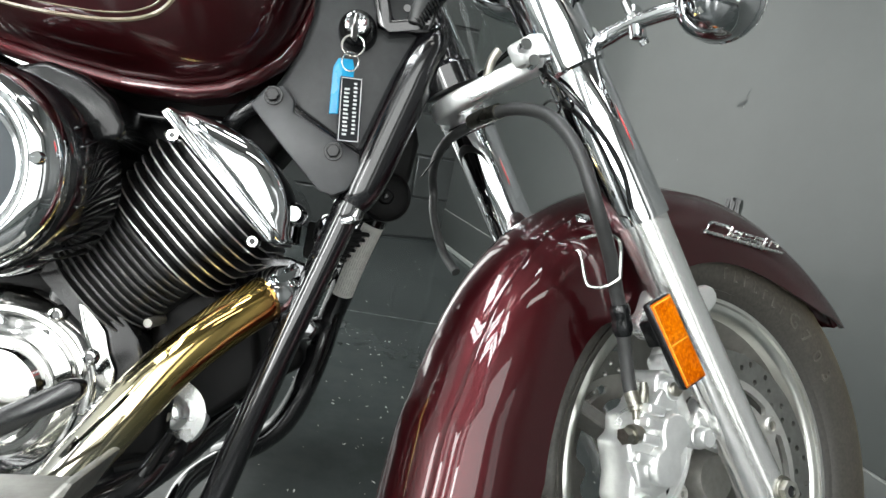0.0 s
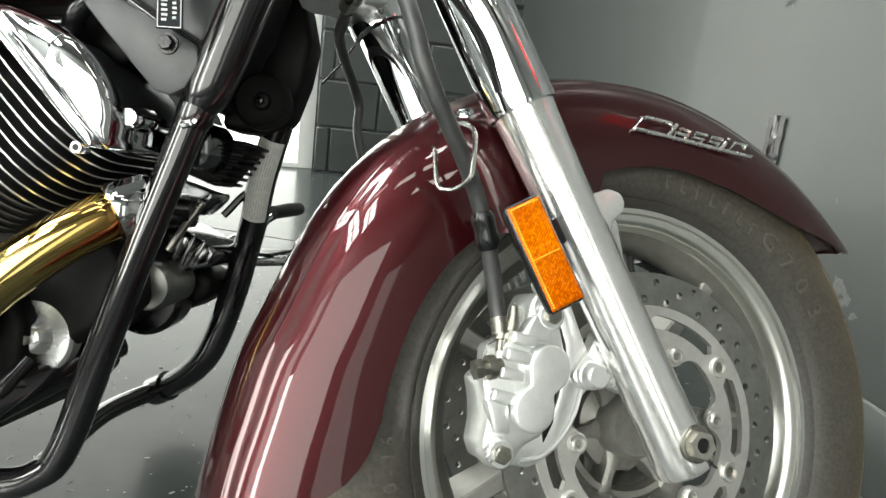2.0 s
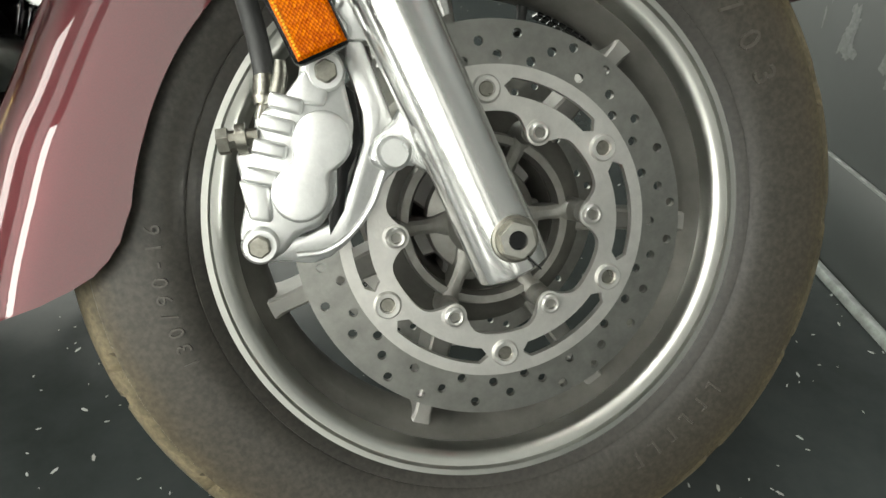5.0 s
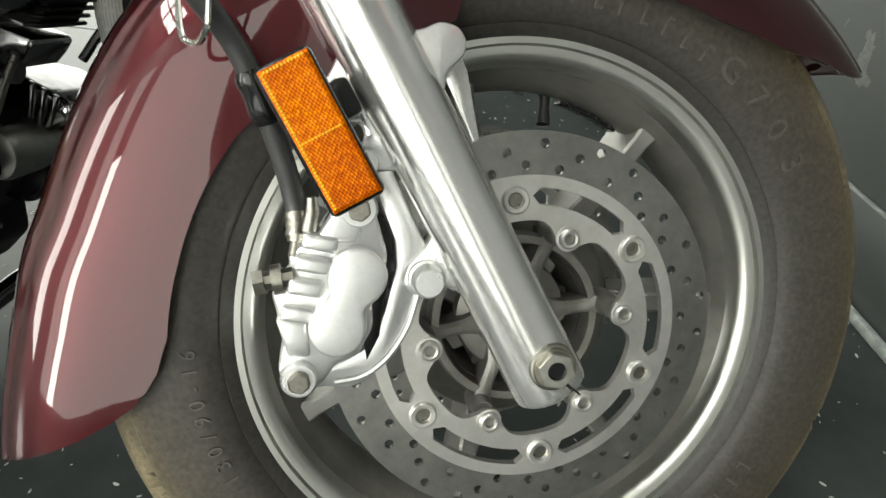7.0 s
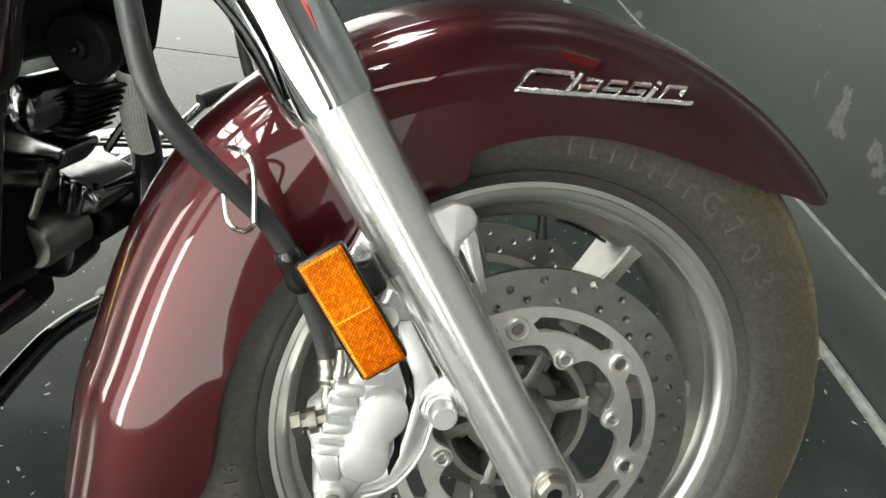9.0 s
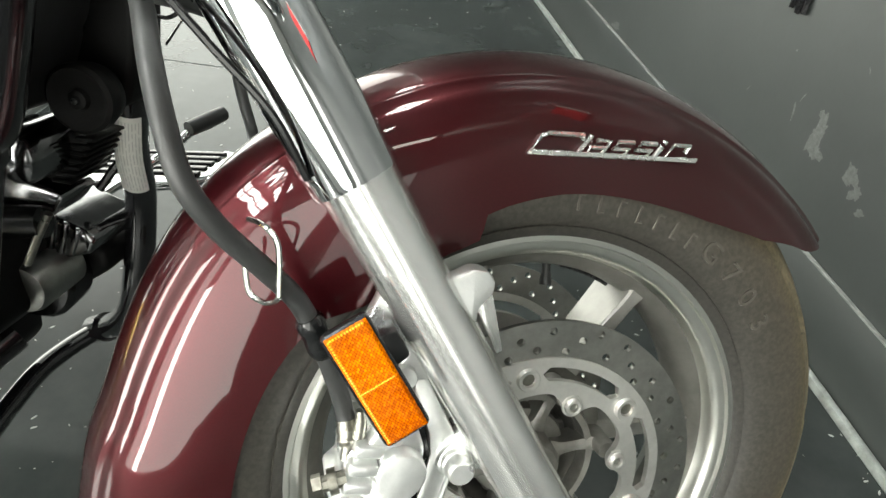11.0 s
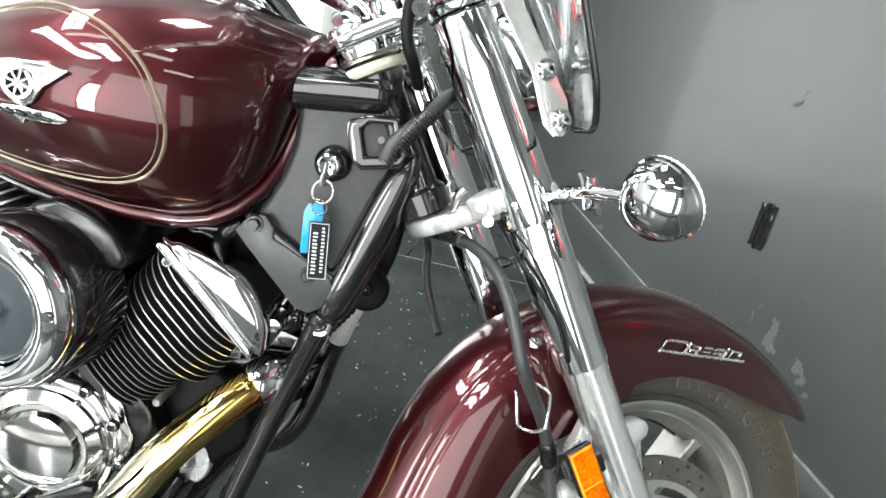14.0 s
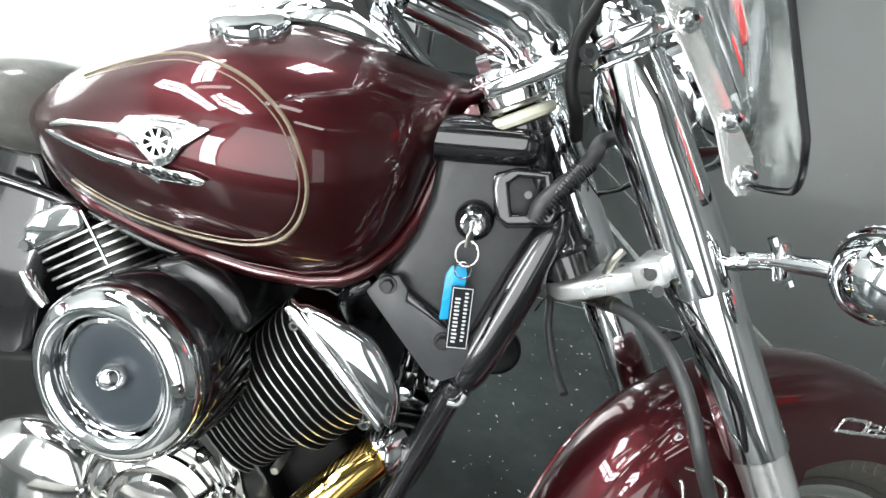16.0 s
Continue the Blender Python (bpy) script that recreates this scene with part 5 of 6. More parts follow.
for x in xs:
    hf = tank_half(x)
    rings.append([v3(x, BM - a, b) for a, b in hf] + [v3(x, BM + a, b) for a, b in hf[-2::-1]])
tank = part("fuel_tank", loft(bmesh.new(), rings), PAINT, bike, "deep burgundy fuel tank with pinstripe and chrome emblem", BODY @ Matrix.Translation((-0.011, 0, 0)), angle=70)
# rolled lower seam
seam = [v3(x, BM - tank_half(x)[0][0] - 0.002, curve1(ZB, x) - 0.001) for x in [-0.96 + 0.015 * i for i in range(26)] + [-0.574, -0.56, -0.549, -0.538, -0.530, -0.524, -0.520, -0.516, -0.513, -0.510, -0.507]]
part("tank_seam", tube([p + v3(0.003, -0.004, -0.001) for p in seam], 0.0092, 16), PAINT, tank, "rolled burgundy tank seam")
loop = spline([(-0.86, 0, 0.5), (-0.80, 0, 0.528), (-0.755, 0, 0.542), (-0.713, 0, 0.540), (-0.677, 0, 0.529), (-0.644, 0, 0.508), (-0.624, 0, 0.482), (-0.613, 0, 0.455), (-0.613, 0, 0.428), (-0.622, 0, 0.405), (-0.640, 0, 0.388), (-0.676, 0, 0.377), (-0.74, 0, 0.374), (-0.80, 0, 0.380), (-0.86, 0, 0.396)], 6)
for off, rad in ((0.0, 0.0022), (0.0065, 0.0010)):
    cen = v3(-0.75, 0, 0.46)
    ln = []
    for p in loop:
        d = (p - cen).normalized() * off
        q = p - d
        ln.append(v3(q.x, tank_y(q.x, q.z) + 0.0006, q.z))
    part("pinstripe", tube(ln, rad, 6), STRIPE, tank, "pale gold pinstripe")


def on_tank(outline, lift, thick):
    """A thin plate that follows the tank's near side."""
    bm = slab(outline, 0.0, thick, min(0.0022, thick * 0.45), 2)
    for v in bm.verts:
        v.co.y = tank_y(v.co.x, v.co.z) - lift - (thick - v.co.y)
    return bm


def wing(u, v):
    """A place on the emblem, u along it and v down it, in millimetres from its rear tip."""
    return (-0.697 - 0.00117 * (160 - u), 0.4435 + 0.00026 * u - 0.001 * v)


part("tank_emblem", on_tank([wing(u, v) for u, v in ((5.5, -6), (24, -9.2), (58, -6.6), (84, -5.6), (89, -12.5), (111, -12.5), (138, -7.5), (158, 0.8), (140, 16), (131, 31), (122, 35), (113, 31), (100, 16), (90, 6.5), (64, 0), (36, -2.5), (9, -0.8))], 0.0015, 0.005), EMBLEMM, tank, "chrome winged wheel emblem")
part("emblem_bar", on_tank([wing(u, v) for u, v in ((0, 0), (13, 2.5), (42, 12.5), (76, 24), (102, 31), (122, 34), (147, 40), (160.5, 47.5), (155, 52.5), (133, 49), (122, 46.5), (120.5, 52.5), (115, 46), (98, 36.5), (67, 30), (29, 15), (2, 5))], 0.0015, 0.005), EMBLEMM, tank, "lower chrome bar of the emblem")
for k, (u, v) in enumerate(((97, 33.5), (106, 36), (115, 38.5), (124, 41), (133, 43))):
    part("emblem_mark", on_tank([wing(u + a, v + b) for a, b in ((0, -3.4), (4.6 - k % 2, -2.4), (7.2, 3.6), (1.8 + k % 2, 2.8))], 0.0062, 0.0012), BLACK, tank, "plain dark bar on the emblem")
wc = wing(119, 11.5)
part("emblem_plate", on_tank(circle2(wc[0], wc[1], 0.0150, 28), 0.0058, 0.001), BLACK, tank, "dark recess of the emblem")
wy = tank_y(wc[0], wc[1]) - 0.0080
b = ring_y([(0.0120, -0.001), (0.0150, -0.0015), (0.0155, 0.001), (0.0120, 0.001)], wc[0], wc[1], 28, cy=wy, closed=True)
for k in range(4):
    merge(b, block((0.027, 0.0018, 0.0024), 0.0, pose(wc[0], wy, wc[1], 0, 45 * k + 12, 0)))
merge(b, ring_y([(0.004, -0.0015), (0.004, 0.001)], wc[0], wc[1], 14, cy=wy))
part("emblem_wheel", b, EMBLEMM, tank, "small spoked chrome wheel")
for k in range(4):
    part("emblem_letter", on_tank([wing(104 + k * 11, 36.4 + k * 2.6), wing(112 + k * 11, 38 + k * 2.6), wing(115 + k * 11, 42.5 + k * 2.6), wing(107 + k * 11, 40.5 + k * 2.6)], 0.0066, 0.0016), BLACK, tank)
# filler cap and console
CAP = Matrix.Translation((-0.722, BM - 0.118, 0.571)) @ pose(0, 0, 0, 24, -6, 0)
part("filler_collar", moved(ring_z([(0.036, -0.016), (0.040, -0.012), (0.041, -0.004), (0.036, 0.002)], 0, 0, 40), CAP), GLOSS, tank)
b = bmesh.new()
rows = []
for r, z in ((0.0385, 0.0), (0.0415, 0.004), (0.0420, 0.014), (0.0400, 0.020), (0.032, 0.0235), (0.012, 0.025), (0.002, 0.025)):
    rows.append([v3((r - (0.0022 if (k % 12) < 3 and 0.036 < r else 0)) * math.cos(2 * math.pi * k / 72), (r - (0.0022 if (k % 12) < 3 and 0.036 < r else 0)) * math.sin(2 * math.pi * k / 72), z) for k in range(72)])
part("filler_cap", moved(loft(b, rows), CAP), CHROME, tank, "chrome filler cap with grips")
con = []
base = []
for i in range(25):
    t = i / 24
    x = -0.86 + 0.335 * t
    w = 0.016 + 0.062 * math.sin(math.pi * min(1, 0.06 + t * 0.94)) ** 0.6
    w = w if t < 0.8 else w * math.sqrt(max(0.05, 1 - ((t - 0.8) / 0.2) ** 2)) + 0.012
    h = 0.010 + 0.070 * math.exp(-((t - 0.62) / 0.22) ** 2) * min(1.0, (1.02 - t) / 0.14)
    zt = soft(ZT, x) - 0.012
    con.append([v3(x, BM + w * math.cos(a), zt + h * math.sin(a) ** 0.8) for a in [math.pi * k / 16 for k in range(17)]])
    base.append(v3(x, BM - w - 0.002, zt + 0.006))
console = part("tank_console", loft(bmesh.new(), con), CHROME, tank, "chrome instrument console on the tank", angle=60)
part("console_gasket", tube(base, 0.0042, 8), BLACK, tank, "black rubber gasket round the console")
part("speedometer_glass", moved(ring_z([(0.046, -0.006), (0.048, 0.0), (0.044, 0.005), (0.025, 0.009), (0.003, 0.010)], 0, 0, 36), Matrix.Translation((-0.650, BM, 0.672)) @ pose(0, 0, 0, 0, -10, 0)), GLOSS, tank, "dark glass of the speedometer")
part("tank_neck", moved(block((0.07, 0.13, 0.055), 0.016, seg=3), pose(-0.475, BM, 0.545, 0, -10, 0)), PAINT, tank, "burgundy front neck of the tank")

# -- saddle and what shows behind the tank --
sd = []
for i in range(19):
    t = i / 18
    x = -1.35 + 0.435 * t
    nose = math.sqrt(max(0.02, 1 - max(0.0, (t - 0.86) / 0.14) ** 2))
    hw = (0.19 - 0.045 * t ** 2) * nose
    zc, hz = 0.447, 0.062 * nose
    sd.append([v3(x, BM + hw * math.cos(a), zc + hz * math.copysign(abs(math.sin(a)) ** 0.75, math.sin(a))) for a in [2 * math.pi * k / 28 for k in range(28)]])
part("saddle", loft(bmesh.new(), sd), LEATHER, bike, "padded dark vinyl saddle", BODY @ Matrix.Translation((-0.011, 0, 0)))
part("under_tank_pipe", tube(spline([(-1.02, BM - 0.13, 0.372), (-0.92, BM - 0.110, 0.356), (-0.80, BM - 0.09, 0.322), (-0.70, BM - 0.07, 0.312), (-0.60, BM - 0.06, 0.322)], 6), 0.007, 12), GLOSS, bike, "gloss black pipe under the tank", BODY)

part("side_cover", slab([(-1.36, 0.400), (-0.975, 0.400), (-0.950, 0.345), (-0.965, 0.150), (-1.05, 0.040), (-1.36, 0.040)], BM - 0.080, BM + 0.090, 0.014, 3), GLOSS, bike, "dark glossy side cover below the saddle", BODY)

# -- frame: head gusset, down tubes --
gus = slab([(-0.524, 0.520), (-0.500, 0.530), (-0.432, 0.545), (-0.415, 0.528), (-0.392, 0.458), (-0.420, 0.345), (-0.452, 0.262), (-0.470, 0.255), (-0.520, 0.320), (-0.560, 0.345), (-0.545, 0.375), (-0.530, 0.410), (-0.522, 0.450)], BM - 0.098, BM + 0.098, 0.010, 3)
shroud = part("head_shroud", gus, SHROUD, bike, "satin black steering head shroud", BODY)
part("shroud_top", tube([v3(-0.530, BM - 0.086, 0.514), v3(-0.500, BM - 0.086, 0.518), v3(-0.460, BM - 0.086, 0.524), v3(-0.436, BM - 0.086, 0.5275), v3(-0.426, BM - 0.086, 0.529), v3(-0.420, BM - 0.086, 0.530), v3(-0.417, BM - 0.086, 0.5304)], [0.026, 0.0265, 0.0265, 0.026, 0.0235, 0.0175, 0.004], 28), GLOSS, shroud, "rounded glossy top of the shroud")
fr = pierced([(-0.462, 0.492), (-0.440, 0.503), (-0.405, 0.508), (-0.388, 0.470), (-0.392, 0.452), (-0.436, 0.440), (-0.450, 0.448), (-0.460, 0.478)], [[(-0.444, 0.486), (-0.436, 0.494), (-0.412, 0.498), (-0.398, 0.466), (-0.434, 0.456)]], BM - 0.118, BM - 0.09)
round_edges(fr, 0.004, 2, 60)
part("shroud_rim", fr, GLOSS, shroud, "raised rim of a recessed socket")
part("socket_hole", ring_y([(0.0005, -0.0995), (0.0042, -0.0995), (0.0042, -0.090)], -0.4215, 0.4775, 16, cy=BM), GLOSS, shroud)
part("shroud_seam", tube([v3(-0.556, BM - 0.100, 0.356), v3(-0.475, BM - 0.101, 0.315), v3(-0.440, BM - 0.101, 0.300)], 0.010, 10), GLOSS, shroud, "gloss black frame tube")
key_lock = part("ignition_lock", ring_y([(0.008, -0.128), (0.0125, -0.131), (0.0145, -0.129), (0.0150, -0.120), (0.0190, -0.117), (0.0205, -0.112), (0.0215, -0.096)], -0.470, 0.4395, 32, cy=BM), BLACK, bike, "black ignition lock barrel with bright face", BODY)
part("lock_face", ring_y([(0.001, -0.1275), (0.0060, -0.1285), (0.0105, -0.1325), (0.0125, -0.1315), (0.0125, -0.128)], -0.470, 0.4395, 32, cy=BM), CHROME, key_lock, "bright lock face")

fat = tube(spline([(-0.378, BM - 0.090, 0.470), (-0.390, BM - 0.092, 0.438), (-0.405, BM - 0.093, 0.388), (-0.424, BM - 0.093, 0.320), (-0.438, BM - 0.093, 0.272), (-0.446, BM - 0.093, 0.252)], 5), [0.005, 0.010, 0.0135, 0.0165, 0.019] + [0.0205, 0.0215, 0.0225, 0.023, 0.0235] + [0.0240] * 8 + [0.0235, 0.023, 0.0225, 0.0215, 0.0205] + [0.0195, 0.0180, 0.0165], 20)
dt = part("down_tube", fat, TUBEBLK, bike, "gloss black forged frame down tube", BODY)
part("tube_joint", tube([v3(-0.446, BM - 0.093, 0.254), v3(-0.449, BM - 0.092, 0.243), v3(-0.452, BM - 0.092, 0.236)], [0.0175, 0.0185, 0.0165], 20), TUBEBLK, dt)
part("lower_tube", tube(spline([(-0.451, BM - 0.092, 0.240), (-0.490, BM - 0.088, 0.100), (-0.520, BM - 0.086, -0.018), (-0.543, BM - 0.084, -0.105), (-0.565, BM - 0.085, -0.140), (-0.62, BM - 0.09, -0.158), (-0.80, BM - 0.10, -0.160)], 6), 0.0160, 18), GLOSS, dt, "gloss black lower frame tube")
part("tube_clip", tube(spline([(-0.436, BM - 0.108, 0.247), (-0.440, BM - 0.112, 0.236), (-0.452, BM - 0.109, 0.232)], 4), 0.004, 8), CHROME, dt)
far_line = spline([(-0.400, 0.080, 0.330), (-0.414, 0.100, 0.270), (-0.436, 0.128, 0.195), (-0.450, 0.158, 0.138), (-0.459, 0.170, 0.100), (-0.467, 0.173, 0.050), (-0.479, 0.178, 0.0), (-0.491, 0.186, -0.036), (-0.507, 0.196, -0.066), (-0.530, 0.209, -0.092), (-0.556, 0.224, -0.114), (-0.578, 0.235, -0.130)], 6)
fd = part("far_down_tube", tube(far_line, 0.0178, 18), GLOSS, bike, "gloss black far frame tube", BODY)
part("tube_boss", tube([v3(-0.566, 0.229, -0.121), v3(-0.590, 0.240, -0.136)], 0.0215, 16), GLOSS, fd)
part("lower_arm", tube(spline([(-0.584, 0.232, -0.132), (-0.600, 0.190, -0.137), (-0.612, 0.145, -0.145), (-0.612, 0.090, -0.155), (-0.600, 0.000, -0.165)], 6), 0.0135, 14), GLOSS, fd)
# white warning sticker on the far tube
near_line = [p for p in far_line if 0.140 < p.z < 0.246]


def on_far_tube(t, a, lift):
    """A place on the far tube: t down the sticker, a round it from the side that faces the near side."""
    u = t * (len(near_line) - 1)
    k = min(int(u), len(near_line) - 2)
    c = near_line[k].lerp(near_line[k + 1], u - k)
    d = (near_line[k + 1] - near_line[k]).normalized()
    out = (v3(0.25, -1, 0) - d * d.dot(v3(0.25, -1, 0))).normalized()
    return c + (out * math.cos(a) + d.cross(out) * math.sin(a)) * (0.0178 + lift)


b = bmesh.new()
loft(b, [[on_far_tube(i / 12, radians(-52 + 10.4 * k), 0.0004) for k in range(11)] for i in range(13)], False, False)
part("warning_sticker", b, LABEL, fd, "white printed warning sticker wrapped round the tube")
ln = None
pr = random.Random(11)
for a0 in (-42, -32, -22, -12, -2, 8, 18, 28, 38):
    t = 0.05
    while t < 0.93:
        step = pr.uniform(0.05, 0.20)
        bb = bmesh.new()
        loft(bb, [[on_far_tube(min(t + step * k / 4, 0.95), radians(a0 + da), 0.0007) for k in range(5)] for da in (-1.7, 1.7)], False, False)
        ln = merge(ln, bb)
        t += step + pr.uniform(0.015, 0.04)
part("sticker_print", ln, INK, fd, "unreadable grey print lines")

# bracket plate with two bolts
bp = part("engine_bracket", slab([(-0.567, 0.338), (-0.553, 0.360), (-0.535, 0.364), (-0.522, 0.350), (-0.521, 0.338), (-0.500, 0.330), (-0.446, 0.306), (-0.442, 0.290), (-0.452, 0.266), (-0.466, 0.257), (-0.482, 0.260), (-0.530, 0.303)], BM - 0.114, BM - 0.106, 0.0025), BRACKETM, bike, "satin dark grey engine bracket plate", BODY)
for cx, cz in ((-0.5445, 0.351), (-0.473, 0.304)):
    part("bracket_bolt", merge(ring_y([(0.004, -0.1165), (0.0098, -0.1165), (0.0105, -0.113)], cx, cz, 24, cy=BM), hexagon(0.0075, BM - 0.122, BM - 0.115, cx, cz, 0.001)), BLACK, bp)
# horn and dark box behind the head
part("front_box", slab([(-0.448, 0.440), (-0.390, 0.450), (-0.362, 0.395), (-0.349, 0.355), (-0.353, 0.309), (-0.365, 0.261), (-0.398, 0.243), (-0.440, 0.243)], BM - 0.022, BM + 0.030, 0.008, 3), MATTE, bike, "black plastic box behind the steering head", BODY @ Matrix.Translation((-0.030, 0.045, 0.0)))
horn = part("horn", ring_y([(0.004, -0.018), (0.008, -0.017), (0.010, -0.013), (0.022, -0.014), (0.027, -0.017), (0.0305, -0.014), (0.031, -0.004), (0.027, 0.012), (0.02, 0.02)], -0.410, 0.275, 48, cy=BM - 0.010), MATTE, bike, "round black horn", BODY)
part("horn_bolt", ring_y([(0.001, -0.022), (0.0030, -0.0215), (0.0045, -0.017)], -0.410, 0.275, 14, cy=BM - 0.010), BLACK, horn)

# added black block that keeps the gap between tank and cylinders dark
part("gap_filler", slab([(-0.86, 0.34), (-0.74, 0.372), (-0.60, 0.385), (-0.53, 0.375), (-0.525, 0.33), (-0.56, 0.27), (-0.66, 0.20), (-0.76, 0.22), (-0.86, 0.26)], BM - 0.045, BM + 0.06, 0.010, 3), MATTE, bike, "matte black filler added to darken the gap under the tank", BODY)

# -- engine: front cylinder --
AX, UX = Vector((0.662, 0, 0.749)), Vector((0.749, 0, -0.662))
C0 = Vector((-0.5870, 0, 0.2510))
CYL = Matrix(((UX.x, 0, AX.x, C0.x), (0, 1, 0, BM), (UX.z, 0, AX.z, C0.z), (0, 0, 0, 1)))


def rounded(w, d, r, n=6, cx=0.0):
    pts = []
    for sx, sy, a0 in ((1, 1, 0), (-1, 1, 90), (-1, -1, 180), (1, -1, 270)):
        for k in range(n + 1):
            a = radians(a0 + 90 * k / n)
            pts.append((cx + sx * (w - r) + r * math.cos(a), sy * (d - r) + r * math.sin(a)))
    return pts


def fin(w, d, r, z0, z1, cx=0.0):
    """One cooling fin: black faces, bright machined rim."""
    bm = bmesh.new()
    o = rounded(w, d, r, 6, cx)
    lo, hi = [bm.verts.new((x, y, z0)) for x, y in o], [bm.verts.new((x, y, z1)) for x, y in o]
    bm.faces.new(lo), bm.faces.new(hi)
    for i in range(len(o)):
        bm.faces.new((lo[i], lo[(i + 1) % len(o)], hi[(i + 1) % len(o)], hi[i])).material_index = 1
    return bm


# barrel fins get a darker grey edge than the head fins
BARREL = material("grey_barrel_fin_edge", (0.11, 0.11, 0.108), 0.5, 0.2, vary=0.2, scale=60)
FINEDGE = material("machined_fin_edge", (0.52, 0.52, 0.50), 0.38, 0.85, vary=0.12, scale=60)
core = moved(slab(rounded(0.070, 0.105, 0.045), -0.200, 0.004, 0.0), Matrix(((1, 0, 0, 0), (0, 0, 1, 0), (0, 1, 0, 0), (0, 0, 0, 1))))
cyl = part("front_cylinder", core, FINBLK, bike, "black finned front cylinder with machined fin edges", BODY @ CYL)
# the section above lies in (u, w) after the swap; fins are built flat already
for k in range(9):
    w = 0.086 - 0.0008 * k
    part("cooling_fin", fin(w, 0.130, 0.060, -0.0010 - 0.0112 * k, 0.0010 - 0.0112 * k, 0.001 * k), [FINBLK, FINEDGE], cyl)
for k in range(11):
    part("barrel_fin", fin(0.060, 0.120, 0.050, -0.0982 - 0.0082 * k, -0.0962 - 0.0082 * k, 0.008), [FINBLK, BARREL], cyl)


def domed(outline, y_side, dome):
    """A cover with an outline in (x, z) whose two sides swell outwards."""
    cx = sum(p[0] for p in outline) / len(outline)
    cz = sum(p[1] for p in outline) / len(outline) - 0.006
    pts = [(p.x, p.y) for p in spline([(a, b, 0) for a, b in outline], 4, True)]
    rows = []
    steps = [(0.02, 1.0), (0.35, 0.97), (0.62, 0.84), (0.80, 0.66), (0.92, 0.42), (1.0, 0.0)]
    for side in (-1, 1):
        seq = steps if side < 0 else steps[::-1]
        for f, q in seq:
            rows.append([v3(cx + (x - cx) * f, side * (y_side + dome * (0.25 + 0.75 * (1 - f * f)) if f < 1 else y_side), cz + (z - cz) * f) for x, z in pts])
    return loft(bmesh.new(), rows)


out = [(-0.073, 0.010), (-0.072, 0.020), (-0.062, 0.030), (-0.030, 0.047), (0.002, 0.058), (0.036, 0.056), (0.064, 0.046), (0.084, 0.028), (0.083, 0.010)]
cover = part("rocker_cover", domed(out, 0.134, 0.014), CHROME, cyl, "polished chrome rocker cover", Matrix(), angle=80)
part("rocker_flange", slab([(-0.080, 0.0045), (-0.080, 0.013), (-0.070, 0.017), (0.078, 0.014), (0.088, 0.010), (0.088, 0.0045)], -0.147, 0.147, 0.003), CHROME, cyl, "bright rocker cover flange")
for cx, cz, cy in ((-0.058, -0.002, -0.128), (0.075, -0.008, -0.128)):
    part("fin_bolt", ring_y([(0.0025, -0.008), (0.0055, -0.008), (0.0065, -0.006), (0.0065, 0.006)], cx, cz, 16, cy=cy), CHROME, cyl)
    part("bolt_socket", hexagon(0.0034, cy - 0.0085, cy - 0.004, cx, cz, 0.0), BLACK, cyl)
part("head_bolt", ring_y([(0.002, -0.016), (0.008, -0.015), (0.011, -0.010), (0.0125, -0.004), (0.0125, 0.02)], -0.5035, 0.2315, 24, cy=BM - 0.098), CHROME, bike, "domed chrome engine bolt", BODY)
part("intake_elbow", tube(spline([(-0.60, BM - 0.06, 0.30), (-0.585, BM - 0.085, 0.325), (-0.565, BM - 0.09, 0.345)], 5), 0.011, 12), BLACK, bike, "black rubber breather elbow", BODY)

# rear cylinder top
RX = Matrix(((0.813, 0, -0.583, -0.901), (0, 1, 0, BM), (0.583, 0, 0.813, 0.318), (0, 0, 0, 1)))
rc = part("rear_cylinder", moved(slab(rounded(0.046, 0.095, 0.04), -0.16, 0.0, 0.0), Matrix(((1, 0, 0, 0), (0, 0, 1, 0), (0, 1, 0, 0), (0, 0, 0, 1)))), FINBLK, bike, "black finned rear cylinder", BODY @ RX)
for k in range(8):
    part("cooling_fin", fin(0.060, 0.120, 0.030, -0.0014 - 0.0112 * k, 0.0014 - 0.0112 * k), [FINBLK, FINEDGE], rc)
part("rocker_cover", slab([(-0.044, 0.003), (-0.046, 0.022), (-0.040, 0.032), (-0.020, 0.040), (0.012, 0.038), (0.026, 0.030), (0.030, 0.020), (0.024, 0.003)], -0.128, 0.128, 0.006, 3), CHROME, rc, "polished chrome rocker cover")
part("cover_bolt", ring_y([(0.002, -0.006), (0.006, -0.006), (0.0075, -0.003), (0.0075, 0.004)], -0.046, 0.012, 16, cy=-0.126), CHROME, rc)
part("fin_rod", tube([v3(0.029, -0.122, 0.022), v3(0.028, -0.122, -0.042)], 0.0020, 8), CHROME, rc, "thin bright rod across the fins")
part("plug_cap", tube([v3(-0.945, BM - 0.125, 0.268), v3(-0.930, BM - 0.130, 0.252), v3(-0.914, BM - 0.132, 0.238)], [0.008, 0.0075, 0.006], 12), CHROME, bike, "chrome pipe end beside the rear cylinder", BODY)

# -- air cleaner --
AC = pose(-0.7815, -0.1600, 0.2195, 1.2, 0, -7.6) @ Matrix.Translation((0, 0.120, 0))
body = ring_y([(0.060, -0.060), (0.098, -0.075), (0.1000, -0.110), (0.0985, -0.150), (0.094, -0.156)], 0, 0, 72, cy=BM)
ac = part("air_cleaner", body, GLOSS, bike, "round chrome ringed air cleaner", BODY @ AC)
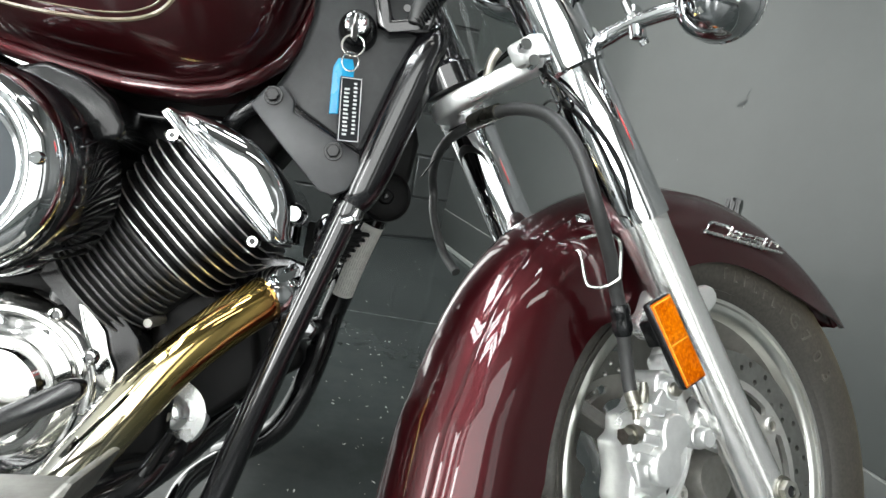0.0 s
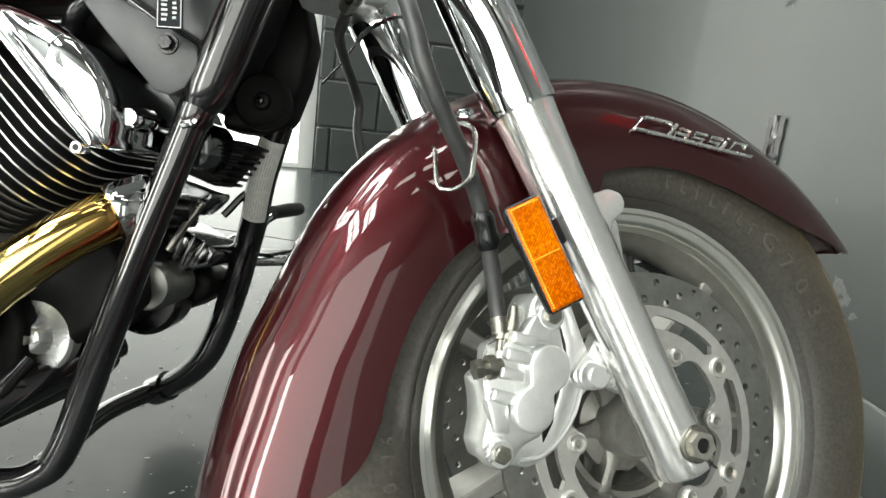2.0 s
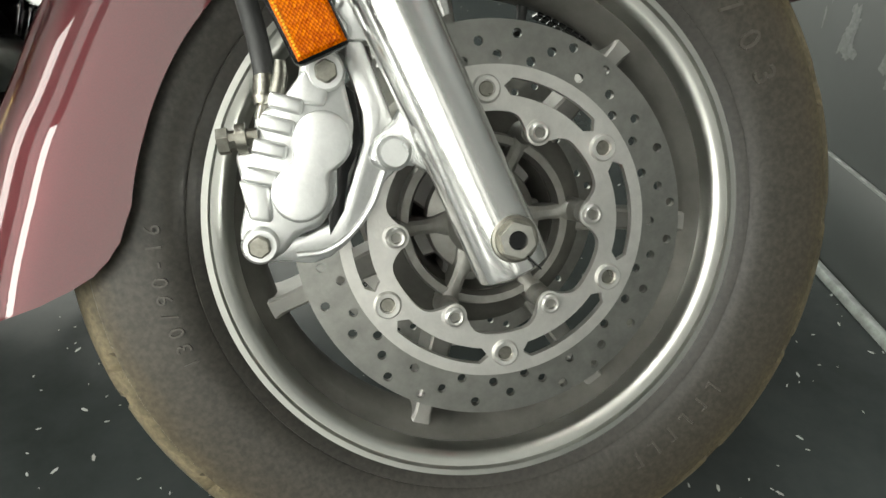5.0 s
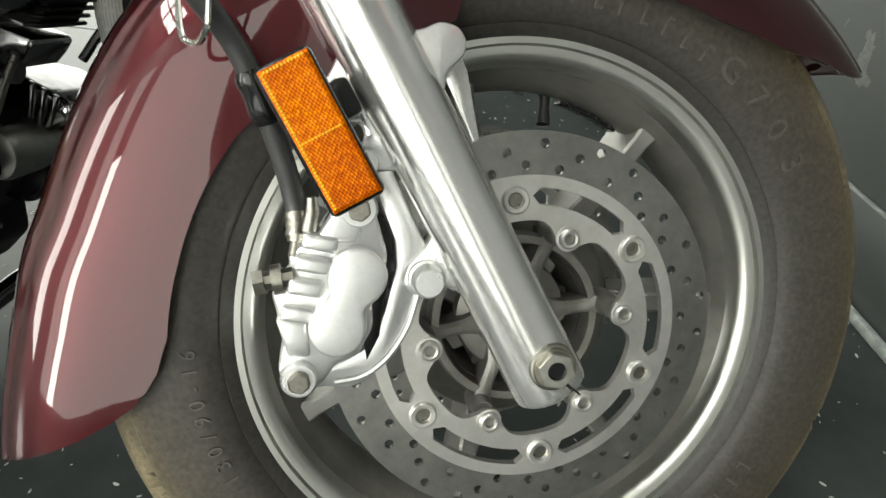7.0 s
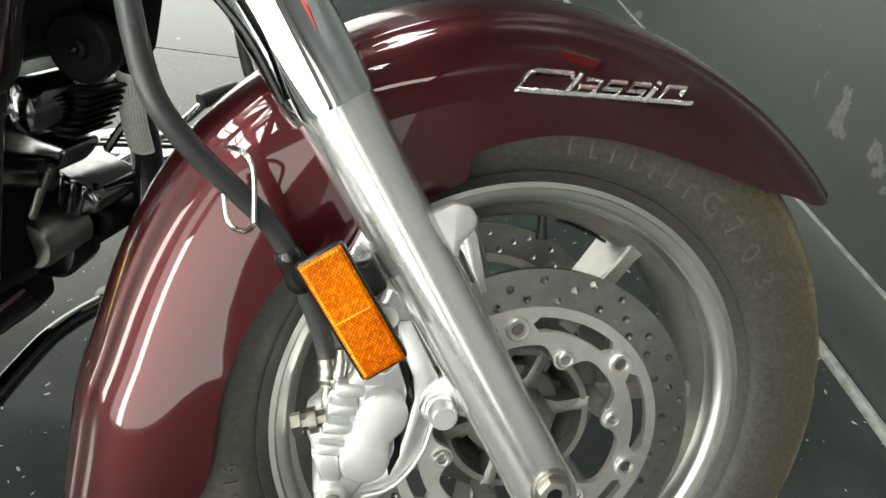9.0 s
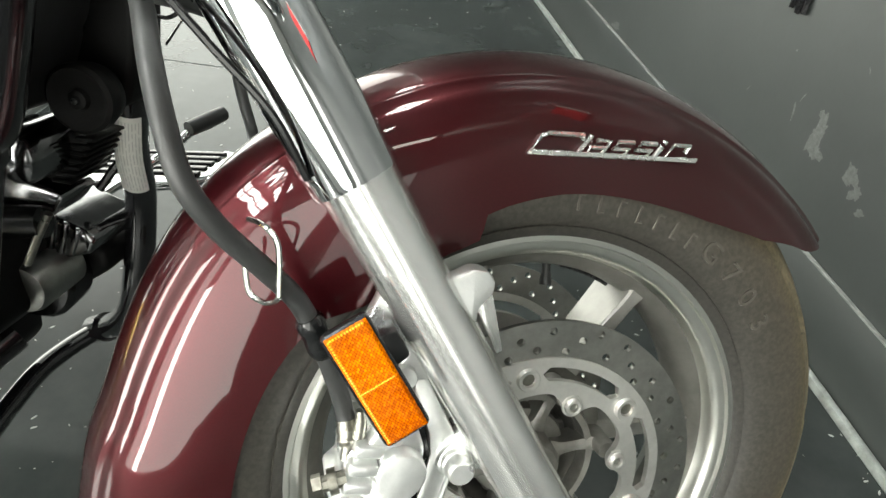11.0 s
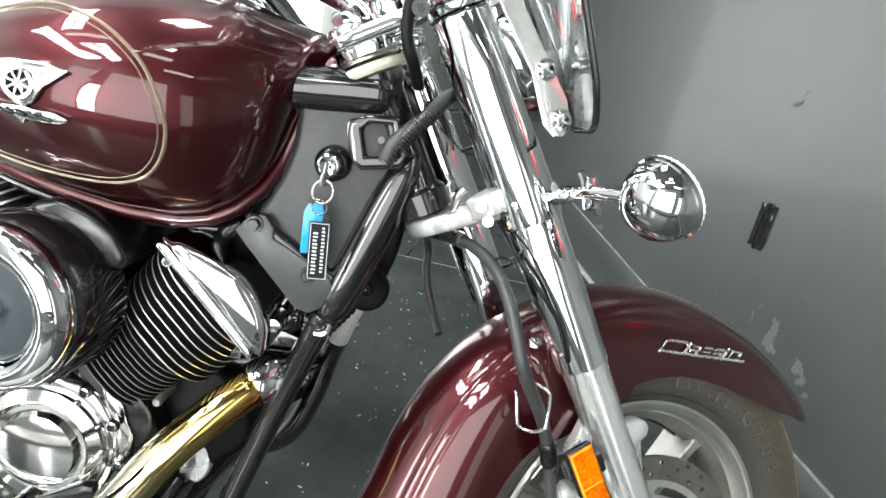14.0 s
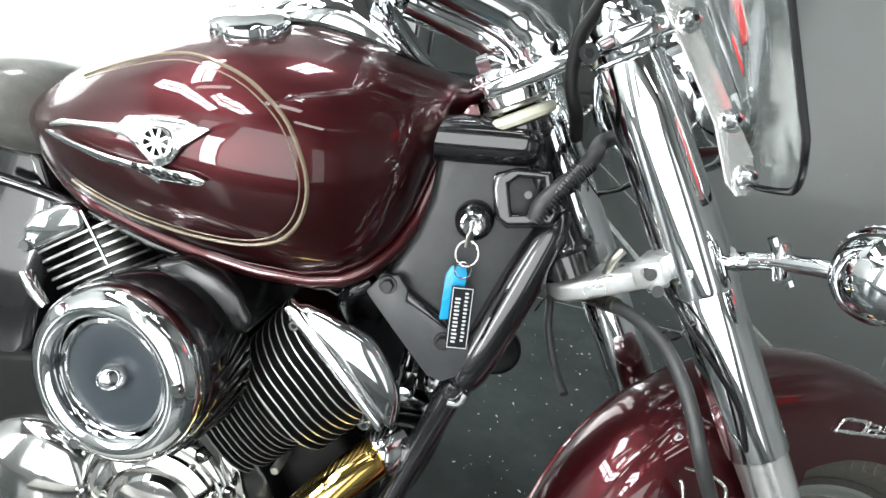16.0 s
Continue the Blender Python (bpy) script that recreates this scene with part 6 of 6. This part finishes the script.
part("chrome_ring", ring_y([(0.094, -0.152), (0.0955, -0.160), (0.0935, -0.170), (0.088, -0.178), (0.078, -0.1835), (0.070, -0.1835), (0.0655, -0.180), (0.0640, -0.174), (0.0640, -0.165)], 0, 0, 96, cy=BM, ends=False), CHROME, ac, "wide polished chrome ring")
part("inner_ring", ring_y([(0.0640, -0.166), (0.0605, -0.172), (0.0570, -0.1725), (0.0540, -0.168), (0.0535, -0.160)], 0, 0, 72, cy=BM, ends=False), CHROME, ac)
part("cover_plate", ring_y([(0.0560, -0.160), (0.0550, -0.167), (0.052, -0.168), (0.020, -0.164), (0.001, -0.163)], 0, 0, 64, cy=BM), material("smoked_cover_plate", (0.026, 0.034, 0.040), 0.3, 0.0, 0.0, vary=0.06, scale=30, ior=1.40), ac, "smoked dark cover plate")
part("cover_bolt", ring_y([(0.001, -0.186), (0.006, -0.185), (0.0105, -0.181), (0.0125, -0.174), (0.0145, -0.171), (0.0145, -0.160)], 0.0, 0.0, 28, cy=BM), CHROME, ac, "domed chrome centre bolt")
for a in (12, 132, 252):
    part("ring_screw", ring_y([(0.0025, -0.1845), (0.0055, -0.1845), (0.0065, -0.181), (0.0065, -0.174)], 0.081 * math.cos(radians(a)), 0.081 * math.sin(radians(a)), 16, cy=BM), CHROME, ac)
for k in range(9):
    a = 38 - k * 10.5
    part("side_rib", block((0.006, 0.070, 0.0028), 0.001, pose(0, 0, 0, 0, -a, 0) @ Matrix.Translation((0.0985, BM - 0.114, 0)) @ pose(0, 0, 0, 22, 0, 0)), GLOSS, ac)
part("intake_snout", slab([(-0.790, 0.325), (-0.755, 0.338), (-0.718, 0.329), (-0.690, 0.312), (-0.672, 0.288), (-0.674, 0.272), (-0.700, 0.262), (-0.76, 0.29)], BM - 0.150, BM - 0.02, 0.010, 3), BLACK, bike, "black plastic intake duct", BODY)

# -- crankcase and round chrome cover --
part("crankcase", slab([(-1.02, 0.14), (-0.90, 0.16), (-0.72, 0.125), (-0.640, 0.070), (-0.600, 0.010), (-0.600, -0.080), (-0.640, -0.120), (-1.02, -0.130)], BM - 0.085, BM + 0.12, 0.012, 3), MATTE, bike, "dark engine crankcase", BODY)
part("crankcase_front", slab([(-0.640, 0.110), (-0.585, 0.140), (-0.525, 0.095), (-0.512, 0.036), (-0.545, 0.004), (-0.600, -0.040), (-0.66, -0.02)], BM - 0.06, BM + 0.09, 0.012, 3), MATTE, bike, "dark front of the crankcase", BODY)
cc = part("clutch_cover", ring_y([(0.108, -0.080), (0.110, -0.094), (0.104, -0.104), (0.094, -0.108), (0.090, -0.104), (0.084, -0.104), (0.080, -0.112), (0.066, -0.118), (0.060, -0.113), (0.054, -0.113), (0.048, -0.121), (0.030, -0.125), (0.001, -0.126)], -0.768, 0.0, 96, cy=BM), CASEM, bike, "stepped round chrome engine cover", BODY)
for a in (30, -2, 62, 100, 140, 180, -38, -70):
    cx, cz = -0.768 + 0.100 * math.cos(radians(a)), 0.100 * math.sin(radians(a))
    part("cover_boss", ring_y([(0.0045, -0.109), (0.0048, -0.113), (0.0068, -0.1125), (0.0085, -0.108), (0.0115, -0.095), (0.0125, -0.080)], cx, cz, 20, cy=BM), CASEM, cc)
    part("cover_bolt", hexagon(0.0044, BM - 0.111, BM - 0.104, cx, cz, 0.0), BLACK, cc)
part("gear_cover", ring_y([(0.092, -0.070), (0.094, -0.088), (0.088, -0.100), (0.074, -0.112), (0.050, -0.121), (0.024, -0.125), (0.001, -0.126)], -0.935, -0.020, 72, cy=BM), CASEM, bike, "domed chrome gear case cover", BODY)
part("case_panel", slab([(-0.735, 0.150), (-0.700, 0.140), (-0.640, 0.075), (-0.618, 0.030), (-0.640, -0.030), (-0.700, -0.020), (-0.74, 0.080)], BM - 0.100, BM - 0.06, 0.006), BLACK, bike, "gloss black engine side panel", BODY)
part("case_strut", slab([(-0.706, 0.104), (-0.696, 0.106), (-0.672, 0.078), (-0.664, 0.055), (-0.655, 0.040), (-0.654, 0.018), (-0.660, 0.000), (-0.676, -0.014), (-0.690, -0.012), (-0.690, 0.060)], BM - 0.106, BM - 0.06, 0.004), CASEM, bike, "chrome engine bracket", BODY)
part("case_bolt", ring_y([(0.002, -0.106), (0.0045, -0.106), (0.0058, -0.103), (0.0058, -0.06)], -0.632, 0.093, 18, cy=BM), HUBM, bike, "dull steel case bolt", BODY)
# oil pipe boss low on the front of the engine
bs = part("oil_filter_cap", ring_y([(0.040, -0.040), (0.041, -0.056), (0.038, -0.060), (0.021, -0.061), (0.017, -0.066), (0.015, -0.071), (0.011, -0.0735), (0.001, -0.074)], -0.605, -0.008, 48, cy=BM), CASTING, bike, "round silver oil filter cap", BODY)
part("cap_bolt", hexagon(0.0065, BM - 0.080, BM - 0.073, -0.605, -0.008, 0.001), BOLTM, bs)
# -- exhaust header --
ex = part("exhaust_header", tube(spline([(-0.500, BM - 0.070, 0.150), (-0.522, BM - 0.092, 0.134), (-0.560, BM - 0.122, 0.098), (-0.595, BM - 0.146, 0.056), (-0.624, BM - 0.160, 0.010), (-0.652, BM - 0.168, -0.036), (-0.680, BM - 0.172, -0.085), (-0.720, BM - 0.175, -0.124), (-0.80, BM - 0.18, -0.142), (-1.20, BM - 0.18, -0.148)], 8), [0.0230] * 8 + [0.0252] * 65, 28), GOLD, bike, "heat gilded chrome exhaust header pipe", BODY)
part("exhaust_collar", tube([v3(-0.498, BM - 0.068, 0.152), v3(-0.506, BM - 0.076, 0.146), v3(-0.517, BM - 0.087, 0.138), v3(-0.521, BM - 0.091, 0.135)], [0.026, 0.030, 0.030, 0.0275], 28), CHROME, ex, "chrome exhaust collar")
part("collar_nut", tube([v3(-0.492, BM - 0.090, 0.172), v3(-0.512, BM - 0.104, 0.160)], 0.0085, 6), CHROME, ex)

# -- front cylinder's far parts that show through the frame --
reg = part("finned_regulator", slab([(-0.500, 0.232), (-0.432, 0.232), (-0.432, 0.218), (-0.462, 0.176), (-0.500, 0.186)], 0.050, 0.105, 0.004, 2), MATTE, bike, "black finned regulator box", BODY)
for k in range(7):
    t = k / 6
    x, z = -0.421 - 0.030 * t, 0.227 - 0.046 * t
    part("regulator_fin", slab([(x - 0.022, z + 0.002), (x - 0.0015, z + 0.0022), (x, z), (x - 0.0015, z - 0.0022), (x - 0.022, z - 0.002)], 0.047, 0.108, 0.0012, 1), MATTE, reg)
dome = part("glossy_reservoir", moved(ring_y([(0.002, -0.034), (0.010, -0.033), (0.017, -0.028), (0.0195, -0.018), (0.0200, 0.0), (0.0200, 0.030)], 0, 0, 32), Matrix.Translation((-0.468, 0.028, 0.218)) @ Matrix.Diagonal((1, 1, 1.35, 1))), DARKM, bike, "gloss black rounded reservoir", BODY)
ledge = part("engine_ledge", slab([(-0.570, 0.190), (-0.510, 0.181), (-0.462, 0.170), (-0.459, 0.164), (-0.468, 0.152), (-0.480, 0.140), (-0.570, 0.150)], 0.040, 0.095, 0.004, 2), DARKM, bike, "gloss black bracket ledge on the engine", BODY)
part("ledge_pipe", tube([v3(-0.570, 0.030, 0.131), v3(-0.520, 0.028, 0.138), v3(-0.474, 0.030, 0.144)], [0.018, 0.0175, 0.016], 20), BLACK, ledge, "satin black pipe end")
part("ledge_rod", tube([v3(-0.462, 0.022, 0.158), v3(-0.478, 0.020, 0.128), v3(-0.492, 0.020, 0.100)], 0.0042, 10), BOLTM, ledge, "grey metal rod")
part("lower_box", slab([(-0.585, 0.128), (-0.520, 0.122), (-0.478, 0.106), (-0.466, 0.096), (-0.474, 0.078), (-0.520, 0.062), (-0.585, 0.050)], 0.090, 0.180, 0.006, 3), DARKM, bike, "gloss black engine cover with ridges", BODY)
for k in range(3):
    part("box_ridge", slab([(-0.512 + 0.013 * k, 0.121 - 0.0055 * k), (-0.506 + 0.013 * k, 0.118 - 0.0055 * k), (-0.520 + 0.013 * k, 0.066 + 0.004 * k), (-0.528 + 0.013 * k, 0.067 + 0.004 * k)], 0.0865, 0.092, 0.002, 2), DARKM, bpy.data.objects["lower_box"])
part("round_cover", ring_y([(0.028, 0.050), (0.029, -0.012), (0.026, -0.019), (0.016, -0.021), (0.001, -0.0215)], -0.524, 0.052, 40, cy=0.060), DISCM, bike, "round dull grey engine plug", BODY)
# T-shaped oil union and bolts low on the engine
uni = part("oil_union", tube(spline([(-0.600, BM - 0.070, -0.030), (-0.612, BM - 0.095, -0.062), (-0.628, BM - 0.100, -0.085)], 5), 0.0095, 12), BLACK, bike, "black oil pipe union low on the engine", BODY)
part("union_arm", tube([v3(-0.640, BM - 0.112, -0.060), v3(-0.616, BM - 0.092, -0.056), v3(-0.596, BM - 0.078, -0.052)], [0.0075, 0.0085, 0.0075], 10), BLACK, uni)
part("union_bolt", tube([v3(-0.634, BM - 0.104, -0.092), v3(-0.639, BM - 0.110, -0.102)], 0.0065, 6), BOLTM, uni, "zinc union bolt")
part("silver_stay", slab([(-0.650, -0.044), (-0.640, -0.044), (-0.616, -0.012), (-0.624, -0.006)], BM - 0.108, BM - 0.098, 0.003, 2), HUBM, bike, "dull silver pipe stay", BODY)
part("second_pipe", tube(spline([(-0.560, BM + 0.02, -0.020), (-0.600, BM - 0.06, -0.058), (-0.660, BM - 0.12, -0.096), (-0.80, BM - 0.15, -0.130)], 6), 0.021, 24), GLOSS, bike, "dark lower exhaust pipe", BODY)

# -- foot controls --
ped = part("brake_pedal", slab([(-0.730, -0.012), (-0.720, 0.010), (-0.648, 0.056), (-0.636, 0.056), (-0.633, 0.046), (-0.640, 0.036), (-0.710, -0.012)], BM - 0.238, BM - 0.222, 0.004), BLACK, bike, "dark grey brake pedal arm", BODY)
part("pedal_pivot", ring_y([(0.004, -0.250), (0.012, -0.248), (0.014, -0.235), (0.014, -0.20)], -0.720, -0.002, 20, cy=BM), CHROME, ped)
part("floorboard", slab([(-0.98, -0.055), (-0.62, -0.020), (-0.600, 0.008), (-0.592, 0.008), (-0.610, -0.030), (-0.98, -0.070)], BM - 0.33, BM - 0.24, 0.004), HUBM, bike, "grey rider floorboard", BODY)
out = [(-0.470, 0.470), (-0.455, 0.440), (-0.470, 0.390), (-0.52, 0.350), (-0.72, 0.345), (-0.74, 0.45), (-0.70, 0.490), (-0.50, 0.490)]
fb = moved(slab(out, 0, 0.010, 0.004), Matrix(((1, 0, 0, 0), (0, 0, 1, 0), (0, 1, 0, 0), (0, 0, 0, 1))))
moved(fb, Matrix.Translation((0, 0, 0.112)) @ pose(0, 0, 0, 0, -6, 0))
board = part("far_floorboard", fb, CASTING, bike, "ribbed silver floorboard on the far side", BODY)
for k in range(5):
    part("rubber_rib", block((0.20, 0.012, 0.007), 0.002, Matrix.Translation((0, 0, 0.112)) @ pose(0, 0, 0, 0, -6, 0) @ Matrix.Translation((-0.585, 0.372 + 0.024 * k, 0.012))), BLACK, board)
part("board_rim", moved(tube(spline([(-0.66, 0.342, 0.002), (-0.53, 0.345, 0.002), (-0.474, 0.384, 0.002), (-0.450, 0.438, 0.002), (-0.466, 0.476, 0.002), (-0.50, 0.494, 0.002)], 6), 0.0075, 12), Matrix.Translation((0, 0, 0.112)) @ pose(0, 0, 0, 0, -6, 0)), CHROME, board, "chrome rim round the board")
part("shift_lever", tube(spline([(-0.62, BM + 0.14, 0.03), (-0.53, BM + 0.30, 0.10), (-0.490, BM + 0.335, 0.140)], 6), 0.0065, 10), CHROME, bike, "chrome gear lever", BODY)
part("lever_rubber", tube([v3(-0.492, BM + 0.325, 0.143), v3(-0.478, BM + 0.352, 0.149), v3(-0.468, BM + 0.388, 0.153)], [0.0110, 0.0120, 0.0110], 14), HOSE, bike, "black ribbed lever rubber", BODY)
part("far_link", tube(spline([(-0.48, BM + 0.09, 0.140), (-0.455, BM + 0.10, 0.175), (-0.43, BM + 0.11, 0.178)], 5), 0.005, 8), BLACK, bike, "black linkage rod", BODY)
part("far_case", slab([(-0.60, 0.05), (-0.515, 0.072), (-0.484, 0.060), (-0.482, 0.036), (-0.515, 0.012), (-0.60, -0.01)], BM + 0.09, BM + 0.17, 0.010, 3), MATTE, bike, "dark engine side case on the far side", BODY)
part("far_cover", ring_y([(0.046, 0.0), (0.048, -0.035), (0.042, -0.042), (0.02, -0.044), (0.001, -0.044)], -0.55, 0.03, 40, cy=BM + 0.09), BLACK, bike, "black round cover low on the engine", BODY)

# -- keys hanging from the lock --
keys = thing("keys", "keys with blue and black plastic tags in the ignition lock", "keys", BODY @ Matrix.Translation((-0.470, BM - 0.137, 0.4395)))
part("key", moved(slab([(-0.0035, 0.004), (0.0035, 0.004), (0.004, -0.006), (0.0075, -0.010), (0.006, -0.022), (-0.006, -0.022), (-0.0075, -0.010), (-0.004, -0.006)], -0.001, 0.001, 0.0006), pose(0, -0.005, 0, 0, 0, 68)), STEEL, keys, "steel key head")
part("ring", tube([v3(0.0115 * math.cos(a) + 0.001, -0.006 + 0.004 * math.sin(a), -0.0285 + 0.0125 * math.sin(a)) for a in [2 * math.pi * k / 30 for k in range(30)]], 0.0011, 6, closed=True), STEEL, keys, "split steel ring")
part("ring", tube([v3(0.0085 * math.cos(a) + 0.001, -0.008 - 0.003 * math.sin(a), -0.046 + 0.009 * math.sin(a)) for a in [2 * math.pi * k / 30 for k in range(30)]], 0.0010, 6, closed=True), STEEL, keys, "small steel ring")
part("blue_tag", moved(slab([(-0.009, 0.0), (0.006, 0.002), (0.009, -0.008), (0.008, -0.055), (-0.012, -0.058), (-0.013, -0.010)], -0.002, 0.001, 0.001), pose(-0.003, -0.004, -0.044, 0, -3, 14)), BLUE, keys, "bright blue plastic tag")
tag_m = pose(0.0055, -0.0095, -0.062, 0, -6, 8)
part("black_tag", moved(slab([(-0.0115, 0.0), (0.0115, 0.0), (0.0115, -0.067), (-0.0115, -0.067)], -0.001, 0.001, 0.0006, 1), tag_m), TAGBLK, keys, "black plastic tag")
b = None
for a, c in (((-0.0102, -0.0018), (0.0102, -0.0010)), ((-0.0102, -0.0658), (0.0102, -0.0650)), ((-0.0104, -0.0658), (-0.0096, -0.0010)), ((0.0096, -0.0658), (0.0104, -0.0010))):
    b = merge(b, box_between((a[0], -0.0014, a[1]), (c[0], -0.0009, c[1])))
for cx, w, lo, n in ((-0.0042, 0.0052, -0.060, 12), (0.0045, 0.0036, -0.058, 13)):
    for k in range(n):
        z = lo + k * 0.0042
        b = merge(b, box_between((cx - w / 2, -0.0014, z), (cx + w / 2 * (1 if k % 3 else 0.7), -0.0009, z + 0.0021)))
part("tag_print", moved(b, tag_m), WHITEINK, keys, "white border and unreadable print bars")
